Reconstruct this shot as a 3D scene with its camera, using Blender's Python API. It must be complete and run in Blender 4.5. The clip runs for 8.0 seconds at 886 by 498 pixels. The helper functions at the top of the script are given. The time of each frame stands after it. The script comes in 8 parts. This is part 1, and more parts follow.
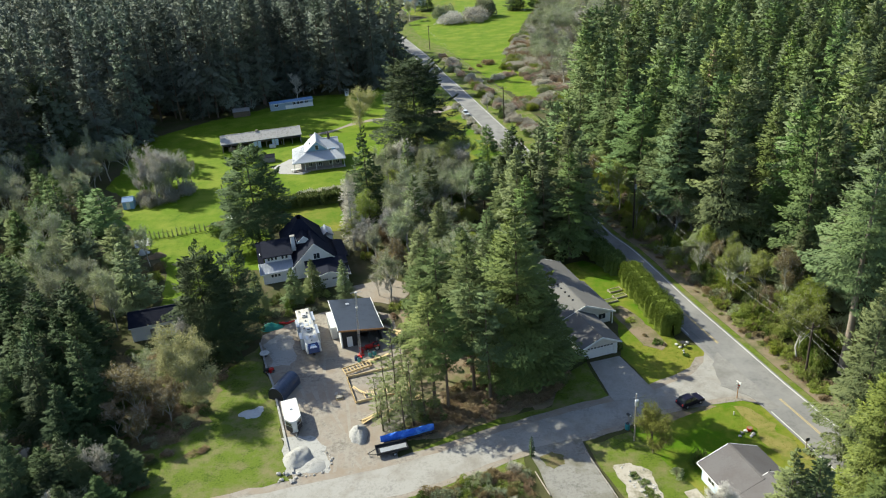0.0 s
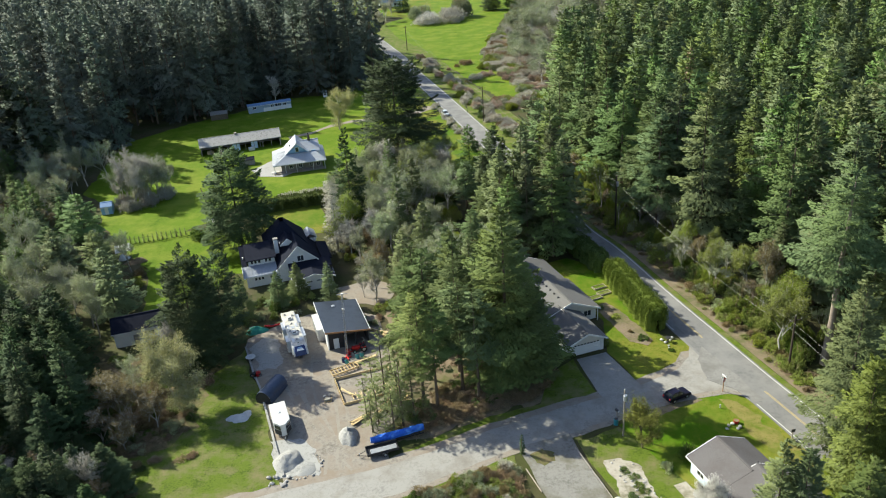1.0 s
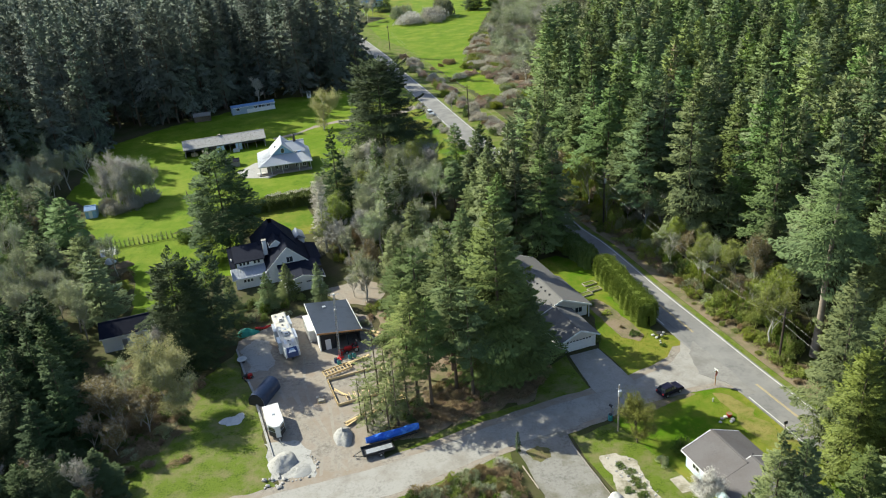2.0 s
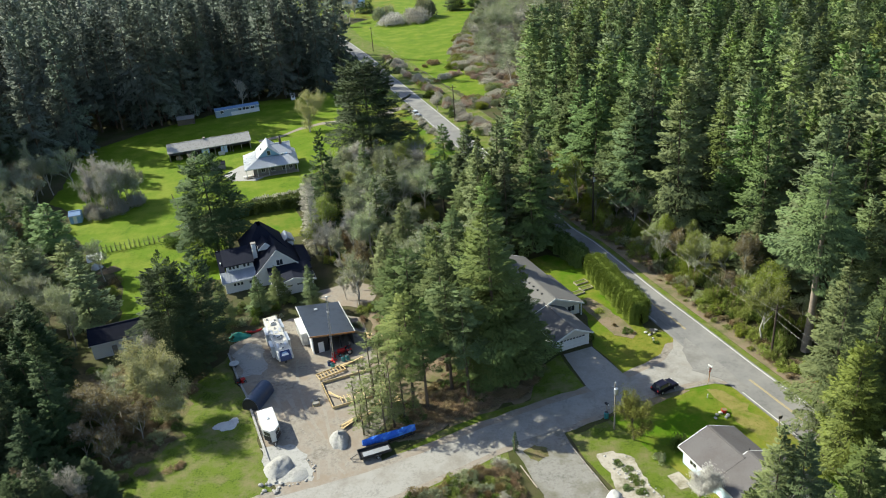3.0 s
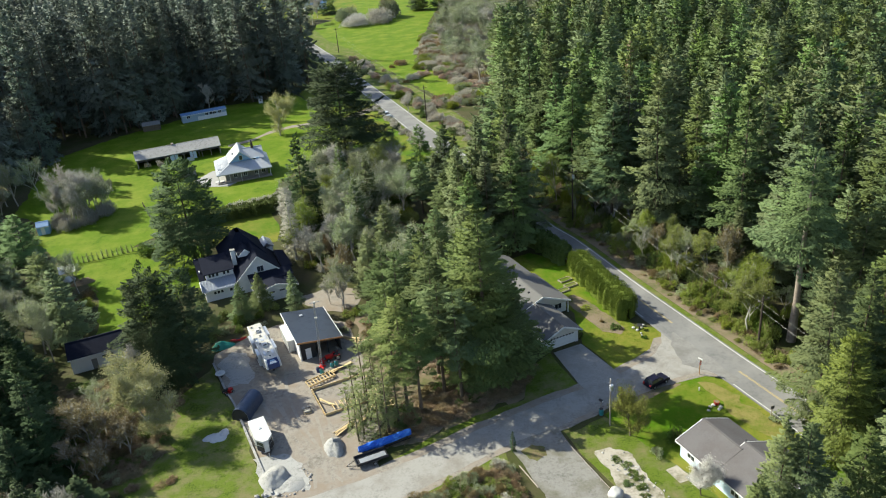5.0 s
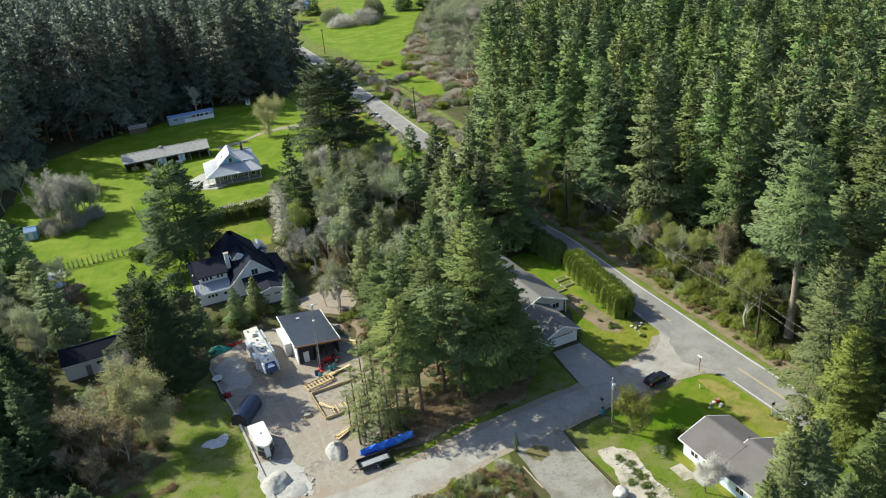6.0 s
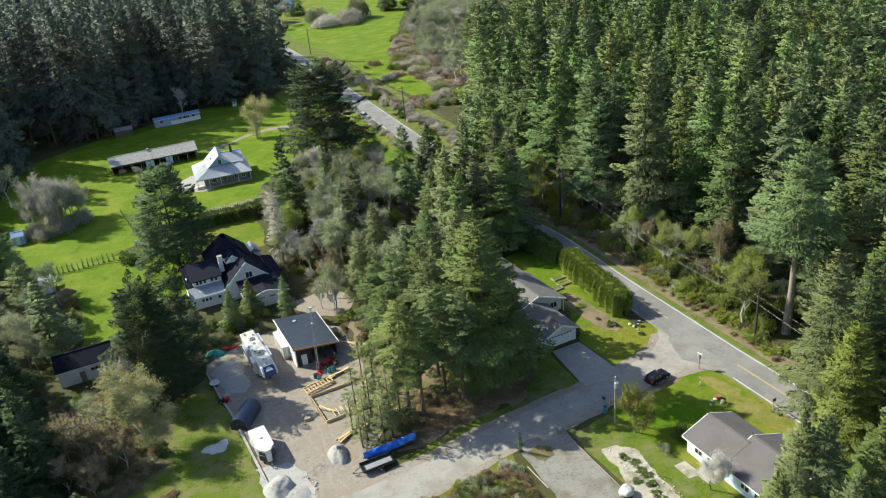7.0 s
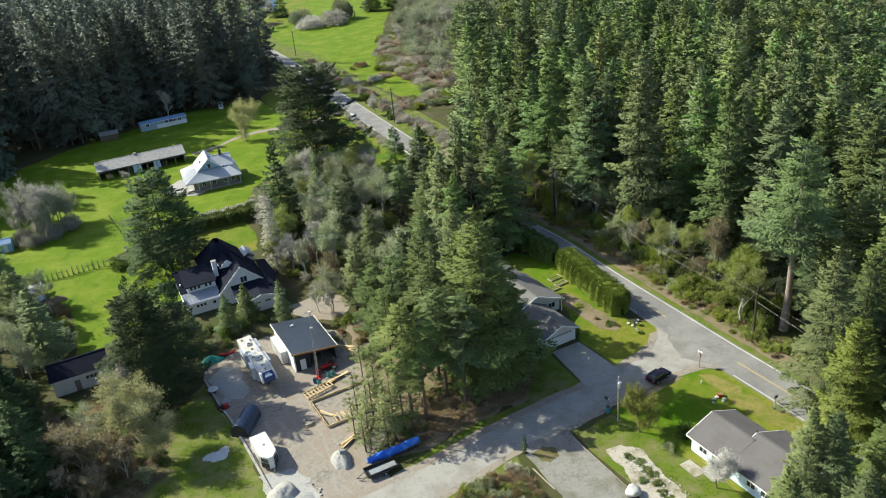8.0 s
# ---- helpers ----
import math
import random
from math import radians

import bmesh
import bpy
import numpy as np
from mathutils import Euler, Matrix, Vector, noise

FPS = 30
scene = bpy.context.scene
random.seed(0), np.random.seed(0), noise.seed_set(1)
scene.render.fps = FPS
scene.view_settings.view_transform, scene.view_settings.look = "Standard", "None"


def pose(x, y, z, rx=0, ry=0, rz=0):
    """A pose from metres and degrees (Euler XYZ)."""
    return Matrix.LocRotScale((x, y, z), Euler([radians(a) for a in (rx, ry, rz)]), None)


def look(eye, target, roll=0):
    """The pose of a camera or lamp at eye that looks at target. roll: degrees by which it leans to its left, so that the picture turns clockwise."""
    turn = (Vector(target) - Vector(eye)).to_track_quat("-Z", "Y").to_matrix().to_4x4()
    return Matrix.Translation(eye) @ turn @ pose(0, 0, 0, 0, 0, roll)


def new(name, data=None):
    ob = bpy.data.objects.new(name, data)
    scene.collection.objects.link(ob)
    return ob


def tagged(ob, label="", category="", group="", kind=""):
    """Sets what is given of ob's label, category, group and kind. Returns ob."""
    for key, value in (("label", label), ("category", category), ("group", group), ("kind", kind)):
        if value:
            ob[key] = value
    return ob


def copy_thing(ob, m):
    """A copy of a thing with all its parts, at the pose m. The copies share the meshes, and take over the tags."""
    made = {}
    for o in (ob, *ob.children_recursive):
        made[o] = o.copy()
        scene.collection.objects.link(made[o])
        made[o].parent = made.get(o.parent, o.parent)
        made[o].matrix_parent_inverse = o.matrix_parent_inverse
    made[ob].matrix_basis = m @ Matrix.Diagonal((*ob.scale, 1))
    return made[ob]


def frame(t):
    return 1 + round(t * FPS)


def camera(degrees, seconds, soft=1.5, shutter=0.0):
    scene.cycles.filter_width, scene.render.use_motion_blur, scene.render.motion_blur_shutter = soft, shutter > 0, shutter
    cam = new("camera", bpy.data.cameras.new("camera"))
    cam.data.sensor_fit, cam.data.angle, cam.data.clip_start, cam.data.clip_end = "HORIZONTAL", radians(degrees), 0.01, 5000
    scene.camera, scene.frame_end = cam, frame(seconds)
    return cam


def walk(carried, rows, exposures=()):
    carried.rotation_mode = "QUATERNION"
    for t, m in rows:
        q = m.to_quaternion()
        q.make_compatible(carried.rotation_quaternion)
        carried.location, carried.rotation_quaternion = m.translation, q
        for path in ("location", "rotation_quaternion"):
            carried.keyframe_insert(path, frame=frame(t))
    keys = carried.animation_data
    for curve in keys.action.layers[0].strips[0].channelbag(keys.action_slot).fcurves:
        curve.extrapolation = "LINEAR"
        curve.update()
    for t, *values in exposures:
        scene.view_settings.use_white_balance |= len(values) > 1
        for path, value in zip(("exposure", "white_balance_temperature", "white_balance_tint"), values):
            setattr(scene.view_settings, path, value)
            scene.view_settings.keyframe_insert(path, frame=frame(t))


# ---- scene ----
from mathutils import geometry

cam = camera(60.0, 8.0, soft=1.1)
PATH = [
    (0, (7.033, -157.395, 72.175), (6.922, -155.586, 71.329), -4.2),
    (0.5, (6.43, -157.453, 72.171), (6.349, -155.642, 71.324), -4.4),
    (1, (5.748, -157.558, 72.177), (5.694, -155.748, 71.329), -4.4),
    (1.5, (5.034, -157.572, 72.066), (5.004, -155.762, 71.216), -4.5),
    (3, (2.686, -157.238, 72.034), (2.721, -155.429, 71.181), -4.8),
    (3.5, (1.797, -157.003, 72.042), (1.86, -155.196, 71.188), -4.9),
    (4, (0.881, -156.712, 72.096), (0.967, -154.907, 71.239), -5.0),
    (4.5, (-0.101, -156.399, 72.176), (0.007, -154.596, 71.317), -5.1),
    (6, (-3.264, -155.309, 72.265), (-3.096, -153.513, 71.402), -5.3),
    (6.5, (-4.428, -154.865, 72.363), (-4.238, -153.072, 71.498), -5.4),
    (7, (-5.585, -154.421, 72.381), (-5.375, -152.631, 71.513), -5.4),
    (7.5, (-6.727, -153.904, 72.511), (-6.496, -152.118, 71.642), -5.5),
    (8, (-7.925, -153.423, 72.615), (-7.673, -151.64, 71.744), -5.6),
]
walk(cam, [(t, look(eye, target, roll)) for t, eye, target, roll in PATH])

# ---- light ----
SUN_EL, SUN_AZ = 37.5, -60.0          # degrees; azimuth from +y towards +x
world = bpy.data.worlds.new("sky_world")
scene.world = world
world.use_nodes = True
wt = world.node_tree
sky = wt.nodes.new("ShaderNodeTexSky")
sky.sky_type, sky.sun_disc = "NISHITA", False
sky.sun_elevation, sky.sun_rotation = radians(SUN_EL), radians(SUN_AZ)
wt.links.new(sky.outputs[0], wt.nodes["Background"].inputs[0])
wt.nodes["Background"].inputs[1].default_value = 0.108
sun_data = bpy.data.lights.new("sun", "SUN")
sun_data.energy, sun_data.angle, sun_data.color = 4.6, radians(0.55), (0.96, 0.95, 0.79)
sun = new("sun", sun_data)
sun.matrix_world = look((200 * math.sin(radians(SUN_AZ)), 200 * math.cos(radians(SUN_AZ)), 200 * math.tan(radians(SUN_EL))), (0, 0, 0))
scene.view_settings.exposure = 0.95


# ---- materials ----
def material(name, dark, light, grain=3.0, patch=0.25, rough=0.85, bump=0.3, metal=0.0, third=None, third_scale=0.06, third_at=0.55, vary=0.0, spec=0.3, island=0.0, through_leaf=0.0):
    """Two tones by fine and broad noise, an optional third tone in large patches, relief from the fine noise."""
    m = bpy.data.materials.new(name)
    m.use_nodes = True
    nt, lk = m.node_tree, m.node_tree.links
    b = nt.nodes["Principled BSDF"]
    b.inputs["Roughness"].default_value, b.inputs["Metallic"].default_value = rough, metal
    b.inputs["Specular IOR Level"].default_value = spec
    geo = nt.nodes.new("ShaderNodeNewGeometry")

    def noise_at(scale, detail=6.0):
        n = nt.nodes.new("ShaderNodeTexNoise")
        n.inputs["Scale"].default_value, n.inputs["Detail"].default_value = scale, detail
        n.inputs["Roughness"].default_value = 0.68
        lk.new(geo.outputs["Position"], n.inputs["Vector"])
        return n.outputs["Fac"]

    def blend(fac, a, c):
        x = nt.nodes.new("ShaderNodeMix")
        x.data_type = "RGBA"
        for i, v in ((0, fac), (6, a), (7, c)):
            if isinstance(v, (tuple, float)):
                x.inputs[i].default_value = (*v, 1.0) if isinstance(v, tuple) else v
            else:
                lk.new(v, x.inputs[i])
        return x.outputs[2]

    def calc(op, a, c):
        x = nt.nodes.new("ShaderNodeMath")
        x.operation = op
        x.use_clamp = True
        for i, v in ((0, a), (1, c)):
            if isinstance(v, float):
                x.inputs[i].default_value = v
            else:
                lk.new(v, x.inputs[i])
        return x.outputs[0]

    def stretch(v, lo, hi):
        x = nt.nodes.new("ShaderNodeMapRange")
        lk.new(v, x.inputs[0])
        x.inputs[1].default_value, x.inputs[2].default_value = lo, hi
        return x.outputs[0]

    fine, broad = noise_at(grain), noise_at(patch, 3.0)
    f = calc("MULTIPLY", calc("ADD", stretch(fine, 0.38, 0.62), stretch(broad, 0.32, 0.68)), 0.5)
    if island:
        f = calc("ADD", calc("MULTIPLY", f, 1.0 - island), calc("MULTIPLY", geo.outputs["Random Per Island"], island))
    col = blend(f, dark, light)
    if third:
        col = blend(stretch(noise_at(third_scale, 5.0), third_at - 0.09, third_at + 0.13), col, third)
    if vary:
        info = nt.nodes.new("ShaderNodeObjectInfo")
        tint = nt.nodes.new("ShaderNodeAttribute")
        tint.attribute_name = "tree_tint"
        own = nt.nodes.new("ShaderNodeMath")
        lk.new(info.outputs["Random"], own.inputs[0])
        lk.new(tint.outputs["Fac"], own.inputs[1])
        h = nt.nodes.new("ShaderNodeHueSaturation")
        for k, lo, hi in (("Value", 1 - vary, 1 + vary), ("Hue", 0.5 - 0.04 * vary, 0.5 + 0.09 * vary), ("Saturation", 1 - 0.6 * vary, 1 + 0.25 * vary)):
            # each tint takes its own digits of the object's random number
            shift = nt.nodes.new("ShaderNodeMath")
            shift.operation = "MULTIPLY"
            shift.inputs[1].default_value = {"Value": 1.0, "Hue": 17.0, "Saturation": 53.0}[k]
            lk.new(own.outputs[0], shift.inputs[0])
            digits = nt.nodes.new("ShaderNodeMath")
            digits.operation = "FRACT"
            lk.new(shift.outputs[0], digits.inputs[0])
            r = nt.nodes.new("ShaderNodeMapRange")
            lk.new(digits.outputs[0], r.inputs[0])
            r.inputs[3].default_value, r.inputs[4].default_value = lo, hi
            lk.new(r.outputs[0], h.inputs[k])
        lk.new(col, h.inputs["Color"])
        col = h.outputs[0]
    lk.new(col, b.inputs["Base Color"])
    if bump:
        bp = nt.nodes.new("ShaderNodeBump")
        bp.inputs["Strength"].default_value, bp.inputs["Distance"].default_value = bump, 0.08
        lk.new(fine, bp.inputs["Height"])
        lk.new(bp.outputs[0], b.inputs["Normal"])
    if through_leaf:
        tr = nt.nodes.new("ShaderNodeBsdfTranslucent")
        lk.new(col, tr.inputs["Color"])
        mx = nt.nodes.new("ShaderNodeMixShader")
        mx.inputs[0].default_value = through_leaf
        lk.new(b.outputs[0], mx.inputs[1])
        lk.new(tr.outputs[0], mx.inputs[2])
        lk.new(mx.outputs[0], nt.nodes["Material Output"].inputs["Surface"])
    return m


FLOOR = material("forest_floor", (0.035, 0.036, 0.016), (0.125, 0.105, 0.055), 1.8, 0.2, bump=0.8, third=(0.05, 0.062, 0.016), third_scale=0.12, third_at=0.5, spec=0.12)
LAWN = material("mown_lawn", (0.042, 0.092, 0.002), (0.15, 0.228, 0.008), 1.5, 0.16, bump=0.7, third=(0.16, 0.20, 0.02), third_scale=0.12, third_at=0.53, spec=0.12)
FIELD = material("rough_grass", (0.036, 0.066, 0.006), (0.165, 0.215, 0.026), 3.2, 0.35, bump=1.0, third=(0.17, 0.155, 0.07), third_scale=0.3, third_at=0.54, spec=0.12)
DRYLAWN = material("dry_lawn", (0.10, 0.125, 0.006), (0.25, 0.225, 0.05), 1.4, 0.25, bump=0.6, third=(0.06, 0.135, 0.002), third_scale=0.09, third_at=0.5, spec=0.12)
GRAVEL = material("packed_gravel", (0.14, 0.122, 0.10), (0.40, 0.365, 0.315), 1.5, 0.22, bump=0.8, third=(0.235, 0.19, 0.145), third_scale=0.22, third_at=0.5)
CRUSHED = material("crushed_stone", (0.21, 0.205, 0.19), (0.46, 0.45, 0.425), 2.2, 0.4, bump=0.9)
BRUSHSOIL = material("bracken_soil", (0.115, 0.085, 0.054), (0.29, 0.225, 0.15), 2.6, 0.3, bump=0.7, third=(0.10, 0.105, 0.035), third_scale=0.25, third_at=0.53)
LITTER = material("leaf_litter", (0.075, 0.062, 0.032), (0.23, 0.18, 0.10), 2.2, 0.35, bump=0.8, third=(0.085, 0.11, 0.022), third_scale=0.3, third_at=0.5, spec=0.12)
ASPHALT = material("worn_asphalt", (0.14, 0.137, 0.132), (0.225, 0.22, 0.21), 1.8, 0.2, bump=0.15, third=(0.245, 0.238, 0.223), third_scale=0.1, third_at=0.52)
CHIPSEAL = material("pale_chipseal", (0.21, 0.20, 0.182), (0.385, 0.37, 0.335), 2.6, 0.25, bump=0.3, third=(0.21, 0.19, 0.162), third_scale=0.2, third_at=0.54)
JUNCTION = material("worn_junction_seal", (0.165, 0.16, 0.15), (0.30, 0.29, 0.268), 2.2, 0.3, bump=0.2, third=(0.17, 0.162, 0.148), third_scale=0.25, third_at=0.52)
TAR = material("worn_tar", (0.10, 0.098, 0.096), (0.20, 0.196, 0.188), 1.8, 0.5, bump=0.15, third=(0.21, 0.205, 0.195), third_scale=0.3, third_at=0.52)
CONCRETE = material("concrete", (0.24, 0.228, 0.205), (0.37, 0.354, 0.322), 3.0, 0.3, bump=0.1, third=(0.22, 0.205, 0.18), third_scale=0.3)
DRIVEGRAVEL = material("grey_driveway_gravel", (0.13, 0.124, 0.11), (0.33, 0.318, 0.288), 2.2, 0.25, bump=0.6, third=(0.13, 0.12, 0.085), third_scale=0.2, third_at=0.54)
TUFT = material("grass_blades", (0.09, 0.13, 0.008), (0.18, 0.23, 0.02), 1.0, 0.2, bump=0.0, island=0.5, spec=0.12)
MAPLELEAF = material("pale_yellow_buds", (0.32, 0.32, 0.12), (0.58, 0.55, 0.26), 1.0, 0.2, bump=0.0, island=0.6, through_leaf=0.2, spec=0.15)
TRACK = material("tyre_worn_gravel", (0.15, 0.132, 0.108), (0.385, 0.35, 0.30), 1.5, 0.22, bump=0.5, third=(0.22, 0.185, 0.145), third_scale=0.3)
PINELEAF = material("pale_pine_needles", (0.098, 0.122, 0.045), (0.265, 0.295, 0.125), 1.0, 0.3, rough=0.8, bump=0.0, island=0.3, through_leaf=0.16, spec=0.12)
HEDGELEAF = material("hedge_sprays", (0.075, 0.12, 0.014), (0.25, 0.31, 0.045), 1.4, 0.5, rough=0.7, bump=0.0, vary=0.1, island=0.35, through_leaf=0.2, spec=0.12)
DRYGRASS = material("dry_tan_grass", (0.14, 0.13, 0.03), (0.29, 0.245, 0.09), 1.2, 0.25, bump=0.6, third=(0.10, 0.14, 0.012), third_scale=0.22, third_at=0.54, spec=0.12)
PALECONCRETE = material("pale_concrete", (0.27, 0.265, 0.25), (0.42, 0.41, 0.39), 2.0, 0.4, bump=0.1)
WHITELINE = material("white_road_paint", (0.45, 0.45, 0.43), (0.68, 0.68, 0.65), 2.0, 0.4, bump=0.0)
YELLOWLINE = material("yellow_road_paint", (0.33, 0.265, 0.14), (0.47, 0.37, 0.18), 2.0, 0.4, bump=0.0)
FIR = material("fir_needles", (0.066, 0.098, 0.028), (0.226, 0.282, 0.092), 0.45, 0.12, rough=0.7, bump=0.0, vary=0.38, island=0.22, through_leaf=0.18, third=(0.13, 0.17, 0.07), third_scale=0.085, third_at=0.53, spec=0.1)
GROVEFIR = material("grove_fir_needles", (0.056, 0.085, 0.024), (0.23, 0.268, 0.092), 0.45, 0.12, rough=0.7, bump=0.0, vary=0.28, island=0.24, through_leaf=0.18, third=(0.12, 0.165, 0.06), third_scale=0.085, third_at=0.53, spec=0.1)
# distance haze and backlit dimness put into the needle colour, bluer than FIR
HAZEFIR = material("haze_tinted_needles", (0.066, 0.088, 0.073), (0.215, 0.25, 0.196), 0.45, 0.12, rough=0.7, bump=0.0, vary=0.42, island=0.22, through_leaf=0.16, third=(0.125, 0.155, 0.105), third_scale=0.07, third_at=0.54, spec=0.1)
MIDFIR = material("deep_green_needles", (0.028, 0.05, 0.018), (0.095, 0.13, 0.046), 0.45, 0.12, rough=0.7, bump=0.0, vary=0.3, island=0.2, through_leaf=0.1, third=(0.055, 0.085, 0.03), third_scale=0.2, spec=0.1)
CEDAR = material("cedar_sprays", (0.08, 0.112, 0.012), (0.25, 0.275, 0.045), 1.2, 0.3, rough=0.65, bump=0.0, vary=0.15, island=0.5, through_leaf=0.22)
BUDS = material("budding_leaves", (0.18, 0.20, 0.095), (0.42, 0.45, 0.25), 1.0, 0.2, rough=0.8, bump=0.0, vary=0.3, island=0.35, through_leaf=0.2, spec=0.12)
GREYTWIG = material("grey_twigs", (0.32, 0.30, 0.245), (0.60, 0.565, 0.48), 1.0, 0.2, bump=0.0, vary=0.2, island=0.4, through_leaf=0.22, spec=0.1)
PINKTWIG = material("pinkish_brown_twigs", (0.30, 0.215, 0.165), (0.54, 0.42, 0.34), 1.0, 0.2, bump=0.0, vary=0.2, island=0.4, through_leaf=0.15, spec=0.1)
TANLEAF = material("tan_catkins", (0.16, 0.12, 0.055), (0.33, 0.25, 0.12), 1.0, 0.2, bump=0.0, vary=0.2, island=0.4, through_leaf=0.2)
YELLOWBUD = material("yellow_green_leaves", (0.15, 0.19, 0.028), (0.37, 0.415, 0.082), 1.0, 0.2, bump=0.0, vary=0.2, island=0.4, through_leaf=0.3)
OLIVEBUD = material("olive_buds", (0.11, 0.12, 0.026), (0.27, 0.28, 0.07), 1.0, 0.2, bump=0.0, island=0.4, through_leaf=0.25, spec=0.12)
ALDERBUD = material("alder_catkins", (0.25, 0.245, 0.10), (0.52, 0.50, 0.25), 1.0, 0.2, bump=0.0, island=0.4, through_leaf=0.3, spec=0.12)
BLOSSOM = material("white_blossom", (0.45, 0.43, 0.38), (0.72, 0.70, 0.64), 1.0, 0.3, bump=0.0, vary=0.1, island=0.6, through_leaf=0.3)
SHRUBGREEN = material("shrub_leaves", (0.052, 0.09, 0.014), (0.19, 0.245, 0.05), 1.2, 0.3, bump=0.0, vary=0.25, island=0.5, through_leaf=0.25)
BROWNSHRUB = material("brown_canes", (0.165, 0.115, 0.066), (0.42, 0.31, 0.19), 1.2, 0.3, bump=0.0, vary=0.2, island=0.6, through_leaf=0.15, spec=0.1)
BARK = material("fir_bark", (0.07, 0.05, 0.035), (0.17, 0.125, 0.09), 2.5, 0.4, bump=0.6, vary=0.2)
# lighter than BARK: sunlight on the stout trunk is put into the colour
SUNBARK = material("sunlit_fir_bark", (0.17, 0.135, 0.105), (0.36, 0.30, 0.245), 2.0, 0.5, bump=0.7)
PALEBARK = material("alder_bark", (0.31, 0.29, 0.255), (0.54, 0.51, 0.46), 2.0, 0.5, bump=0.3, vary=0.2)
SLATE = material("dark_slate_shingle", (0.006, 0.008, 0.017), (0.017, 0.02, 0.033), 5.0, 0.5, rough=0.85, spec=0.1)
GREYSHINGLE = material("grey_asphalt_shingle", (0.115, 0.113, 0.11), (0.175, 0.17, 0.163), 5.0, 0.25, rough=0.85, third=(0.14, 0.133, 0.125), third_scale=0.3)
BROWNSHINGLE = material("taupe_asphalt_shingle", (0.098, 0.09, 0.09), (0.15, 0.14, 0.138), 5.0, 0.25, rough=0.85, third=(0.105, 0.093, 0.09), third_scale=0.3)
BLACKROOF = material("black_membrane_roof", (0.022, 0.027, 0.036), (0.055, 0.064, 0.08), 0.8, 0.2, rough=0.34, bump=0.05, spec=0.5)
PALEROOF = material("pale_metal_roof", (0.36, 0.38, 0.415), (0.49, 0.51, 0.54), 1.5, 0.3, rough=0.45, bump=0.05, metal=0.1, third=(0.42, 0.43, 0.44), third_scale=0.5)
GREYMETAL = material("grey_ribbed_metal", (0.26, 0.28, 0.31), (0.36, 0.38, 0.41), 1.5, 0.3, rough=0.4, bump=0.05, metal=0.3)
BLUEROOF = material("blue_metal_roof", (0.14, 0.24, 0.42), (0.2, 0.33, 0.52), 1.5, 0.3, rough=0.5, bump=0.05)
SHAKES = material("weathered_shakes", (0.13, 0.122, 0.112), (0.58, 0.56, 0.53), 3.4, 1.2, bump=0.9)
WHITEWALL = material("white_siding", (0.66, 0.66, 0.65), (0.80, 0.80, 0.78), 2.0, 0.3, bump=0.05)
BEIGEWALL = material("cream_siding", (0.52, 0.49, 0.43), (0.64, 0.61, 0.55), 2.0, 0.3, bump=0.05)
BLUEWALL = material("sky_blue_siding", (0.25, 0.42, 0.62), (0.34, 0.52, 0.72), 2.0, 0.3, bump=0.05)
PALEBLUEWALL = material("pale_blue_siding", (0.50, 0.62, 0.74), (0.62, 0.73, 0.83), 2.0, 0.3, bump=0.05)
# pale blue siding darkened in colour: the woods' shade on the mobile home
SHADEDBLUE = material("shaded_blue_siding", (0.26, 0.34, 0.41), (0.38, 0.46, 0.53), 2.0, 0.3, bump=0.05)
DARKWALL = material("charcoal_siding", (0.022, 0.022, 0.024), (0.045, 0.044, 0.045), 3.0, 0.4, bump=0.1)
GREYWALL = material("grey_boards", (0.17, 0.16, 0.15), (0.30, 0.28, 0.26), 2.5, 0.5, bump=0.3)
TRIM = material("white_trim", (0.70, 0.70, 0.68), (0.82, 0.82, 0.80), 3.0, 0.5, bump=0.0)
ORANGETRIM = material("cedar_fascia", (0.30, 0.15, 0.06), (0.44, 0.24, 0.11), 3.0, 0.5, bump=0.1)
GLASS = material("window_glass", (0.02, 0.025, 0.03), (0.05, 0.06, 0.07), 1.0, 0.3, rough=0.08, bump=0.0, spec=0.7)
LUMBER = material("new_lumber", (0.52, 0.38, 0.19), (0.68, 0.53, 0.30), 3.0, 0.6, bump=0.2)
OLDWOOD = material("weathered_wood", (0.24, 0.20, 0.16), (0.42, 0.37, 0.31), 3.0, 0.6, bump=0.3)
POLEWOOD = material("creosoted_pole_wood", (0.035, 0.026, 0.02), (0.085, 0.065, 0.05), 3.0, 0.6, bump=0.3)
GALV = material("galvanised_steel", (0.42, 0.44, 0.46), (0.58, 0.6, 0.62), 3.0, 0.7, rough=0.4, bump=0.05, metal=0.6)
RVWHITE = material("fibreglass_white", (0.52, 0.515, 0.49), (0.66, 0.655, 0.63), 1.5, 0.4, rough=0.4, bump=0.0)
CREAMROOF = material("cream_rubber_roof", (0.44, 0.42, 0.37), (0.60, 0.58, 0.52), 1.5, 0.6, rough=0.6, bump=0.05, third=(0.36, 0.33, 0.28), third_scale=0.8, third_at=0.56)
RVNAVY = material("navy_gelcoat", (0.015, 0.03, 0.10), (0.03, 0.055, 0.16), 2.0, 0.5, rough=0.3, bump=0.0)
NAVYTARP = material("dark_blue_tarp", (0.028, 0.042, 0.075), (0.075, 0.10, 0.16), 1.1, 0.4, rough=0.32, bump=0.9, spec=0.5)
BLUETARP = material("bright_blue_tarp", (0.008, 0.05, 0.36), (0.03, 0.17, 0.70), 2.2, 0.7, rough=0.32, bump=1.0, third=(0.10, 0.32, 0.80), third_scale=0.9, third_at=0.56)
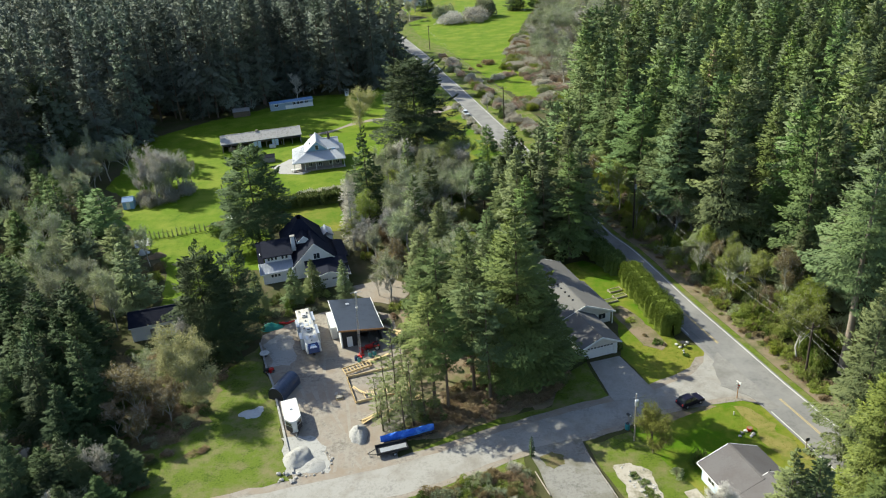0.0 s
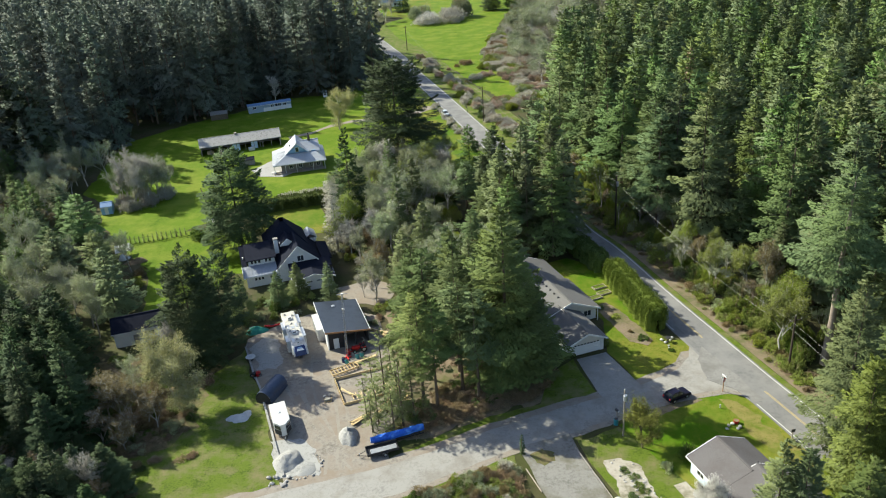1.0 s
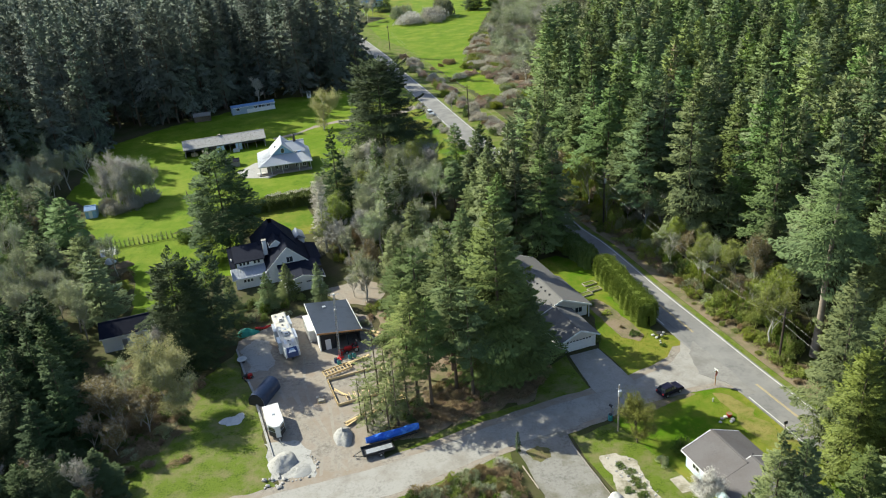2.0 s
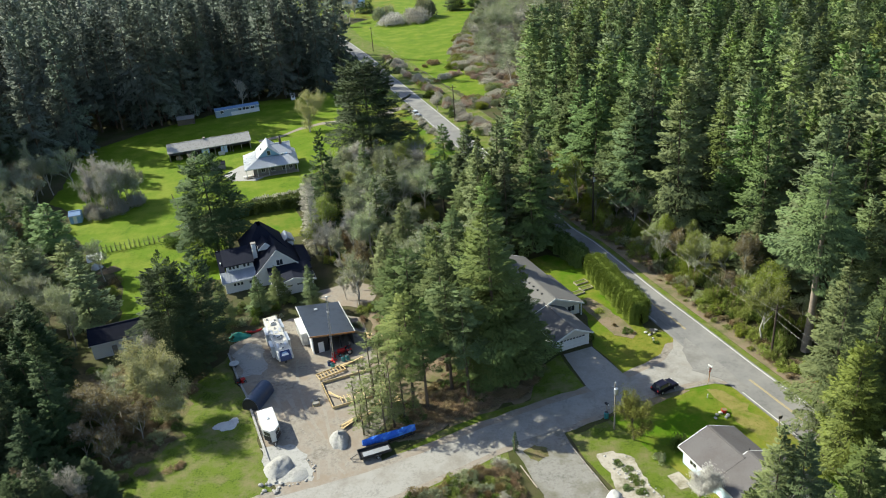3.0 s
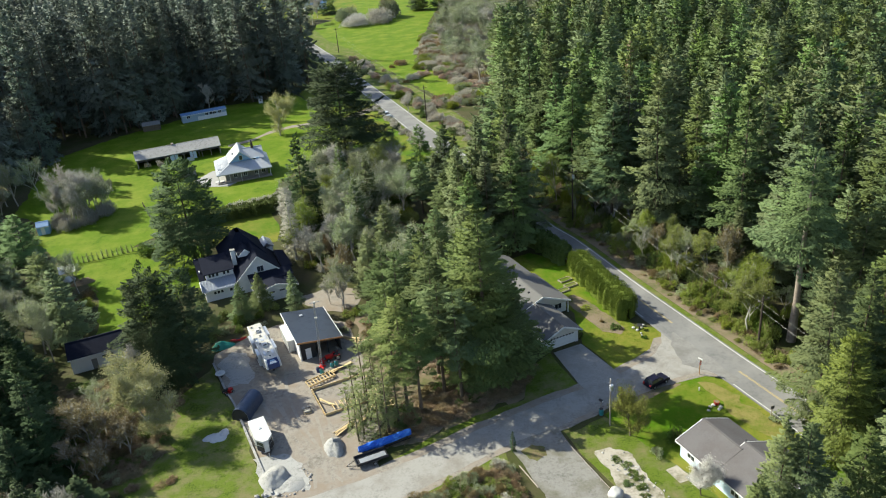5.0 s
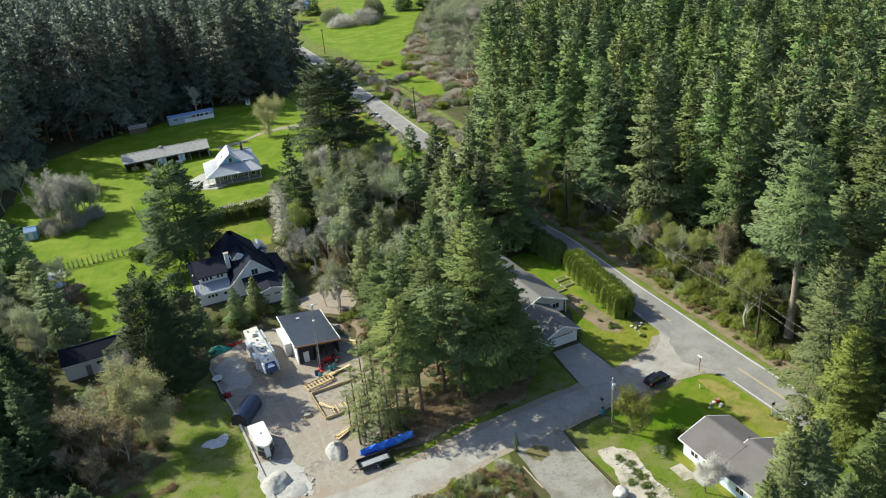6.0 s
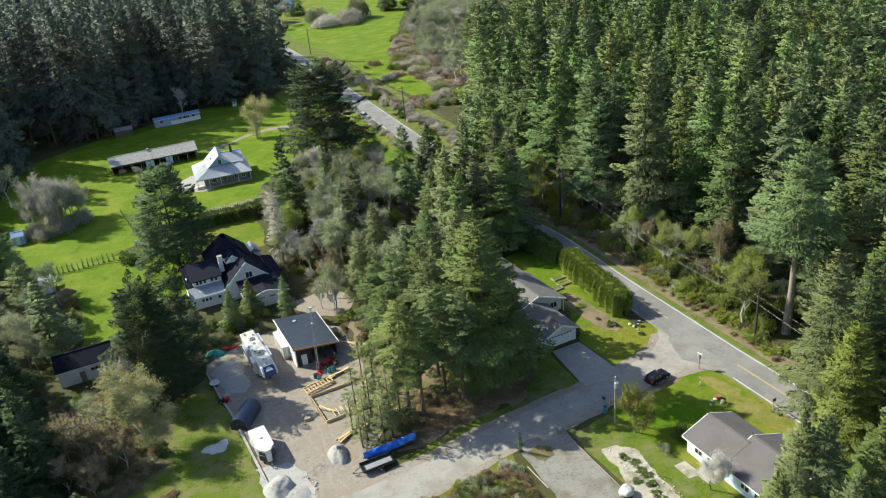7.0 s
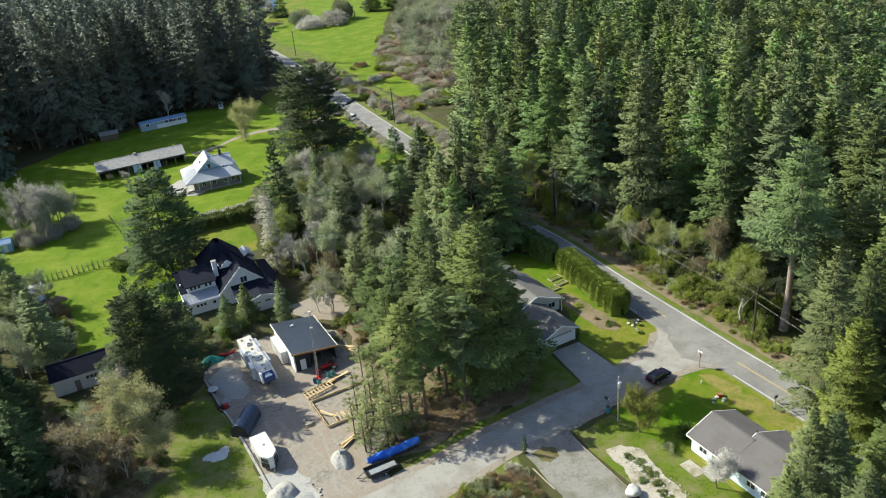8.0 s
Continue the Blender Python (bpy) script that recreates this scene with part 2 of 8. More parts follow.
GREYTARP = material("silver_grey_tarp", (0.34, 0.35, 0.36), (0.55, 0.56, 0.565), 1.2, 0.4, rough=0.55, bump=0.7)
SANDTARP = material("bare_stony_sand", (0.27, 0.24, 0.19), (0.50, 0.46, 0.39), 2.5, 0.5, bump=0.6, third=(0.13, 0.12, 0.06), third_scale=0.35, third_at=0.56)
GREENTARP = material("green_tarp", (0.012, 0.15, 0.12), (0.035, 0.28, 0.21), 1.5, 0.5, rough=0.5, bump=0.5)
RED = material("red_paint", (0.33, 0.012, 0.012), (0.52, 0.03, 0.022), 3.0, 0.6, rough=0.4, bump=0.0)
TEAL = material("teal_plastic", (0.03, 0.18, 0.20), (0.06, 0.28, 0.30), 3.0, 0.6, rough=0.4, bump=0.0)
BLACKPAINT = material("black_car_paint", (0.006, 0.005, 0.014), (0.013, 0.011, 0.028), 3.0, 0.6, rough=0.35, bump=0.0, spec=0.3)
SILVERPAINT = material("silver_car_paint", (0.50, 0.53, 0.57), (0.62, 0.65, 0.68), 3.0, 0.6, rough=0.3, bump=0.0, metal=0.3)
RUBBER = material("black_rubber", (0.012, 0.012, 0.012), (0.03, 0.03, 0.03), 4.0, 0.8, rough=0.8, bump=0.1)
STEELBLACK = material("black_steel", (0.02, 0.02, 0.022), (0.05, 0.05, 0.052), 3.0, 0.6, rough=0.5, bump=0.1)
STONE = material("field_stone", (0.25, 0.235, 0.215), (0.48, 0.46, 0.43), 2.0, 0.6, bump=0.6, vary=0.2)
PALESTONE = material("white_boulder", (0.36, 0.35, 0.33), (0.58, 0.57, 0.54), 2.0, 0.6, bump=0.4)
SIGNRED = material("sign_red", (0.6, 0.03, 0.03), (0.7, 0.06, 0.05), 2.0, 0.6, rough=0.4, bump=0.0)
WIRE = material("aluminium_cable", (0.2, 0.195, 0.18), (0.3, 0.29, 0.27), 2.0, 0.6, rough=0.5, bump=0.0, metal=0.2)


# ---- building helpers ----
def obj(name, bm, mat, smooth=False):
    me = bpy.data.meshes.new(name)
    bm.normal_update()
    bm.to_mesh(me)
    bm.free()
    for mm in (mat if isinstance(mat, (list, tuple)) else [mat]):
        me.materials.append(mm)
    if smooth:
        for p in me.polygons:
            p.use_smooth = True
    return new(name, me)


def part(name, bm, mat, parent, label="", smooth=False):
    ob = obj(name, bm, mat, smooth)
    ob.parent = parent
    return tagged(ob, label)


def thing(name, x, y, turn=0.0, label="", category="", group="", kind="", z=0.0):
    ob = new(name)
    ob.matrix_basis = pose(x, y, z, 0, 0, turn)
    return tagged(ob, label, category, group, kind)


def box(bm, x0, x1, y0, y1, z0, z1, m=None, bevel=0.0):
    """A box between two corners, in bm."""
    r = bmesh.ops.create_cube(bm, size=1.0)
    mm = Matrix.Translation(((x0 + x1) / 2, (y0 + y1) / 2, (z0 + z1) / 2)) @ Matrix.Diagonal((x1 - x0, y1 - y0, z1 - z0, 1))
    if m is not None:
        mm = m @ mm
    bmesh.ops.transform(bm, matrix=mm, verts=r["verts"])
    if bevel:
        es = list({e for v in r["verts"] for e in v.link_edges})
        bmesh.ops.bevel(bm, geom=es, offset=bevel, segments=2, affect="EDGES", profile=0.5)
    return bm


def boxes(*rows, m=None, bevel=0.0):
    bm = bmesh.new()
    for r in rows:
        box(bm, *r, m=m, bevel=bevel)
    return bm


def tube(bm, pts, radii, sides=6, cap=True):
    """A tapered tube along pts."""
    rings = []
    n = len(pts)
    for i, p in enumerate(pts):
        p = Vector(p)
        d = (Vector(pts[min(i + 1, n - 1)]) - Vector(pts[max(i - 1, 0)])).normalized()
        a = d.orthogonal().normalized()
        if abs(d.z) < 0.95:
            a = d.cross(Vector((0, 0, 1))).normalized()
        b = d.cross(a)
        r = radii[i] if isinstance(radii, (list, tuple)) else radii
        rings.append([bm.verts.new(p + (a * math.cos(2 * math.pi * k / sides) + b * math.sin(2 * math.pi * k / sides)) * r) for k in range(sides)])
    for q, s in zip(rings, rings[1:]):
        for k in range(sides):
            bm.faces.new((q[k], q[(k + 1) % sides], s[(k + 1) % sides], s[k]))
    if cap:
        bm.faces.new(rings[0][::-1])
        bm.faces.new(rings[-1])
    return bm


def prism(bm, outline, y0, y1):
    """An outline in x and z, drawn out from y0 to y1."""
    a = [bm.verts.new((x, y0, z)) for x, z in outline]
    b = [bm.verts.new((x, y1, z)) for x, z in outline]
    n = len(outline)
    bm.faces.new(a)
    bm.faces.new(b[::-1])
    for i in range(n):
        bm.faces.new((a[i], b[i], b[(i + 1) % n], a[(i + 1) % n]))
    return bm


def slab(bm, corners, thick):
    """A flat or sloping panel of four or three corners, with thickness downwards."""
    a = [bm.verts.new(c) for c in corners]
    b = [bm.verts.new((c[0], c[1], c[2] - thick)) for c in corners]
    n = len(a)
    bm.faces.new(a)
    bm.faces.new(b[::-1])
    for i in range(n):
        bm.faces.new((a[i], b[i], b[(i + 1) % n], a[(i + 1) % n]))
    bmesh.ops.recalc_face_normals(bm, faces=bm.faces)
    return bm


def sheet(name, outline, z, mat, label="", category="ground", ragged=0.0, step=2.0, thick=0.3, kind="structure", parent=None):
    """A patch of ground with a ragged edge, laid z above the ground sheet."""
    pts = []
    n = len(outline)
    for i in range(n):
        a, b = Vector((*outline[i], 0)), Vector((*outline[(i + 1) % n], 0))
        k = max(1, int((b - a).length / step))
        for j in range(k):
            p = a.lerp(b, j / k)
            if ragged:
                p += Vector((noise.noise(p * 0.35), noise.noise(p * 0.35 + Vector((9, 3, 0))), 0)) * ragged
                p += Vector((noise.noise(p * 1.3), noise.noise(p * 1.3 + Vector((9, 3, 0))), 0)) * ragged * 0.4
            pts.append(p)
    bm = bmesh.new()
    m = len(pts)
    flat, _, faces, _, _, _ = geometry.delaunay_2d_cdt([p.xy for p in pts], [(i, (i + 1) % m) for i in range(m)], [], 1, 1e-4)
    top = [bm.verts.new((p.x, p.y, z)) for p in flat]
    for f in faces:
        bm.faces.new([top[i] for i in f])
    bm.normal_update()
    for f in bm.faces:
        if f.normal.z < 0:
            f.normal_flip()
    rim = [e for e in bm.edges if len(e.link_faces) == 1]
    low = {v: bm.verts.new((v.co.x, v.co.y, z - thick)) for e in rim for v in e.verts}
    for e in rim:
        a, b = e.verts
        bm.faces.new((b, a, low[a], low[b]))
    bmesh.ops.recalc_face_normals(bm, faces=[f for f in bm.faces if abs(f.normal.z) < 0.5])
    ob = obj(name, bm, mat)
    if parent:
        ob.parent = parent
    return tagged(ob, label, category, "", kind)


def inside(x, y, poly):
    r = False
    n = len(poly)
    for i in range(n):
        (x0, y0), (x1, y1) = poly[i], poly[(i + 1) % n]
        if (y0 > y) != (y1 > y) and x < (x1 - x0) * (y - y0) / (y1 - y0) + x0:
            r = not r
    return r


def scatter(poly, gap, seed, clear=()):
    """Places about gap apart inside poly, on a jittered grid, outside all the polygons in clear."""
    rnd = random.Random(seed)
    xs, ys = [p[0] for p in poly], [p[1] for p in poly]
    out = []
    y = min(ys)
    row = 0
    while y < max(ys):
        x = min(xs) + (gap / 2 if row % 2 else 0)
        while x < max(xs):
            a, b = x + rnd.uniform(-0.42, 0.42) * gap, y + rnd.uniform(-0.42, 0.42) * gap
            if inside(a, b, poly) and not any(inside(a, b, c) for c in clear):
                out.append((a, b))
            x += gap
        y += gap * 0.88
        row += 1
    return out


def smooth_line(pts, step=3.0):
    """Points about step apart on a smooth curve through pts."""
    out = []
    n = len(pts)
    for i in range(n - 1):
        p0, p1, p2, p3 = (Vector(pts[max(0, min(n - 1, i + k))]) for k in (-1, 0, 1, 2))
        k = max(1, int((p2 - p1).length / step))
        for j in range(k):
            t = j / k
            out.append(0.5 * (2 * p1 + (p2 - p0) * t + (2 * p0 - 5 * p1 + 4 * p2 - p3) * t * t + (3 * p1 - p0 - 3 * p2 + p3) * t ** 3))
    out.append(Vector(pts[-1]))
    return out


def strip(name, line, left, right, z, mat, label="", category="road", thick=0.3, kind="structure"):
    """A band along a line between two offsets to its left side (negative: right)."""
    bm = bmesh.new()
    rows = []
    n = len(line)
    for i, p in enumerate(line):
        d = (line[min(i + 1, n - 1)] - line[max(i - 1, 0)]).normalized()
        s = Vector((-d.y, d.x))
        a, b = p + s * left, p + s * right
        rows.append([bm.verts.new((a.x, a.y, z)), bm.verts.new((b.x, b.y, z)), bm.verts.new((a.x, a.y, z - thick)), bm.verts.new((b.x, b.y, z - thick))])
    for q, r in zip(rows, rows[1:]):
        for i, j in ((0, 1), (2, 0), (1, 3)):
            bm.faces.new((q[i], q[j], r[j], r[i]))
    bmesh.ops.recalc_face_normals(bm, faces=bm.faces)
    return tagged(obj(name, bm, mat), label, category, "", kind)


def raw(name, verts, quads, mats, index=None, normals=None):
    """A mesh object from arrays of corners and faces that all have as many corners, with normals of their own where given."""
    me = bpy.data.meshes.new(name)
    quads = np.asarray(quads, np.int32)
    nv, (nf, n) = len(verts), quads.shape
    me.vertices.add(nv)
    me.vertices.foreach_set("co", np.asarray(verts, np.float32).ravel())
    me.loops.add(nf * n)
    me.loops.foreach_set("vertex_index", quads.ravel())
    me.polygons.add(nf)
    me.polygons.foreach_set("loop_start", np.arange(nf, dtype=np.int32) * n)
    for mm in mats:
        me.materials.append(mm)
    if index is not None:
        me.polygons.foreach_set("material_index", np.asarray(index, np.int32))
    me.update(calc_edges=True)
    if normals is not None:
        me.attributes.new("custom_normal", "FLOAT_VECTOR", "POINT").data.foreach_set("vector", np.asarray(normals, np.float32).ravel())
    return new(name, me)


def crown_normals(v, f, steep, share):
    """Faces of a crown turned outwards, and normals that follow the whole crown by that share, so that it shades as one mass."""
    tri = v[f]
    g = np.cross(tri[:, 1] - tri[:, 0], tri[:, 2] - tri[:, 0])
    g /= np.maximum(1e-9, np.linalg.norm(g, axis=1, keepdims=True))
    mid = tri.mean(axis=1)
    out = np.stack([mid[:, 0], mid[:, 1], np.zeros(len(mid))], axis=1)
    out /= np.maximum(0.3, np.linalg.norm(out, axis=1, keepdims=True))
    out[:, 2] = steep
    out /= np.linalg.norm(out, axis=1, keepdims=True)
    back = (g * out).sum(axis=1) < 0
    f = np.where(back[:, None], f[:, ::-1], f)
    g[back] *= -1
    n = g * (1 - share) + out * share
    n /= np.linalg.norm(n, axis=1, keepdims=True)
    per = np.zeros_like(v)
    per[f.ravel()] = np.repeat(n, 3, axis=0)
    return f, per


# ---- plants ----
def sprays(p, d, length, width, droop, rnd, tilt=0.35, up=None):
    """Pointed three-cornered sprays of foliage from the points p along the directions d, lying about square to up."""
    n = len(p)
    d = d / np.maximum(1e-6, np.linalg.norm(d, axis=1, keepdims=True))
    side = np.cross(d, (np.array([0, 0, 1.0]) if up is None else up) + rnd.normal(0, tilt, (n, 3)))
    side /= np.maximum(1e-6, np.linalg.norm(side, axis=1, keepdims=True))
    length, width = np.reshape(length, (-1, 1)), np.reshape(width, (-1, 1))
    tip = p + d * length
    tip[:, 2] -= droop * length[:, 0]
    v = np.stack([p + side * width, tip, p - side * width], axis=1).reshape(-1, 3)
    return v, np.arange(n * 3).reshape(-1, 3)


def conifer_foliage(seed, h, r, gap, limbs, per_limb, size, bare=0.2, shape=0.7, thin=0.3, open_crown=0.0, mass=0.52):
    """Foliage of a fir: whorls of limbs, each a flat leaf-shaped frond that sags and lifts at its tip; uneven in length, with gaps."""
    rnd = np.random.RandomState(seed)
    ps, ds, ls, us = [], [], [], []
    z = h * bare
    # uneven outline: lumps that swell or cut back one side of the crown over a few metres
    ph = rnd.uniform(0, 6.28, 6)
    while z < h * 0.965:
        u = (z - h * bare) / (h * (1 - bare))
        reach = r * (1 - u) ** shape * (0.7 + 0.3 * min(1, u / 0.15)) + 0.04 * r
        reach *= rnd.uniform(0.86, 1.1)
        a0 = rnd.uniform(0, 6.28)
        k = max(5, int(round(limbs * (0.65 + 0.35 * (1 - u)))))
        for i in range(k):
            a = a0 + 6.283 * i / k + rnd.normal(0, 0.25)
            lump = 1 + 0.16 * math.sin(2 * a + ph[0] + z * 0.55) + 0.13 * math.sin(3 * a + ph[1] - z * 0.9) + 0.09 * math.sin(a + ph[2])
            if rnd.rand() < open_crown:
                continue
            L = reach * lump * rnd.uniform(0.68, 1.15)
            zl = z + rnd.normal(0, 0.6 * gap)
            m = max(7, int(per_limb * (0.12 + 0.88 * (L / r) ** 1.3)))
            rise = 0.75 * u ** 1.5 - 0.05 + rnd.normal(0, 0.18)
            sag = rnd.uniform(0.22, 0.55)
            t = 0.2 + 0.8 * np.sqrt((np.arange(m) + rnd.uniform(0, 1, m)) / m)
            half = (0.06 + 0.29 * np.sin(np.pi * np.clip(t, 0, 1) ** 1.15)) * L * rnd.uniform(0.8, 1.2)
            s = rnd.uniform(-1, 1, m) * half
            rad = L * t
            x, y = math.cos(a) * rad - math.sin(a) * s, math.sin(a) * rad + math.cos(a) * s
            # the frond's own height: sag outwards, tip lifted, sides hanging, small clumps along the twigs
            up = L * (rise * t - sag * t ** 2 + 0.16 * t ** 5) - 0.28 * np.abs(s) + 0.02 * L * np.sin(9 * t + 3 * s + seed + i) + rnd.normal(0, 0.03 + 0.012 * L, m)
            turn = np.sign(s) * rnd.uniform(0.15, 1.0, m) * np.clip(1.35 - t, 0.25, 1)
            down = rise - 1.6 * sag * t + 0.6 * t ** 4 + rnd.normal(0, 0.12, m)
            ps.append(np.stack([x, y, zl + up], axis=1))
            ds.append(np.stack([np.cos(a + turn), np.sin(a + turn), down], axis=1))
            ls.append(np.minimum(size, 0.1 * r + 0.22 * L) * rnd.uniform(0.6, 1.3, m) * np.where(np.abs(s) > 0.8 * half, 0.7, 1.0))
            lean = 0.2 + 0.2 * t
            us.append(np.stack([math.cos(a) * lean - 0.3 * np.sign(s) * math.sin(a), math.sin(a) * lean + 0.3 * np.sign(s) * math.cos(a), np.ones(m)], axis=1))
        z += gap * (0.5 + 0.5 * (1 - u)) * rnd.uniform(0.7, 1.3)
    n = 40
    top = h * rnd.uniform(0.93, 1.0, n)
    ps.append(np.stack([rnd.normal(0, 0.012 * h, n) * (1 - top / h) * 14, rnd.normal(0, 0.012 * h, n) * (1 - top / h) * 14, top], axis=1))
    ds.append(np.stack([rnd.normal(0, 0.6, n), rnd.normal(0, 0.6, n), np.ones(n)], axis=1))
    ls.append(np.full(n, min(size, 0.03 * h)))
    us.append(rnd.normal(0, 1, (n, 3)))
    p, d, l, up = np.concatenate(ps), np.concatenate(ds), np.concatenate(ls), np.concatenate(us)
    v, f = sprays(p, d, l, l * thin, 0.08, rnd, 0.42, up)
    f, n = crown_normals(v, f, 0.6 if mass < 0.6 else 0.4, mass)
    return v, f, np.zeros(len(f), int), n


def trunk_rings(seed, h, r0, sides=6, bend=0.02, rows=5):
    rnd = np.random.RandomState(seed)
    vs, fs = [], []
    off = np.zeros(2)
    for i in range(rows):
        t = i / (rows - 1)
        rad = r0 * (1.25 if i == 0 else 1.0) * (1 - t) ** 0.8 + 0.03
        a = np.arange(sides) * 2 * math.pi / sides
        vs.append(np.stack([off[0] + rad * np.cos(a), off[1] + rad * np.sin(a), np.full(sides, h * t * 0.97 - 0.1)], axis=1))
        off = off + rnd.normal(0, bend * h / rows, 2)
        if i:
            b = (i - 1) * sides
            for k in range(sides):
                n = (k + 1) % sides
                fs += [(b + k, b + n, b + sides + n), (b + k, b + sides + n, b + sides + k)]
    return np.concatenate(vs), np.array(fs)


def conifer(name, seed, h, r, gap=1.0, limbs=8, per_limb=46, size=0.5, bare=0.16, shape=0.95, leaf=None, bark=None, thin=0.26, open_crown=0.0, trunk=0.0, mass=0.52):
    """A fir as a thing of a trunk and a crown, standing at the origin."""
    root = new(name)
    v, f = trunk_rings(seed, h, trunk or h * 0.0085 + 0.04, 9 if trunk else 6)
    t = raw("trunk", v, f, [bark or BARK])
    t.parent = root
    v, f, ix, n = conifer_foliage(seed, h, r, gap, limbs, per_limb, size, bare, shape, thin, open_crown, mass)
    c = raw("crown", v, f, [leaf or FIR], ix, n)
    c.parent = root
    return root


def limb_skeleton(seed, h, spread, levels=3, fork=4, clear=0.22, upright=0.55, low=0.4):
    """Segments (start, end, radius, radius) of a broadleaf tree, and the ends of its twigs."""
    rnd = random.Random(seed)
    segs, ends = [], []

    def grow(p, d, length, rad, level):
        q = p + d * length * 0.5 + Vector((rnd.uniform(-1, 1), rnd.uniform(-1, 1), rnd.uniform(-0.3, 0.6))) * length * 0.07
        e = q + (d + Vector((rnd.uniform(-1, 1), rnd.uniform(-1, 1), 0.35)) * 0.2).normalized() * length * 0.5
        segs.append((p, q, rad, rad * 0.8))
        segs.append((q, e, rad * 0.8, rad * 0.55))
        if level == 0:
            ends.append((q, d))
            ends.append((e, d))
            return
        for i in range(fork + (1 if level == levels else 0)):
            a = rnd.uniform(0, 6.28)
            side = Vector((math.cos(a), math.sin(a), 0))
            nd = (d * upright + side * spread * rnd.uniform(0.5, 1.1) + Vector((0, 0, 0.3))).normalized()
            start = p.lerp(e, rnd.uniform(low, 1.0))
            grow(start, nd, length * rnd.uniform(0.5, 0.72), rad * 0.45, level - 1)
        grow(e, (d + Vector((rnd.uniform(-0.3, 0.3), rnd.uniform(-0.3, 0.3), 0.2))).normalized(), length * 0.62, rad * 0.55, level - 1)

    grow(Vector((0, 0, -0.1)), Vector((rnd.uniform(-0.08, 0.08), rnd.uniform(-0.08, 0.08), 1)).normalized(), h * (clear + 0.2), h * 0.014 + 0.04, levels)
    top = max(e.z for e, d in ends)
    k = h / top
    segs = [(a * k, b * k, r0, r1) for a, b, r0, r1 in segs]
    return segs, [(e * k, d) for e, d in ends]


def broadleaf(name, seed, h, spread=0.6, levels=3, fork=3, leaves=22, leaf_size=0.23, cloud=0.5, leaf=None, bark=None, clear=0.22, twigs=8, low=0.4):
    """A broadleaf tree in early spring: trunk with limbs and twigs, and a loose crown of small leaves."""
    root = new(name)
    segs, ends = limb_skeleton(seed, h, spread, levels, fork, clear, 0.55, low)
    vs, fs = [], []
    for a, b, r0, r1 in segs:
        d = (b - a).normalized()
        s = d.orthogonal().normalized()
        u = d.cross(s)
        n = len(vs)
        for p, r in ((a, r0), (b, r1)):
            r = max(r, 0.018)
            for k in range(3):
                t = 2.094 * k
                vs.append(p + (s * math.cos(t) + u * math.sin(t)) * r)
        for k in range(3):
            fs.append((n + k, n + (k + 1) % 3, n + 3 + (k + 1) % 3, n + 3 + k))
    t = raw("trunk", np.array([tuple(v) for v in vs]), np.array(fs), [bark or PALEBARK])
    t.parent = root
    rnd = np.random.RandomState(seed)
    e = np.array([tuple(p) for p, d in ends])
    g = np.array([tuple(d) for p, d in ends])
    # thin twigs that fan out of every limb's end
    q = np.repeat(e, twigs, axis=0) + rnd.normal(0, 0.12, (len(e) * twigs, 3))
    k = np.repeat(g, twigs, axis=0) + rnd.normal(0, 0.75, q.shape) + np.array([0, 0, 0.25])
    long = 0.075 * h * rnd.uniform(0.6, 1.4, len(q))
    v1, f1 = sprays(q, k, long, np.full(len(q), 0.03), -0.05, rnd, 0.9)
    # small leaves or catkins strung along them
    i = rnd.randint(0, len(q), len(e) * leaves)
    p = q[i] + k[i] / np.linalg.norm(k[i], axis=1, keepdims=True) * (long[i] * rnd.uniform(0.2, 1.1, len(i)))[:, None] + rnd.normal(0, cloud * 0.45, (len(i), 3))
    d = rnd.normal(0, 1, p.shape)
    d[:, 2] = np.abs(d[:, 2]) * 0.6
    l = leaf_size * rnd.uniform(0.5, 1.4, len(p))
    v2, f2 = sprays(p, d, l, l * 0.34, 0.1, rnd, 0.9)
    c = raw("crown", np.concatenate([v1, v2]), np.concatenate([f1, f2 + len(v1)]), [leaf or BUDS, bark or PALEBARK], np.concatenate([np.arange(len(f1)) % 2, np.zeros(len(f2), int)]))
    c.parent = root
    return root


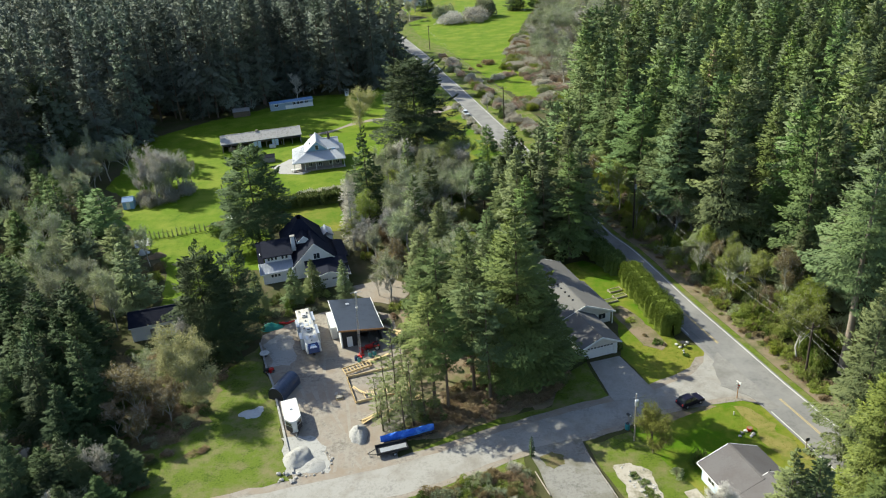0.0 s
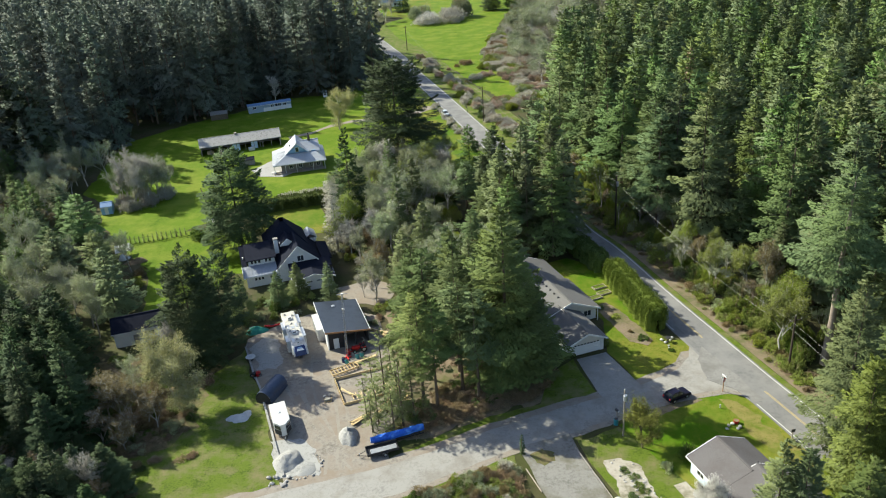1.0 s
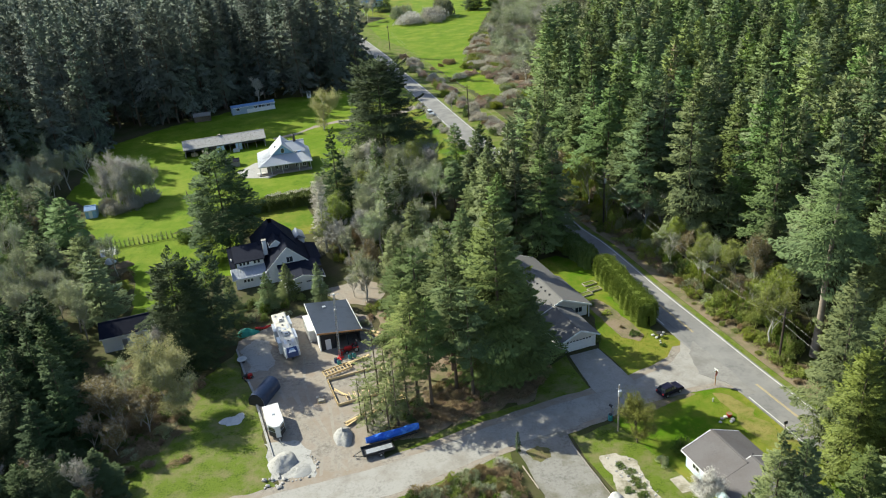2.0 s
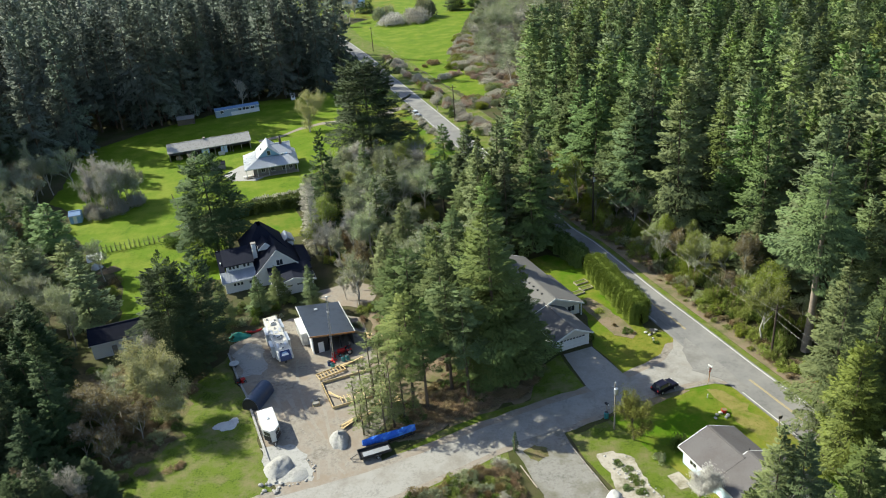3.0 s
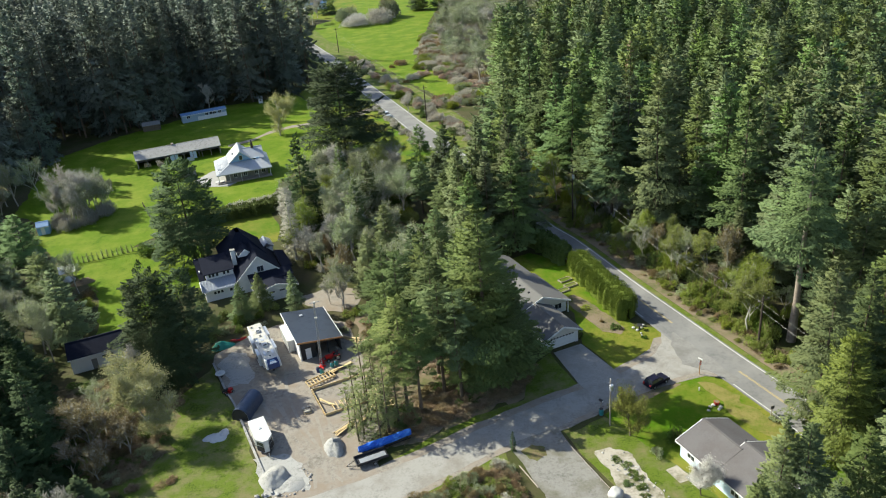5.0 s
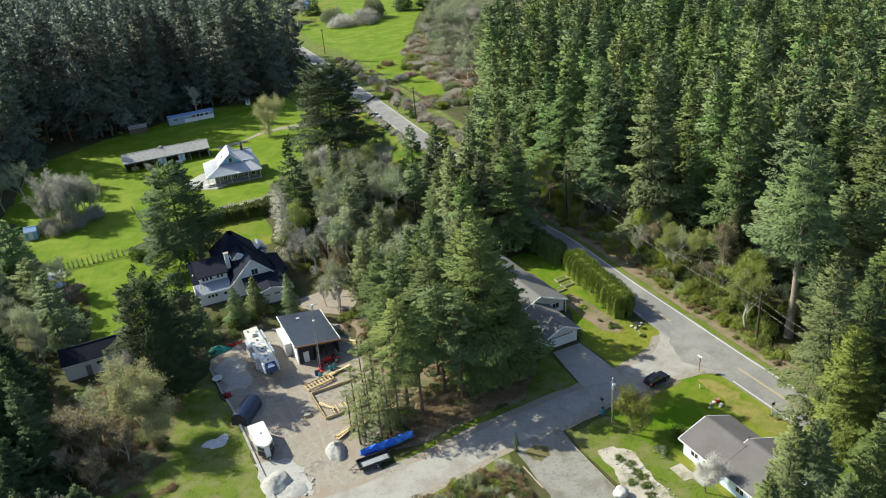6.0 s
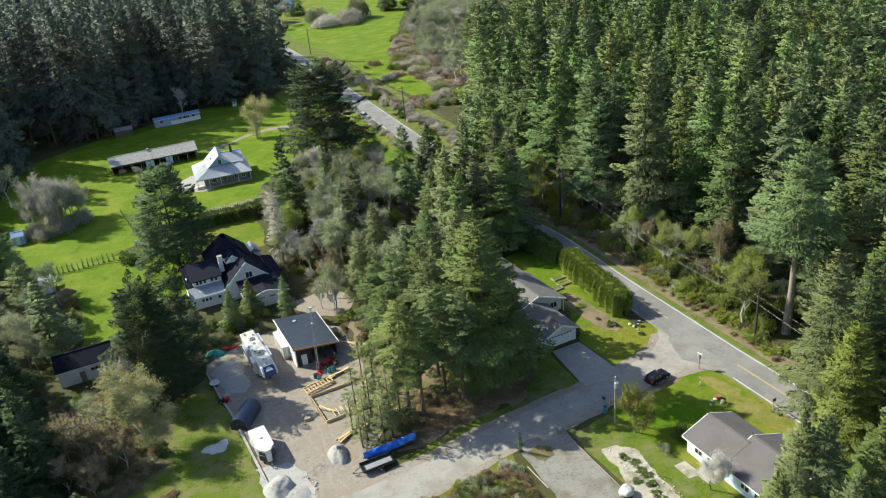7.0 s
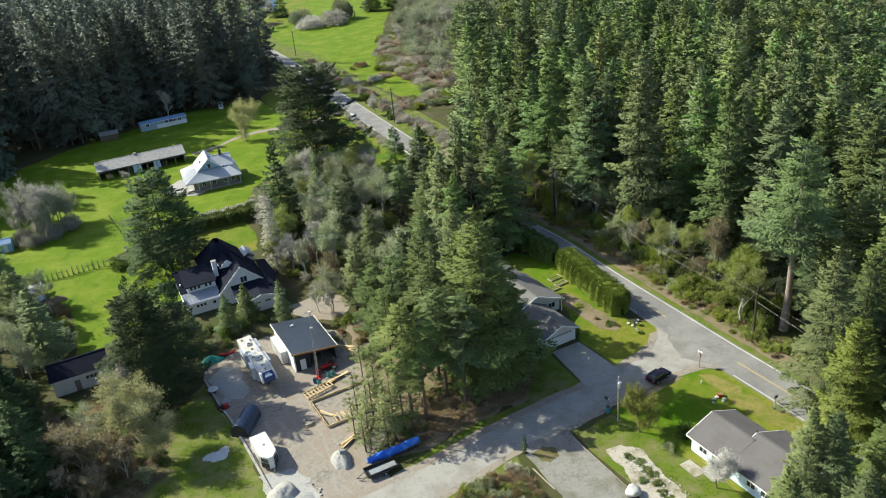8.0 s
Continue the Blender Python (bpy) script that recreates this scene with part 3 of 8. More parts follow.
def shrub(name, seed, w, h, n=1500, size=0.19, leaf=None, stems=9, thin=0.36, lobe_count=7):
    """A bush: a few stems and an uneven, lobed dome of small leaves or bare canes."""
    root = new(name)
    rnd = np.random.RandomState(seed)
    bm = bmesh.new()
    for i in range(stems):
        a, q = rnd.uniform(0, 6.28), rnd.uniform(0.1, 0.35) * w
        tube(bm, [(q * 0.2 * math.cos(a), q * 0.2 * math.sin(a), -0.05), (q * 0.7 * math.cos(a), q * 0.7 * math.sin(a), h * 0.45), (q * math.cos(a + 0.3), q * math.sin(a + 0.3), h * 0.85)], [0.04, 0.03, 0.015], 4, False)
    part("stem", bm, BROWNSHRUB, root)
    lobes = rnd.uniform(-0.34, 0.34, (lobe_count, 2)) * w
    tall = rnd.uniform(0.45, 1.0, lobe_count) * h
    wide = rnd.uniform(0.16, 0.34, lobe_count) * w
    k = rnd.randint(0, lobe_count, n)
    a, u = rnd.uniform(0, 6.28, n), rnd.uniform(0, 1, n) ** 0.5
    el = np.arcsin(rnd.uniform(0.0, 1.0, n))
    rr = wide[k] * (0.35 + 0.65 * u) * (1 + 0.25 * np.sin(3 * a + k))
    p = np.stack([lobes[k, 0] + rr * np.cos(a) * np.cos(el), lobes[k, 1] + rr * np.sin(a) * np.cos(el), 0.04 + tall[k] * (0.1 + 0.85 * np.sin(el) * (0.5 + 0.5 * u))], axis=1)
    p += rnd.normal(0, 0.05 * w / 2.6, p.shape) * np.array([1, 1, 0.5])
    p[:, 2] = np.maximum(p[:, 2], 0.03)
    d = np.stack([np.cos(a) * np.cos(el), np.sin(a) * np.cos(el), np.sin(el) + 0.35], axis=1) + rnd.normal(0, 0.5, (n, 3))
    l = size * rnd.uniform(0.6, 1.4, n)
    v, f = sprays(p, d, l, l * thin, 0.1, rnd, 0.9)
    c = raw("foliage", v, f, [leaf or SHRUBGREEN])
    c.parent = root
    return root


def hedge_mesh(name, line, width, height, seed, density=60, size=0.3, leaf=None, lobes=1.5, core=None):
    """A hedge along a line: a lumpy solid body covered densely with small sprays."""
    rnd = np.random.RandomState(seed)
    pts = smooth_line([Vector(p) for p in line], 0.5)
    n = len(pts)
    vs, fs, ps, ds = [], [], [], []
    ring = 13
    lump = [1 + 0.2 * math.sin(i * 0.5 * 6.28 / lobes) + 0.1 * math.sin(i * 1.7 + seed) + rnd.normal(0, 0.03) for i in range(n)]
    for i, p in enumerate(pts):
        d = (pts[min(i + 1, n - 1)] - pts[max(i - 1, 0)]).normalized()
        s = Vector((-d.y, d.x))
        end = min(i, n - 1 - i) * 0.5
        taper = math.sqrt(min(1.0, 0.05 + end / 1.5))
        w, hh = width * 0.5 * lump[i] * taper, height * (0.8 + 0.2 * lump[i]) * (0.55 + 0.45 * taper)

        def skin(a, k):
            c, sn = math.cos(a), math.sin(a)
            x = math.copysign(abs(c) ** 0.5, c) * w * k
            return (p.x + s.x * x, p.y + s.y * x, max(0.0, hh * sn ** 0.42 * k)), (s.x * c, s.y * c, sn)

        for k in range(ring):
            vs.append(skin(math.pi * k / (ring - 1), 0.9)[0])
            if i and k:
                b = (i - 1) * ring + k - 1
                fs += [(b, b + 1, b + ring + 1), (b, b + ring + 1, b + ring)]
        for k in range(density):
            q, o = skin(rnd.uniform(0.0, math.pi), rnd.uniform(0.88, 1.06))
            ps.append(np.array(q) + rnd.normal(0, 0.1, 3))
            ds.append(np.array(o) * 0.8 + rnd.normal(0, 0.35, 3) + np.array((0, 0, 0.55)))
    l = size * rnd.uniform(0.6, 1.5, len(ps))
    v, f = sprays(np.array(ps), np.array(ds), l, l * 0.36, 0.0, rnd, 0.9)
    return raw(name, np.concatenate([v, np.array(vs)]), np.concatenate([f, np.array(fs) + len(v)]), [leaf or CEDAR])


def tufts(name, poly, count, size, mat, seed, label, clear=()):
    """Blades of grass in small tufts all over a polygon, as one uncountable cover."""
    rnd = np.random.RandomState(seed)
    xs, ys = [p[0] for p in poly], [p[1] for p in poly]
    pts = []
    while len(pts) < count:
        x, y = rnd.uniform(min(xs), max(xs)), rnd.uniform(min(ys), max(ys))
        if inside(x, y, poly) and not any(inside(x, y, c) for c in clear):
            if noise.noise(Vector((x * 0.22, y * 0.22, seed))) > -0.25 - rnd.rand() * 0.6:
                pts.append((x, y, 0.03))
    p = np.repeat(np.array(pts), 3, axis=0) + np.concatenate([rnd.normal(0, size * 0.4, (count * 3, 2)), np.zeros((count * 3, 1))], axis=1)
    d = rnd.normal(0, 0.6, p.shape)
    d[:, 2] = 0.45
    l = size * rnd.uniform(0.5, 1.4, len(p))
    v, f = sprays(p, d, l, l * 0.3, 0.0, rnd, 0.6)
    tagged(raw(name, v, f, [mat]), label, "grass", "", "stuff")


def plant_at(proto, x, y, k=1.0, turn=0.0, kz=None, z=0.0):
    return copy_thing(proto, Matrix.Translation((x, y, z)) @ Matrix.Rotation(turn, 4, "Z") @ Matrix.Diagonal((k, k, kz or k, 1)))


def far_copies(arrays, places, seed, h_lo, h_hi, base_h, wide):
    """Corners, faces, normals and tints of many trees from a few patterns, for one joined wood."""
    rnd = random.Random(seed)
    vs, fs, ms, ns, ts, n = [], [], [], [], [], 0
    for x, y in places:
        v, f, ix, nrm = arrays[rnd.randrange(len(arrays))]
        k = rnd.uniform(h_lo, h_hi) / base_h
        kr = k ** 0.75 * rnd.uniform(0.8, 1.2) * wide
        a = rnd.uniform(0, 6.28)
        c, s = math.cos(a), math.sin(a)
        w = np.stack([(v[:, 0] * c - v[:, 1] * s) * kr + x, (v[:, 0] * s + v[:, 1] * c) * kr + y, v[:, 2] * k], axis=1)
        vs.append(w)
        fs.append(f + n)
        ms.append(ix)
        ns.append(np.stack([nrm[:, 0] * c - nrm[:, 1] * s, nrm[:, 0] * s + nrm[:, 1] * c, nrm[:, 2]], axis=1))
        ts.append(np.full(len(v), rnd.random()))
        n += len(v)
    return np.concatenate(vs), np.concatenate(fs), np.concatenate(ms), np.concatenate(ns), np.concatenate(ts)


# ---- ground, roads and lawns ----
bm = bmesh.new()
bmesh.ops.create_grid(bm, x_segments=40, y_segments=40, size=2000)
tagged(obj("ground", bm, FLOOR), "brown and green woodland floor reaching the horizon", "ground", "", "structure")

ROAD = smooth_line([Vector(p) for p in ((74.9, -171.0), (62.2, -107.9), (54.1, -76.1), (51.2, -66.1), (49.0, -59.0), (45.3, -45.9), (41.1, -31.1), (35.7, -10.2), (30.4, 6.3), (19.4, 57.5), (10.8, 92.4), (-0.5, 137.6), (-10.7, 177.2), (-23.8, 231.8), (-54.3, 327.3), (-119.9, 471.8))], 2.0)
strip("road", ROAD, 3.45, -3.45, 0.10, ASPHALT, "grey asphalt two-lane country road", "road")


def along(y0, y1):
    return [p for p in ROAD if y0 <= p.y <= y1]


for y0, y1 in ((-170, -60.0), (-47.5, 60)):
    strip("road_marking", along(y0, y1), 0.17, 0.05, 0.112, YELLOWLINE, "worn yellow centre line on the road", "road marking", 0.02)
    strip("road_marking", along(y0, y1), -0.05, -0.17, 0.112, YELLOWLINE, "worn yellow centre line on the road", "road marking", 0.02)
strip("tar_seam", along(-64, -38), 3.1, 2.0, 0.104, TAR, "dark tarred strip along the lane's edge", "road", 0.02)
sheet("junction_apron", [(44.4, -48.4), (45.6, -51.6), (46.9, -56.2), (48.0, -60.2), (49.0, -63.6), (47.2, -64.2), (45.4, -60.4), (42.4, -58.0), (42.6, -52.2)], 0.108, JUNCTION, "worn grey surface at the street's mouth", "road", 0.4, 0.6, 0.04)
strip("road_marking", along(-170, 430), -3.0, -3.14, 0.112, WHITELINE, "white edge line on the road", "road marking", 0.02)
for y0, y1 in ((-170, -63), (-43, 430)):
    strip("road_marking", along(y0, y1), 3.14, 3.0, 0.112, WHITELINE, "white edge line on the road", "road marking", 0.02)
STREET_N = [(-82.2, -92.8), (-43.1, -83.4), (-18.1, -76.6), (-9.0, -74.2), (-4.3, -72.5), (1.3, -70.3), (8.3, -66.9), (17.3, -63.5), (25.8, -60.6), (31.7, -58.3), (36.3, -56.0), (39.5, -53.8), (41.5, -51.3), (42.4, -47.9), (42.2, -43.8)]
STREET_S = [(49.3, -69.0), (47.9, -64.6), (46.4, -61.7), (44.3, -60.5), (41.6, -60.8), (37.9, -61.8), (31.3, -63.5), (25.3, -66.4), (19.1, -69.1), (12.3, -71.0), (9.2, -72.3), (2.5, -75.8), (-4.5, -78.9), (-20.6, -83.8), (-45.2, -91.4), (-84.2, -100.8)]
sheet("street", STREET_N + [(45.5, -48.9), (47.9, -57.0), (50.2, -65.1)] + STREET_S, 0.066, CHIPSEAL, "pale grey chip-sealed side street", "street", 0.25, 1.2)
sheet("shoulder", [(x - 0.5, y + 1.3) for x, y in STREET_N[:12]] + [(40.4, -49.5), (46, -49), (50, -65)] + [(x, y - 1.1) for x, y in STREET_S], 0.06, GRAVEL, "dusty gravel shoulder along the side street", "shoulder", 0.5)
sheet("driveway", [(23.3, -50.1), (28.4, -48.5), (32.3, -59.2), (30.8, -60.0), (25.5, -60.8), (25.1, -59.6)], 0.10, CONCRETE, "grey concrete driveway of the ranch house", "driveway", 0.05)
sheet("driveway", [(11.6, -71.0), (19.3, -68.9), (20.1, -73.0), (23.8, -85.6), (25.1, -97.5), (14.6, -97.3), (14.4, -81.4), (12.6, -75.3)], 0.07, DRIVEGRAVEL, "grey gravel driveway off the side street", "driveway", 0.4)
sheet("gravel_lot", [(-34.6, -40.0), (-31.5, -48.0), (-29.2, -53.0), (-25.5, -63.2), (-21.2, -75.0), (-20.4, -77.0), (-16.6, -76.9), (-9.1, -74.6), (-6.6, -72.7), (-7.7, -66.0), (-4.6, -60.0), (-6.1, -49.9), (-9.1, -41.7), (-11.1, -31.5), (-17.3, -28.3), (-24.5, -29.2), (-29.5, -32.2), (-34.8, -37.1)], 0.05, GRAVEL, "pale packed gravel yard with tyre tracks", "yard", 0.12)
sheet("lawn", [(-102.4, 48.6), (-109.3, 98.8), (-92.4, 119.8), (-76.4, 132.2), (-60.4, 148.9), (-46.5, 149.5), (-33.7, 158.7), (-22.0, 125.8), (-12.6, 95.5), (-20.1, 68.2), (-29.6, 51.7), (-31.7, 38.1), (-46.4, 35.4), (-53.7, 32.5), (-57.9, 21.1), (-63.1, 16.0), (-78.8, 13.3), (-87.3, 24.0), (-91.7, 38.8)], 0.03, LAWN, "bright green mown lawn round the farmhouse", "lawn", 1.2)
sheet("lawn", [(-78.8, 10.2), (-63.1, 12.9), (-56.8, 18.0), (-45.3, 12.5), (-43.2, 4.1), (-30.7, 5.9), (-25.5, 2.6), (-28.6, -8.6), (-45.3, -9.3), (-46.3, -15.4), (-51.5, -22.5), (-58.8, -24.3), (-63.0, -8.8), (-70.4, 2.7)], 0.035, LAWN, "bright green lawn behind the dark-roofed house", "lawn", 0.9)
sheet("lawn", [(18.7, -26.1), (17.8, -15.9), (27.1, -12.0), (33.2, -17.3), (36.1, -26.5), (38.1, -35.7), (39.0, -45.8), (42.6, -46.4), (42.5, -49.4), (40.9, -52.4), (38.3, -54.6), (33.7, -57.3), (32.1, -58.1), (28.7, -48.6), (29.9, -38.5), (24.9, -24.2)], 0.03, DRYLAWN, "yellow-green front lawn of the ranch house", "lawn", 0.3)
sheet("lawn", [(15.8, -62.0), (18.5, -53.4), (22.6, -50.0), (25.1, -60.2)], 0.032, FIELD, "shaded green lawn beside the driveway", "lawn", 0.4)
sheet("lawn", [(43.8, -60.9), (41.6, -61.3), (37.9, -62.4), (31.6, -64.7), (26.5, -67.6), (28.9, -72.2), (31.4, -77.2), (34.4, -82.7), (38.3, -94.7), (57.4, -95.0), (53.6, -83.1), (50.3, -73.1), (48.5, -67.0), (47.2, -63.5)], 0.04, DRYLAWN, "patchy green and dry corner lawn", "lawn", 0.4)
sheet("lawn", [(26.5, -68.1), (20.3, -70.5), (20.8, -73.5), (24.7, -85.6), (30.2, -97.6), (38.3, -94.7), (34.4, -82.7), (31.4, -77.2), (28.9, -72.2)], 0.034, FIELD, "rough green garden lawn of the corner house", "lawn", 0.4)
sheet("lawn", [(-77.5, 8.2), (-69, 10.2), (-60, 12.6), (-59, 16.8), (-69, 15), (-77.5, 12.8)], 0.0275, LAWN, "grass along the row of saplings", "lawn", 0.3)
sheet("meadow", [(-33.5, 326.2), (-29.9, 306.6), (-23.8, 274.6), (-8.8, 236.9), (1.7, 198.8), (10.0, 167.8), (16.2, 143.8), (23.4, 126.3), (31.8, 126.0), (32.2, 156.1), (24.0, 189.1), (24.3, 216.5), (29.0, 255.1), (36.1, 305.4), (46.5, 356.1), (64.4, 459.8), (50.0, 630.0), (-6.7, 634.3), (-13.2, 464.9), (-3.7, 376.3), (-19.2, 348.3)], 0.03, LAWN, "bright green far meadow beside the road", "meadow", 1.5)
sheet("field", [(-20.6, -77.3), (-21.4, -74.6), (-25.6, -63.2), (-29.3, -53.0), (-31.6, -48.0), (-34.6, -40.4), (-38.0, -48.3), (-45.2, -54.2), (-53.5, -65.2), (-57.5, -81.2), (-51.3, -89.3), (-41.1, -83.5)], 0.03, FIELD, "rough grass field with brown dead patches", "field", 1.0)
UNDERGROWTH = [(-38.6, -56.5), (-37.0, -61.5), (-39.5, -66.0), (-45.0, -69.0), (-52.0, -76.0), (-58.0, -80.0), (-64.0, -62.0), (-61.0, -42.0), (-50.0, -38.6), (-44.0, -41.0), (-38.5, -47.0)]
sheet("undergrowth", UNDERGROWTH, 0.038, LITTER, "brown leaf litter and dead grass under the bare trees", "undergrowth", 2.4, 1.2)
sheet("verge", [(-6.7, -72.4), (-4.2, -71.6), (1.3, -69.5), (8.3, -66.1), (17.3, -62.7), (24.5, -60.4), (17.4, -61.0), (8.1, -63.8), (1.0, -67.2)], 0.04, FIELD, "narrow green grass verge along the side street", "verge", 0.35)
sheet("verge", [(-4.5, -79.5), (2.5, -76.4), (9.2, -72.9), (11.1, -72.4), (11.3, -80.4), (11.5, -94.3), (-20.6, -93.8)], 0.04, FIELD, "rough grass verge south of the side street", "verge", 0.4)
sheet("bracken_bed", [(-5.4, -68.5), (1, -67.2), (8, -63.8), (16.5, -60.6), (19.5, -53), (18.5, -36), (6, -27), (-10, -29), (-8.5, -44), (-4.4, -58)], 0.025, BRUSHSOIL, "brown bracken and leaf litter under the firs", "undergrowth", 1.6, 0.8)
sheet("driveway", [(-31, 106), (-38.5, 101.5), (-43.3, 95), (-50.2, 91), (-51, 93.5), (-43, 97.8), (-38.5, 104.5), (-31, 109), (-12, 112), (-4, 122), (-2, 118), (-10, 108)], 0.06, GRAVEL, "pale gravel track to the farmhouse", "driveway", 0.3)
sheet("patio", [(-56, 60), (-52, 67.5), (-49, 69), (-43, 55), (-45, 52.5), (-52, 54)], 0.08, PALECONCRETE, "pale concrete patio beside the farmhouse", "patio", 0.1)
sheet("driveway", [(-22, -20), (-14, -16), (-8, -20), (-10, -28), (-16, -26)], 0.055, GRAVEL, "pale gravel turning place beside the dark-roofed house", "driveway", 0.6)
sheet("meadow", [(-31, 45), (-22, 62), (-14, 92), (-22, 125), (-32, 158), (-22, 172), (-15, 172), (-3, 128), (7, 88), (15, 54), (4, 48), (-14, 44)], 0.028, DRYLAWN, "rough yellow-green meadow strip beside the road", "meadow", 0.8)
sheet("lawn", [(-44.3, 24), (-39, 27.4), (-31, 28.2), (-28, 19.4), (-27.5, 10), (-34, 8), (-43, 13)], 0.036, DRYLAWN, "small sunny lawn behind the gabled house", "lawn", 0.6)
right_verge = [p for p in ROAD if -110 < p.y < 60]
strip("verge", right_verge, -3.4, -4.6, 0.05, FIELD, "narrow green grass strip beside the road", "verge")
strip("ditch_bank", right_verge, -4.7, -7.6, 0.035, BRUSHSOIL, "brown earth bank beside the road", "bank")
sheet("lawn", [(42.6, -62.6), (45.2, -64), (49.4, -74), (50.5, -80), (46.4, -77), (44.2, -70.5)], 0.044, DRYGRASS, "dry tan stretch of the corner lawn", "lawn", 1.6, 0.9)
sheet("bare_patch", [(34.3, -61.9), (38.6, -61.9), (40.2, -63), (36.6, -64.6), (32.5, -66.2), (30.6, -65.4)], 0.046, BRUSHSOIL, "bare trodden patch at the lawn's edge", "ground", 0.8, 0.8)
far_west = [p for p in ROAD if 60 < p.y < 460]
strip("verge", far_west, -5.9, -17, 0.020, FIELD, "rough grass between the road and the far meadow", "verge")
strip("verge", far_west, 8.5, 3.4, 0.020, FIELD, "rough grass on the woods' side of the road", "verge")
sheet("meadow", [(-90, 372), (-36, 360), (-18, 340), (-2, 380), (-12, 470), (-80, 480)], 0.0245, DRYLAWN, "dry grass round the distant house", "meadow", 1.5, 4.0)
far_verge = [p for p in ROAD if 60 < p.y < 300]
strip("verge", far_verge, -3.4, -6.0, 0.04, FIELD, "rough grass strip beside the road", "verge")
sheet("planting_bed", [(28.9, -33.4), (31.2, -39.6), (33.2, -45.6), (35.6, -47.4), (37.0, -45.4), (34.6, -37.4), (31.6, -31.8)], 0.06, BRUSHSOIL, "bare brown island bed in the front lawn", "flower bed", 0.4, 0.8)

tufts("grass_tufts", [(-4.6, -79.6), (2.6, -76.4), (9.2, -73), (11, -72.4), (11.2, -80), (11.5, -95), (-20, -95)], 1500, 0.14, TUFT, 2, "tufts of rough grass beside the street")
tufts("grass_tufts", [(44, -60.6), (38, -62.4), (31, -64.8), (26.5, -67.8), (29, -72.6), (31.5, -77), (44, -74), (52, -82), (47.4, -67)], 2000, 0.11, TUFT, 3, "short tufts of green and dry grass")
tufts("grass_tufts", [(-76, 9), (-61, 12), (-55, 17), (-44, 12), (-42, 4), (-30, 6), (-28, -8), (-44, -9), (-50, -22), (-57, -24), (-68, 2)], 2500, 0.11, LAWN, 4, "short green tufts over the lawn")
tufts("grass_tufts", [(30, -46), (31, -58), (38, -54.6), (42, -49), (42, -46), (38, -44), (35, -36), (31, -32)], 1800, 0.1, TUFT, 5, "short green tufts over the front lawn")

# ---- woods ----
def fir_kinds(leaf, label, group, per_limb=60, size=0.42, more=0, mass=0.52):
    """Firs of the same height and unlike outlines."""
    ts = []
    for seed, r, bare, shape, gaps, limbs in ((11, 7.0, 0.14, 0.95, 0.05, 8), (12, 6.4, 0.16, 0.78, 0.05, 8), (13, 7.2, 0.3, 0.75, 0.15, 8), (14, 6.6, 0.08, 0.95, 0.05, 8), (15, 6.0, 0.38, 0.66, 0.22, 8), (16, 7.6, 0.06, 0.9, 0.0, 8), (17, 8.0, 0.08, 0.6, 0.0, 9)):
        ts.append(conifer("fir_tree", seed, 28, r, 1.05, limbs + more, per_limb, size, bare, shape, leaf, None, 0.3, gaps, 0.0, mass))
        tagged(ts[-1], label, "tree", group)
    return ts


NEARFIRS = fir_kinds(GROVEFIR, "tall olive-green fir with fine layered limbs", "firs round the yard and houses", 230, 0.38, 2)
FIRS = fir_kinds(FIR, "tall olive-green fir with layered limbs", "firs of the woods", 170, 0.54)
MIDFIRS = fir_kinds(MIDFIR, "dark green fir with dense layered limbs", "firs west of the yard", 190, 0.5)
HAZEFIRS = fir_kinds(HAZEFIR, "tall dark fir with layered limbs and haze-tinted needles", "dark firs behind the farm", 110, 0.64, 0, 0.75)
mid_arrays = [conifer_foliage(s, 28, r, 1.2, 8, 40, 0.95, bare, sh, 0.32, gaps) for s, r, bare, sh, gaps in ((31, 7.4, 0.12, 0.75, 0.05), (32, 6.4, 0.15, 0.62, 0.05), (33, 7.8, 0.1, 0.82, 0.0), (34, 6.2, 0.2, 0.6, 0.12), (35, 7.0, 0.14, 0.9, 0.0), (36, 6.8, 0.1, 0.68, 0.1))]
dark_arrays = [conifer_foliage(s, 28, r, 1.25, 8, 34, 0.95, 0.14, sh, 0.32, 0.05, 0.75) for s, r, sh in ((41, 7.4, 1.0), (42, 6.8, 0.9), (43, 8.0, 1.1), (44, 6.6, 0.85))]
far_arrays = [conifer_foliage(s, 28, r, 1.5, 7, 26, 1.25, 0.25, sh, 0.33) for s, r, sh in ((31, 7.6, 0.8), (32, 7.0, 0.7), (33, 8.0, 0.88), (34, 7.0, 0.66), (35, 7.8, 0.92), (36, 8.2, 0.78))]
far_trunks = [(v, f, np.full(len(f), 1), v * (1, 1, 0) + (0.01, 0, 0)) for v, f in (trunk_rings(s, 27, 0.4, 5, rows=3) for s in (1, 2))]

RIGHT_FRONT = [(72, -68), (67, -52), (61, -37), (53, -20), (47.5, -3), (43, 14), (38, 40), (34, 62), (48, 62), (58, 20), (72, -20), (86, -48), (80, -68)]
RIGHT_MID = [(80, -68), (86, -48), (72, -20), (58, 20), (48, 62), (36, 62), (40, 100), (52, 140), (62, 172), (150, 172), (170, 120), (150, 56), (134, 10), (112, -40)]
RIGHT_BACK = [(62, 172), (78, 200), (92, 230), (112, 262), (160, 250), (210, 180), (200, 76), (160, 16), (128, -30), (112, -40), (134, 10), (150, 56), (170, 120), (150, 172)]
LEFT_SIDE = [(-152, 36), (-116, 58), (-109, 82), (-108, 104), (-120, 128), (-150, 122)]
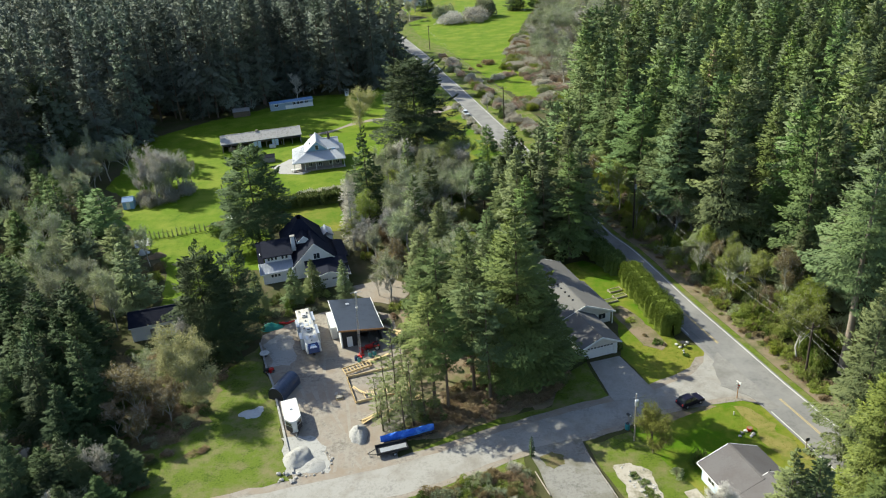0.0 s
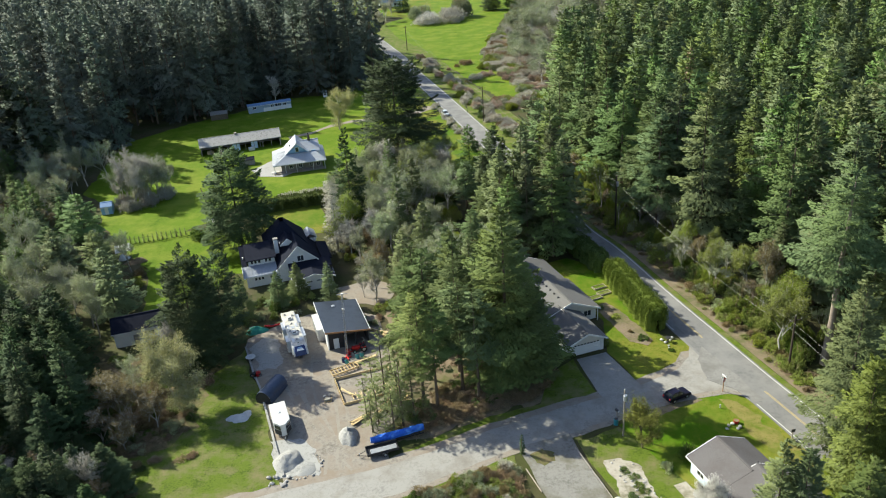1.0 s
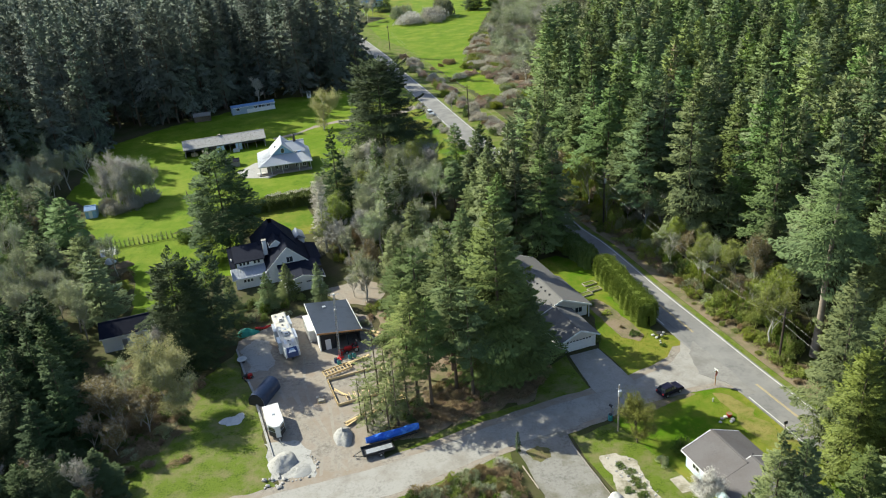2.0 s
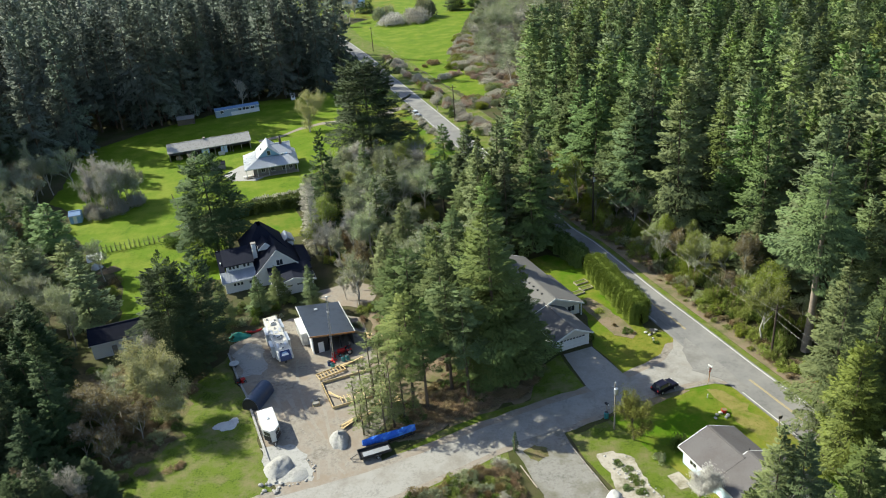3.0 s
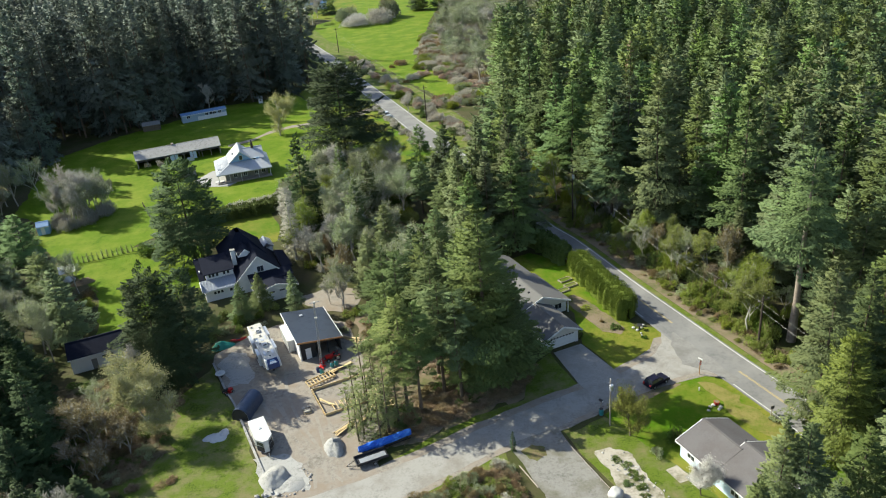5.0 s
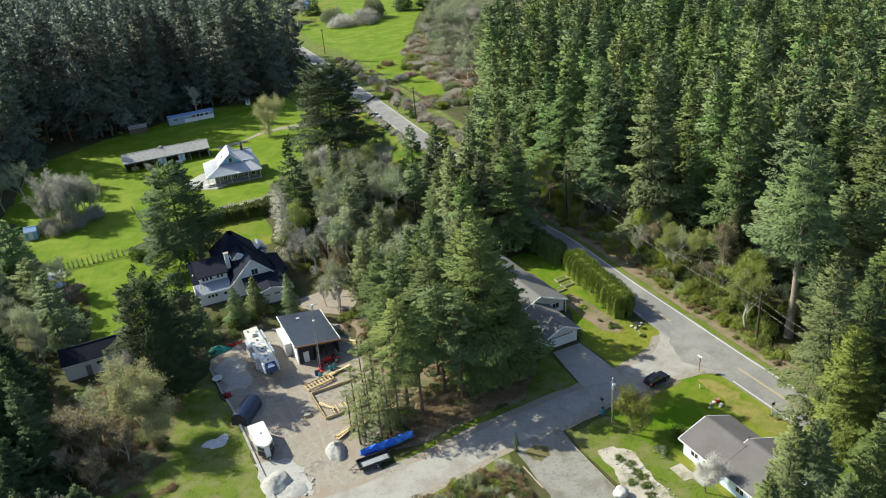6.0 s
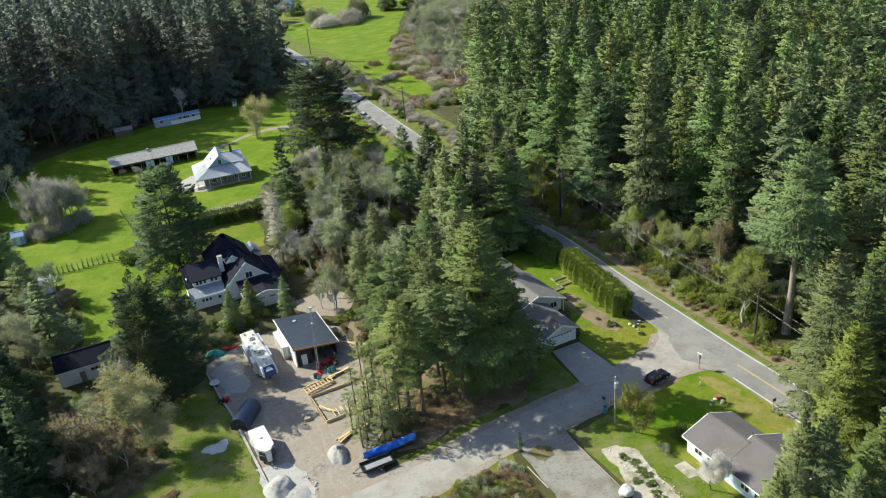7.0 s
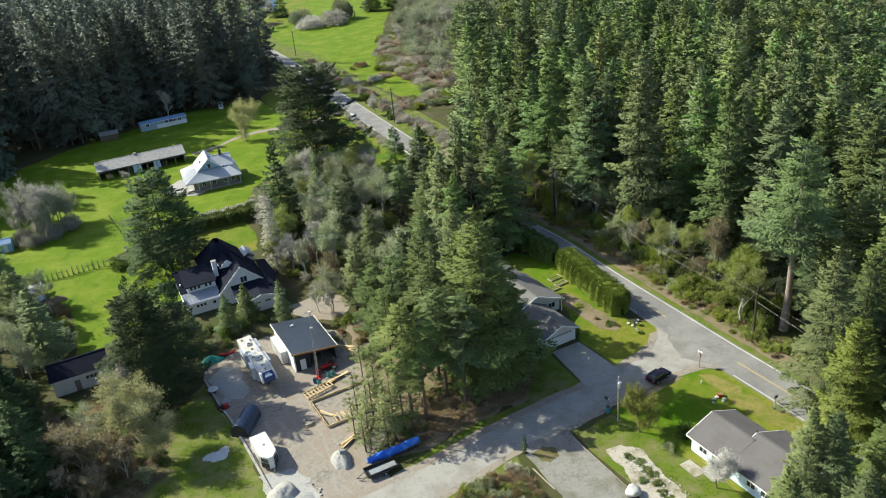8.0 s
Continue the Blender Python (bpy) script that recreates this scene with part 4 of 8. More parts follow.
LEFT_FRONT = [(-140, 117), (-117, 124), (-98, 113), (-89, 117), (-80, 127), (-73, 150), (-45, 149), (-30, 149), (-25, 160), (-27, 190), (-33, 215), (-42, 200), (-42, 165), (-76, 166), (-88, 132), (-120, 140), (-145, 133)]
LEFT_MID = [(-165, 133), (-120, 140), (-88, 132), (-76, 166), (-42, 165), (-42, 200), (-33, 215), (-44, 238), (-70, 262), (-140, 240), (-190, 200)]
LEFT_BACK = [(-190, 200), (-140, 240), (-70, 262), (-70, 300), (-120, 370), (-200, 420), (-300, 380), (-230, 180), (-165, 133)]
rnd = random.Random(5)
for poly, gap, seed, kinds in ((RIGHT_FRONT, 9.3, 1, FIRS), (LEFT_FRONT, 8.4, 2, HAZEFIRS), (LEFT_SIDE, 8.6, 6, HAZEFIRS)):
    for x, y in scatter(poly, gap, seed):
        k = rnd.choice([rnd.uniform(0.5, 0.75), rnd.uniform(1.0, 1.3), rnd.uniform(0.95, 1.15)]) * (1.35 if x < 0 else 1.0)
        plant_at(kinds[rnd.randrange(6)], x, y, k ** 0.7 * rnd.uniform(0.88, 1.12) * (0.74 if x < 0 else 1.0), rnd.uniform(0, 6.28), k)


def joined_wood(name, poly, seed, layers, leaf, label, arrays, wide):
    """One joined wood: tall trees well apart, and lower ones between them; each tree has a tint of its own."""
    vs, fs, ms, ns, ts, n = [], [], [], [], [], 0
    for gap, lo, hi in layers:
        seed += 10
        places = scatter(poly, gap, seed)
        for kinds, a, b in ((arrays, lo, hi), (far_trunks, lo, lo + 1)):
            v, f, ix, nrm, tint = far_copies(kinds, places, seed, a, b, 28, wide)
            vs.append(v)
            fs.append(f + n)
            ms.append(ix)
            ns.append(nrm)
            ts.append(tint)
            n += len(v)
    ob = raw(name, np.concatenate(vs), np.concatenate(fs), [leaf, BARK], np.concatenate(ms), np.concatenate(ns))
    ob.data.attributes.new("tree_tint", "FLOAT", "POINT").data.foreach_set("value", np.concatenate(ts).astype(np.float32))
    tagged(ob, label, "woods", "", "stuff")


joined_wood("fir_woods", RIGHT_MID, 3, ((9.4, 22, 34), (17.0, 13, 20)), FIR, "dense green fir woods beyond the road", mid_arrays, 0.9)
joined_wood("fir_woods", RIGHT_BACK, 3, ((10.5, 23, 34), (20.0, 14, 20)), FIR, "far green fir woods on the rise beyond the road", far_arrays, 0.88)
joined_wood("fir_woods", LEFT_MID, 4, ((11.0, 29, 43), (13.0, 18, 28)), HAZEFIR, "dense dark fir woods behind the farm lawn", dark_arrays, 0.74)
joined_wood("fir_woods", LEFT_BACK, 4, ((13.5, 34, 43), (14.5, 22, 32)), HAZEFIR, "far dark fir woods beyond the farm", far_arrays, 0.72)


def fir(x, y, h, r, kind=0, label="", kinds=FIRS):
    """A single fir of that height and crown radius."""
    base_r = (7.0, 6.4, 7.2, 6.6, 6.0, 7.6, 8.0)[kind]
    t = plant_at(kinds[kind], x, y, r / base_r, (x * 1.7 + y * 2.3) % 6.28, h / 28)
    return tagged(t, label)


BROAD = [conifer("broad_fir", 18, 28, 9.0, gap=0.85, limbs=11, per_limb=300, size=0.48, bare=0.08, shape=0.4, leaf=MIDFIR), conifer("broad_fir", 19, 28, 8.8, gap=0.9, limbs=10, per_limb=300, size=0.48, bare=0.22, shape=0.4, leaf=MIDFIR, open_crown=0.12)]
for t in BROAD:
    tagged(t, "broad dense dark fir with a rounded outline", "tree", "broad firs")


def broad(i, x, y, h, r, label=""):
    return tagged(plant_at(BROAD[i], x, y, r / 9.0, x + y, h / 28), label)


def near_fir(x, y, h, r, kind=0):
    return fir(x, y, h, r, kind, "", NEARFIRS)


# firs of the grove between the yard and the ranch house; those at its south edge have long bare trunks
near_fir(11.0, -54.0, 30.0, 9.2, 0)
# lower firs that close its east side down to the brambles
near_fir(15.2, -54.4, 15, 5.2, 6)
near_fir(17.0, -49.6, 14, 4.6, 5)
near_fir(10.4, -56.0, 13, 4.4, 5)
near_fir(13.6, -47.2, 19, 5.4, 6)
near_fir(13.4, -50.6, 17, 4.6, 2)
TALL = [conifer("tall_fir", 20, 28, 5.6, per_limb=240, size=0.42, bare=0.42, shape=0.6, leaf=GROVEFIR, open_crown=0.4), conifer("tall_fir", 21, 28, 5.2, per_limb=240, size=0.42, bare=0.5, shape=0.55, leaf=GROVEFIR, open_crown=0.4)]
for t in TALL:
    tagged(t, "tall open fir on a long bare trunk", "tree", "tall firs of the grove")
for i, (x, y, h) in enumerate(((-1.9, -60.4, 20), (0.2, -60.9, 19), (6.7, -58.9, 19.5), (4.2, -56.5, 20), (-3.4, -51.9, 18), (-1.0, -45.4, 20), (3.8, -51.4, 21))):
    plant_at(TALL[i % 2], x, y, 1.2 * h / 28, i * 2.1, h / 28)
near_fir(8.7, -45.9, 21, 5.4, 1)
near_fir(3.6, -41.4, 21, 5.2, 2)
near_fir(-3.6, -38.4, 17, 5.1, 2)
near_fir(6.5, -35.4, 17, 5.2, 3)
near_fir(12.6, -35.8, 13, 4.6, 0)
near_fir(-2.3, -13.1, 15.5, 5.1, 3)
near_fir(-6.2, -21.4, 13, 4.6, 5)
near_fir(2.5, -27.4, 16, 5.1, 3)
near_fir(7.8, -17.4, 15, 4.9, 1)
near_fir(12.8, -23.4, 18, 5.4, 0)
for x, y in scatter([(-16, -14), (-4, -8), (4, 6), (6, 30), (-4, 44), (-16, 30)], 16, 29):
    fir(x, y, rnd.uniform(11, 18), rnd.uniform(3.4, 4.6), rnd.randrange(6))
for x, y in scatter([(-63, -44), (-59, -50), (-57, -58), (-54, -66), (-61, -68), (-76, -58), (-72, -42)], 4.8, 30):
    fir(x, y, rnd.uniform(11, 16), rnd.uniform(4.0, 5.2), rnd.choice([3, 5, 6]), "", MIDFIRS)
# firs along the west side of the road
for x, y in scatter([(13, -14), (25, -8), (20, 2), (17, 36), (9, 44), (6, 12)], 6.4, 21):
    fir(x, y, rnd.uniform(11, 17) if y > -4 else rnd.uniform(18, 24), rnd.uniform(3.8, 5.2), rnd.randrange(6))
for x, y, h in ((24.6, -10.5, 24), (27.2, -6.0, 25), (25.4, -2, 27), (26.2, 5, 31), (24.4, 11, 28), (23.4, 17.5, 27), (20.0, 6, 25)):
    fir(x, y, h, 6.6, 2 if y > 8 else 0)
# a close row at the edge of the woods by the mobile home
for i in range(9):
    fir(-99 + 3.6 * i, 127 + 3.2 * i, 34 + (i * 7) % 9, 5.8, (5, 3, 0)[i % 3], "", HAZEFIRS)
# single firs by the houses
for x, y, h in ((-82, 137, 34), (-88, 128, 33), (-79, 146, 36), (-70, 150, 35), (-60, 152, 35), (-95, 124, 32)):
    fir(x, y, h, 6.0, 0, "", HAZEFIRS)
broad(0, -11.4, 53.5, 30.5, 12.2, "very broad dark fir standing alone by the road")
fir(-20.4, 13, 24, 5.8, 5, "slim dark fir beside the pale alders", MIDFIRS)
broad(1, -44.9, 2.6, 23, 9.4, "broad dark fir beside the dark-roofed house")
broad(0, -41.6, -43.4, 20, 6.4)
broad(1, -38.4, -36.6, 17, 4.4)
near_fir(-36.8, -30.0, 10, 3.0, 5)
near_fir(-41.8, -37.2, 15, 4.2, 0)
near_fir(-31, -25.5, 8, 2.8, 5)
near_fir(-27.8, -21.8, 8, 2.6, 3)
near_fir(-20.9, -25.2, 9.2, 2.4, 3)
# the mixed stand west of the yard
WEST = []
for x, y in scatter([(-60.5, -46), (-60.5, -22), (-66, -4), (-76, 6), (-84, 0), (-96, -24), (-78, -60), (-62, -58)], 5.8, 22):
    if x < -67.5 or y < -23:
        WEST.append((x, y))
# evergreens of the south-east corner
cedar = conifer("cedar_tree", 22, 22, 6.6, gap=0.75, limbs=10, per_limb=220, size=0.4, bare=0.04, shape=0.62, leaf=CEDAR)
cedar.matrix_basis = Matrix.Translation((53.4, -82.0, 0)) @ Matrix.Diagonal((0.78, 0.78, 0.86, 1))
tagged(cedar, "broad yellow-green cedar near the corner house", "tree")
near_fir(54.2, -75.2, 26, 6.4, 0)
near_fir(60.4, -74.0, 23.5, 5.2, 3)
near_fir(57.6, -88.5, 19, 5.6, 5)
near_fir(66.5, -68.5, 24, 6.0, 0)
near_fir(68.5, -60.0, 25, 6.0, 4)
near_fir(64.5, -80.5, 22, 6.0, 5)
near_fir(71.0, -78.0, 24, 6.4, 1)
near_fir(50.2, -96.0, 17, 5.8, 5)
near_fir(44.0, -99.6, 20, 5.8, 0)
near_fir(38.0, -98.8, 21, 5.8, 5)
near_fir(36.0, -97.9, 21.5, 4.6, 0)
near_fir(31.2, -102.5, 18, 5.0, 3)
near_fir(56.5, -98.0, 20, 5.8, 0)
near_fir(47.0, -103.5, 20, 5.6, 3)
near_fir(37.5, -105.0, 19, 5.2, 5)
for x, y in ((72, -66), (76, -74), (78, -86), (68, -92), (62, -98)):
    fir(x, y, 24, 6.2, 1)
# the tall fir by the utility pole: a stout sunlit trunk, bare to nearly half its height
stout = conifer("stout_fir", 23, 33, 6.4, limbs=9, per_limb=230, size=0.46, bare=0.5, shape=0.5, leaf=FIR, bark=SUNBARK, trunk=0.62)
stout.matrix_basis = pose(61.6, -55.4, 0)
tagged(stout, "tall fir on a stout pale-brown trunk beside the utility pole", "tree")

# broadleaf trees in early spring
ALDERS = [broadleaf("alder_tree", 41, 12, 0.6), broadleaf("alder_tree", 42, 12, 0.75), broadleaf("alder_tree", 43, 12, 0.45, clear=0.3), broadleaf("alder_tree", 44, 12, 0.9)]
BARES = [broadleaf("bare_tree", 51, 10, 0.6, leaves=10, leaf_size=0.22, leaf=GREYTWIG, twigs=14), broadleaf("bare_tree", 52, 10, 0.8, leaves=10, leaf_size=0.22, leaf=GREYTWIG, twigs=14), broadleaf("bare_tree", 53, 10, 0.45, leaves=10, leaf_size=0.22, leaf=GREYTWIG, twigs=14)]
TANS = [broadleaf("tan_tree", 61, 9, 0.8, leaves=22, leaf_size=0.22, leaf=TANLEAF, twigs=14), broadleaf("tan_tree", 62, 9, 0.6, leaves=22, leaf_size=0.22, leaf=TANLEAF, twigs=14)]
YELLOWS = [broadleaf("yellow_green_tree", 71, 11, 0.65, leaves=44, leaf_size=0.22, cloud=0.6, leaf=YELLOWBUD), broadleaf("yellow_green_tree", 72, 11, 0.5, leaves=40, leaf_size=0.22, cloud=0.6, leaf=YELLOWBUD)]
for t in ALDERS:
    tagged(t, "pale grey-green alder just coming into leaf", "tree", "alders")
for t in BARES:
    tagged(t, "bare grey tree with fine twigs", "tree", "bare trees")
for t in TANS:
    tagged(t, "tan brown tree hung with catkins", "tree", "tan trees")
for t in YELLOWS:
    tagged(t, "yellow-green tree in fresh leaf", "tree", "yellow-green trees")


def tree(kinds, base_h, x, y, h, wide=1.0, label=""):
    t = plant_at(kinds[int(abs(x * 7 + y * 13)) % len(kinds)], x, y, h / base_h * wide, (x * 1.3 + y) % 6.28, h / base_h)
    return tagged(t, label)


for i, (x, y) in enumerate(WEST):
    if i % 5 < 2 or y < -36:
        fir(x, y, rnd.uniform(11, 17), rnd.uniform(4.2, 5.4), rnd.randrange(6), "", FIRS if y > -30 else MIDFIRS)
    else:
        tree(ALDERS, 12, x, y, rnd.uniform(8, 13), 0.95)
for x, y in scatter([(-22, -9), (-10, -14), (0, -7), (4, 12), (6, 44), (-3, 52), (-22, 46), (-26, 20)], 5.8, 23):
    tree(rnd.choice([ALDERS, ALDERS, ALDERS, BARES, YELLOWS]), 11, x, y, rnd.uniform(7, 12), 1.1)
for x, y in scatter([(-13, -28), (-3, -22), (8, -28), (10, -10), (-4, -16), (-12, -22)], 6.0, 24):
    tree(ALDERS, 12, x, y, rnd.uniform(8, 13))
for x, y in scatter([(-104, -20), (-84, -8), (-82, 4), (-90, 20), (-100, 36), (-106, 60), (-124, 84), (-150, 60), (-140, 20), (-112, -14)], 6.2, 25):
    if rnd.random() < 0.34:
        fir(x, y, rnd.uniform(10, 18), rnd.uniform(3.2, 4.6), rnd.randrange(6))
    else:
        tree(rnd.choice([ALDERS, ALDERS, ALDERS, TANS]), 11.5, x, y, rnd.uniform(8, 13), 0.9)
for x, y in scatter([(-53, -50), (-46, -53), (-42, -62), (-46, -68), (-51, -66), (-52, -60)], 4.2, 26):
    tree(rnd.choice([TANS, TANS, TANS, ALDERS]), 10, x, y, rnd.uniform(4.5, 7.5))
for x, y in scatter([(-52, -68), (-47, -71), (-42, -80), (-46, -92), (-70, -92), (-68, -70)], 4.0, 46):
    if rnd.random() < 0.45:
        fir(x, y, rnd.uniform(7, 12), rnd.uniform(3.2, 4.2), rnd.choice([3, 5, 6]), "", MIDFIRS)
    else:
        tree(rnd.choice([TANS, TANS, BARES, ALDERS]), 10, x, y, rnd.uniform(4, 7), 1.1)
for x, y, h in ((-54.5, -69.5, 13), (-60.5, -51.5, 15), (-59.5, -57.5, 18), (-55.0, -61.5, 16), (-61.5, -62.5, 17), (-59.0, -67.0, 15), (-64.5, -56.5, 17), (-66.0, -67.5, 15), (-53.2, -65.6, 11)):
    fir(x, y, h, 4.8, 5, "", MIDFIRS)
lone = broadleaf("field_alder", 45, 13.4, 1.15, leaves=200, leaf_size=0.21, cloud=1.0, leaf=ALDERBUD, clear=0.1, twigs=22, low=0.12)
lone.matrix_basis = pose(-40.8, -57.6, 0)
tagged(lone, "tall pale grey-green alder at the edge of the field", "tree")
tree(TANS, 9, -49.0, -61, 9, 1.2)
tree(TANS, 9, -52, -58.5, 8, 1.2)
tree(TANS, 9, -45, -60.5, 7.0, 1.2)
tree(BARES, 10, -46.5, -77.5, 8.0, 1.0)
tree(BARES, 10, -43.5, -49, 10, 0.9)
for x, y, h in ((-81, 35, 10.5), (-84, 41, 12), (-79, 40, 11), (-77, 45, 9), (-86, 36, 9)):
    tree(BARES, 10, x, y, h * 1.2, 0.85, "tall pale bare tree on the farm lawn")
    tree(ALDERS, 12, x + 1.6, y + 1.4, h * 0.95, 0.9)
for x, y, h in ((-82, 38.5, 11), (-78, 36.5, 10), (-75.5, 40.5, 10), (-84.5, 46, 12), (-80, 47, 11), (-88, 42, 11)):
    tree(ALDERS, 12, x, y, h, 1.1)
maple = broadleaf("maple_tree", 74, 13.5, 1.1, leaves=90, leaf_size=0.24, cloud=1.1, leaf=MAPLELEAF, clear=0.02, low=0.02)
maple.matrix_basis = pose(-34, 98, 0)
tagged(maple, "pale yellow-green maple by the farm track", "tree")
tree(BARES, 10, -65.5, 66, 5.5)
tree(BARES, 10, -64, 139, 11)
tree(BARES, 10, -14.5, 38, 12, 1.2)
tree(BARES, 10, -9.5, 44, 11, 1.2)
tree(TANS, 9, 58, -37, 13, 0.75)
tree(TANS, 9, -13.6, -19.4, 8, 0.9)
tree(TANS, 9, -11.4, -16.5, 9, 0.8)
tree(BARES, 10, -14.5, -23.6, 5.5, 0.9)
tree(BARES, 10, -12.2, -24.6, 5, 0.9)
tree(YELLOWS[1:], 11, 52, -28, 9, 0.8)
tree(YELLOWS, 11, 39, 12, 12, 0.8)
tree(YELLOWS[1:], 11, 57.5, -49, 8.5, 0.8)
tree(YELLOWS[1:], 11, 41, 2, 9, 0.8)
tree(ALDERS, 12, 48.5, -22, 8, 0.8)
tree(BARES, 10, 10, 108, 7, 1.2)
BRUSH = [(17, 112), (28, 108), (38, 112), (54, 150), (70, 196), (106, 268), (90, 380), (60, 360), (42, 300), (30, 240), (22, 213), (27, 180), (33, 150), (32, 126), (20, 124)]
sheet("brush_ground", BRUSH, 0.022, BRUSHSOIL, "brown brushy ground beside the far meadow", "ground", 1.0, 4.0)
for x, y in scatter([(36, 140), (44, 135), (60, 165), (76, 200), (110, 270), (96, 370), (66, 360), (46, 300), (35, 245), (32, 205)], 8.5, 27):
    tree(rnd.choice([BARES, ALDERS, ALDERS, ALDERS]), 10, x, y, rnd.uniform(8, 13), 1.2)
for x, y, h in ((58, 190, 22), (52, 170, 19), (78, 250, 24), (70, 226, 20), (49, 146, 21)):
    fir(x, y, h, 4.6, 4)
for x, y in scatter([(-40, 300), (-22, 330), (-26, 430), (-60, 420)], 16, 28):
    tree(rnd.choice([BARES, ALDERS]), 10, x, y, rnd.uniform(8, 13), 1.2)

EDGE = [(60, -50), (66, -52), (62, -36), (57, -20), (52, -4), (47, 12), (42, 30), (38, 44), (35, 44), (40, 14), (46, -6), (50, -22), (54, -36)]
for x, y in scatter(EDGE, 5.0, 58):
    tree(rnd.choice([YELLOWS, YELLOWS, ALDERS, ALDERS, TANS]), 11, x, y, rnd.uniform(4.5, 9), 1.0)

# shrubs
GREENS = [shrub("shrub", 81, 2.6, 1.9), shrub("shrub", 82, 2.6, 1.6), shrub("shrub", 83, 2.4, 2.2), shrub("shrub", 64, 6.0, 2.6, 5200, 0.24, None, 14, 0.36, 12)]
BROWNS = [shrub("bramble_bush", 84, 2.8, 1.6, 1300, 0.36, BROWNSHRUB, thin=0.09), shrub("bramble_bush", 85, 2.6, 1.4, 1300, 0.36, BROWNSHRUB, thin=0.09), shrub("bramble_bush", 86, 2.8, 1.5, 1500, 0.2, TANLEAF), shrub("bramble_bush", 65, 6.0, 2.4, 5000, 0.34, BROWNSHRUB, 14, 0.16, 12)]
BUDDING = [shrub("budding_bush", 87, 2.6, 2.0, 1500, 0.18, BUDS), shrub("budding_bush", 88, 2.6, 1.8, 1500, 0.18, YELLOWBUD), shrub("budding_bush", 66, 6.0, 2.6, 5200, 0.24, BUDS, 14, 0.36, 12), shrub("budding_bush", 67, 6.0, 2.6, 5200, 0.24, YELLOWBUD, 14, 0.36, 12)]
GREYS = [shrub("twiggy_bush", 97, 2.8, 1.8, 1500, 0.34, GREYTWIG, thin=0.09), shrub("twiggy_bush", 98, 2.8, 1.5, 1400, 0.2, TANLEAF), shrub("twiggy_bush", 68, 6.0, 2.6, 5600, 0.36, GREYTWIG, 16, 0.16, 12), shrub("twiggy_bush", 69, 6.0, 2.2, 5600, 0.36, PINKTWIG, 16, 0.16, 12)]
for t in GREYS:
    tagged(t, "pale grey-tan bush of bare twigs", "bush", "twiggy bushes")
WHITES = [shrub("flowering_bush", 89, 2.6, 1.8, 2600, 0.16, BLOSSOM), shrub("flowering_bush", 63, 6.0, 2.6, 5600, 0.24, BLOSSOM, 14, 0.36, 12)]
for t in GREENS:
    tagged(t, "leafy green bush with dense foliage", "bush", "green bushes")
for t in BROWNS:
    tagged(t, "brown tangle of bare bramble canes", "bush", "bramble bushes")
for t in BUDDING:
    tagged(t, "pale green bush in bud", "bush", "budding bushes")
for t in WHITES:
    tagged(t, "bush covered with white blossom", "bush", "flowering bushes")


def choose(kinds, x, y, w):
    """The pattern for a bush and its own width and height; wide ones take the large clumps, so that their leaves stay small."""
    large = [t for t in kinds if t in LARGE]
    small_ones = [t for t in kinds if t not in LARGE]
    pick, base_w, base_h = (large, 6.0, 2.5) if large and (w > 3.8 or not small_ones) else (small_ones, 2.6, 1.8)
    return pick[int(abs(x * 5 + y * 11)) % len(pick)], base_w, base_h


def bush(kinds, x, y, w, h, label=""):
    t, base_w, base_h = choose(kinds, x, y, w)
    t = plant_at(t, x, y, w / base_w, (x + y * 1.9) % 6.28, h / base_h)
    return tagged(t, label)


def thicket(rows, label):
    """Low bushes past counting, as one joined mesh of stems and foliage; rows of (kinds, x, y, width, height)."""
    vs, fs, ix, ts, mats, n = [], [], [], [], [], 0
    for kinds, x, y, w, h in rows:
        t, base_w, base_h = choose(kinds, x, y, w)
        a, kw, kh = (x + y * 1.9) % 6.28, w / base_w, h / base_h
        c, s = math.cos(a) * kw, math.sin(a) * kw
        for piece in t.children:
            me = piece.data
            if me.materials[0] not in mats:
                mats.append(me.materials[0])
            v = np.empty(len(me.vertices) * 3, np.float32)
            me.vertices.foreach_get("co", v)
            v = v.reshape(-1, 3)
            me.calc_loop_triangles()
            f = np.empty(len(me.loop_triangles) * 3, np.int32)
            me.loop_triangles.foreach_get("vertices", f)
            vs.append(np.stack([v[:, 0] * c - v[:, 1] * s + x, v[:, 0] * s + v[:, 1] * c + y, v[:, 2] * kh], axis=1))
            fs.append(f.reshape(-1, 3) + n)
            ix.append(np.full(len(f) // 3, mats.index(me.materials[0])))
            ts.append(np.full(len(v), (x * 3.7 + y * 5.3) % 1.0))
            n += len(v)
    ob = raw("undergrowth", np.concatenate(vs), np.concatenate(fs), mats, np.concatenate(ix))
    ob.data.attributes.new("tree_tint", "FLOAT", "POINT").data.foreach_set("value", np.concatenate(ts).astype(np.float32))
    tagged(ob, label, "undergrowth", "", "stuff")


LARGE = [GREENS[3], BROWNS[3], BUDDING[2], BUDDING[3], GREYS[2], GREYS[3], WHITES[1]]
thicket([(rnd.choice([GREYS, GREYS, GREYS, BROWNS, BUDDING]), x, y, rnd.uniform(4.5, 8), rnd.uniform(1.6, 3.2)) for x, y in scatter(BRUSH, 5.6, 45)], "grey-brown brush beside the far meadow")


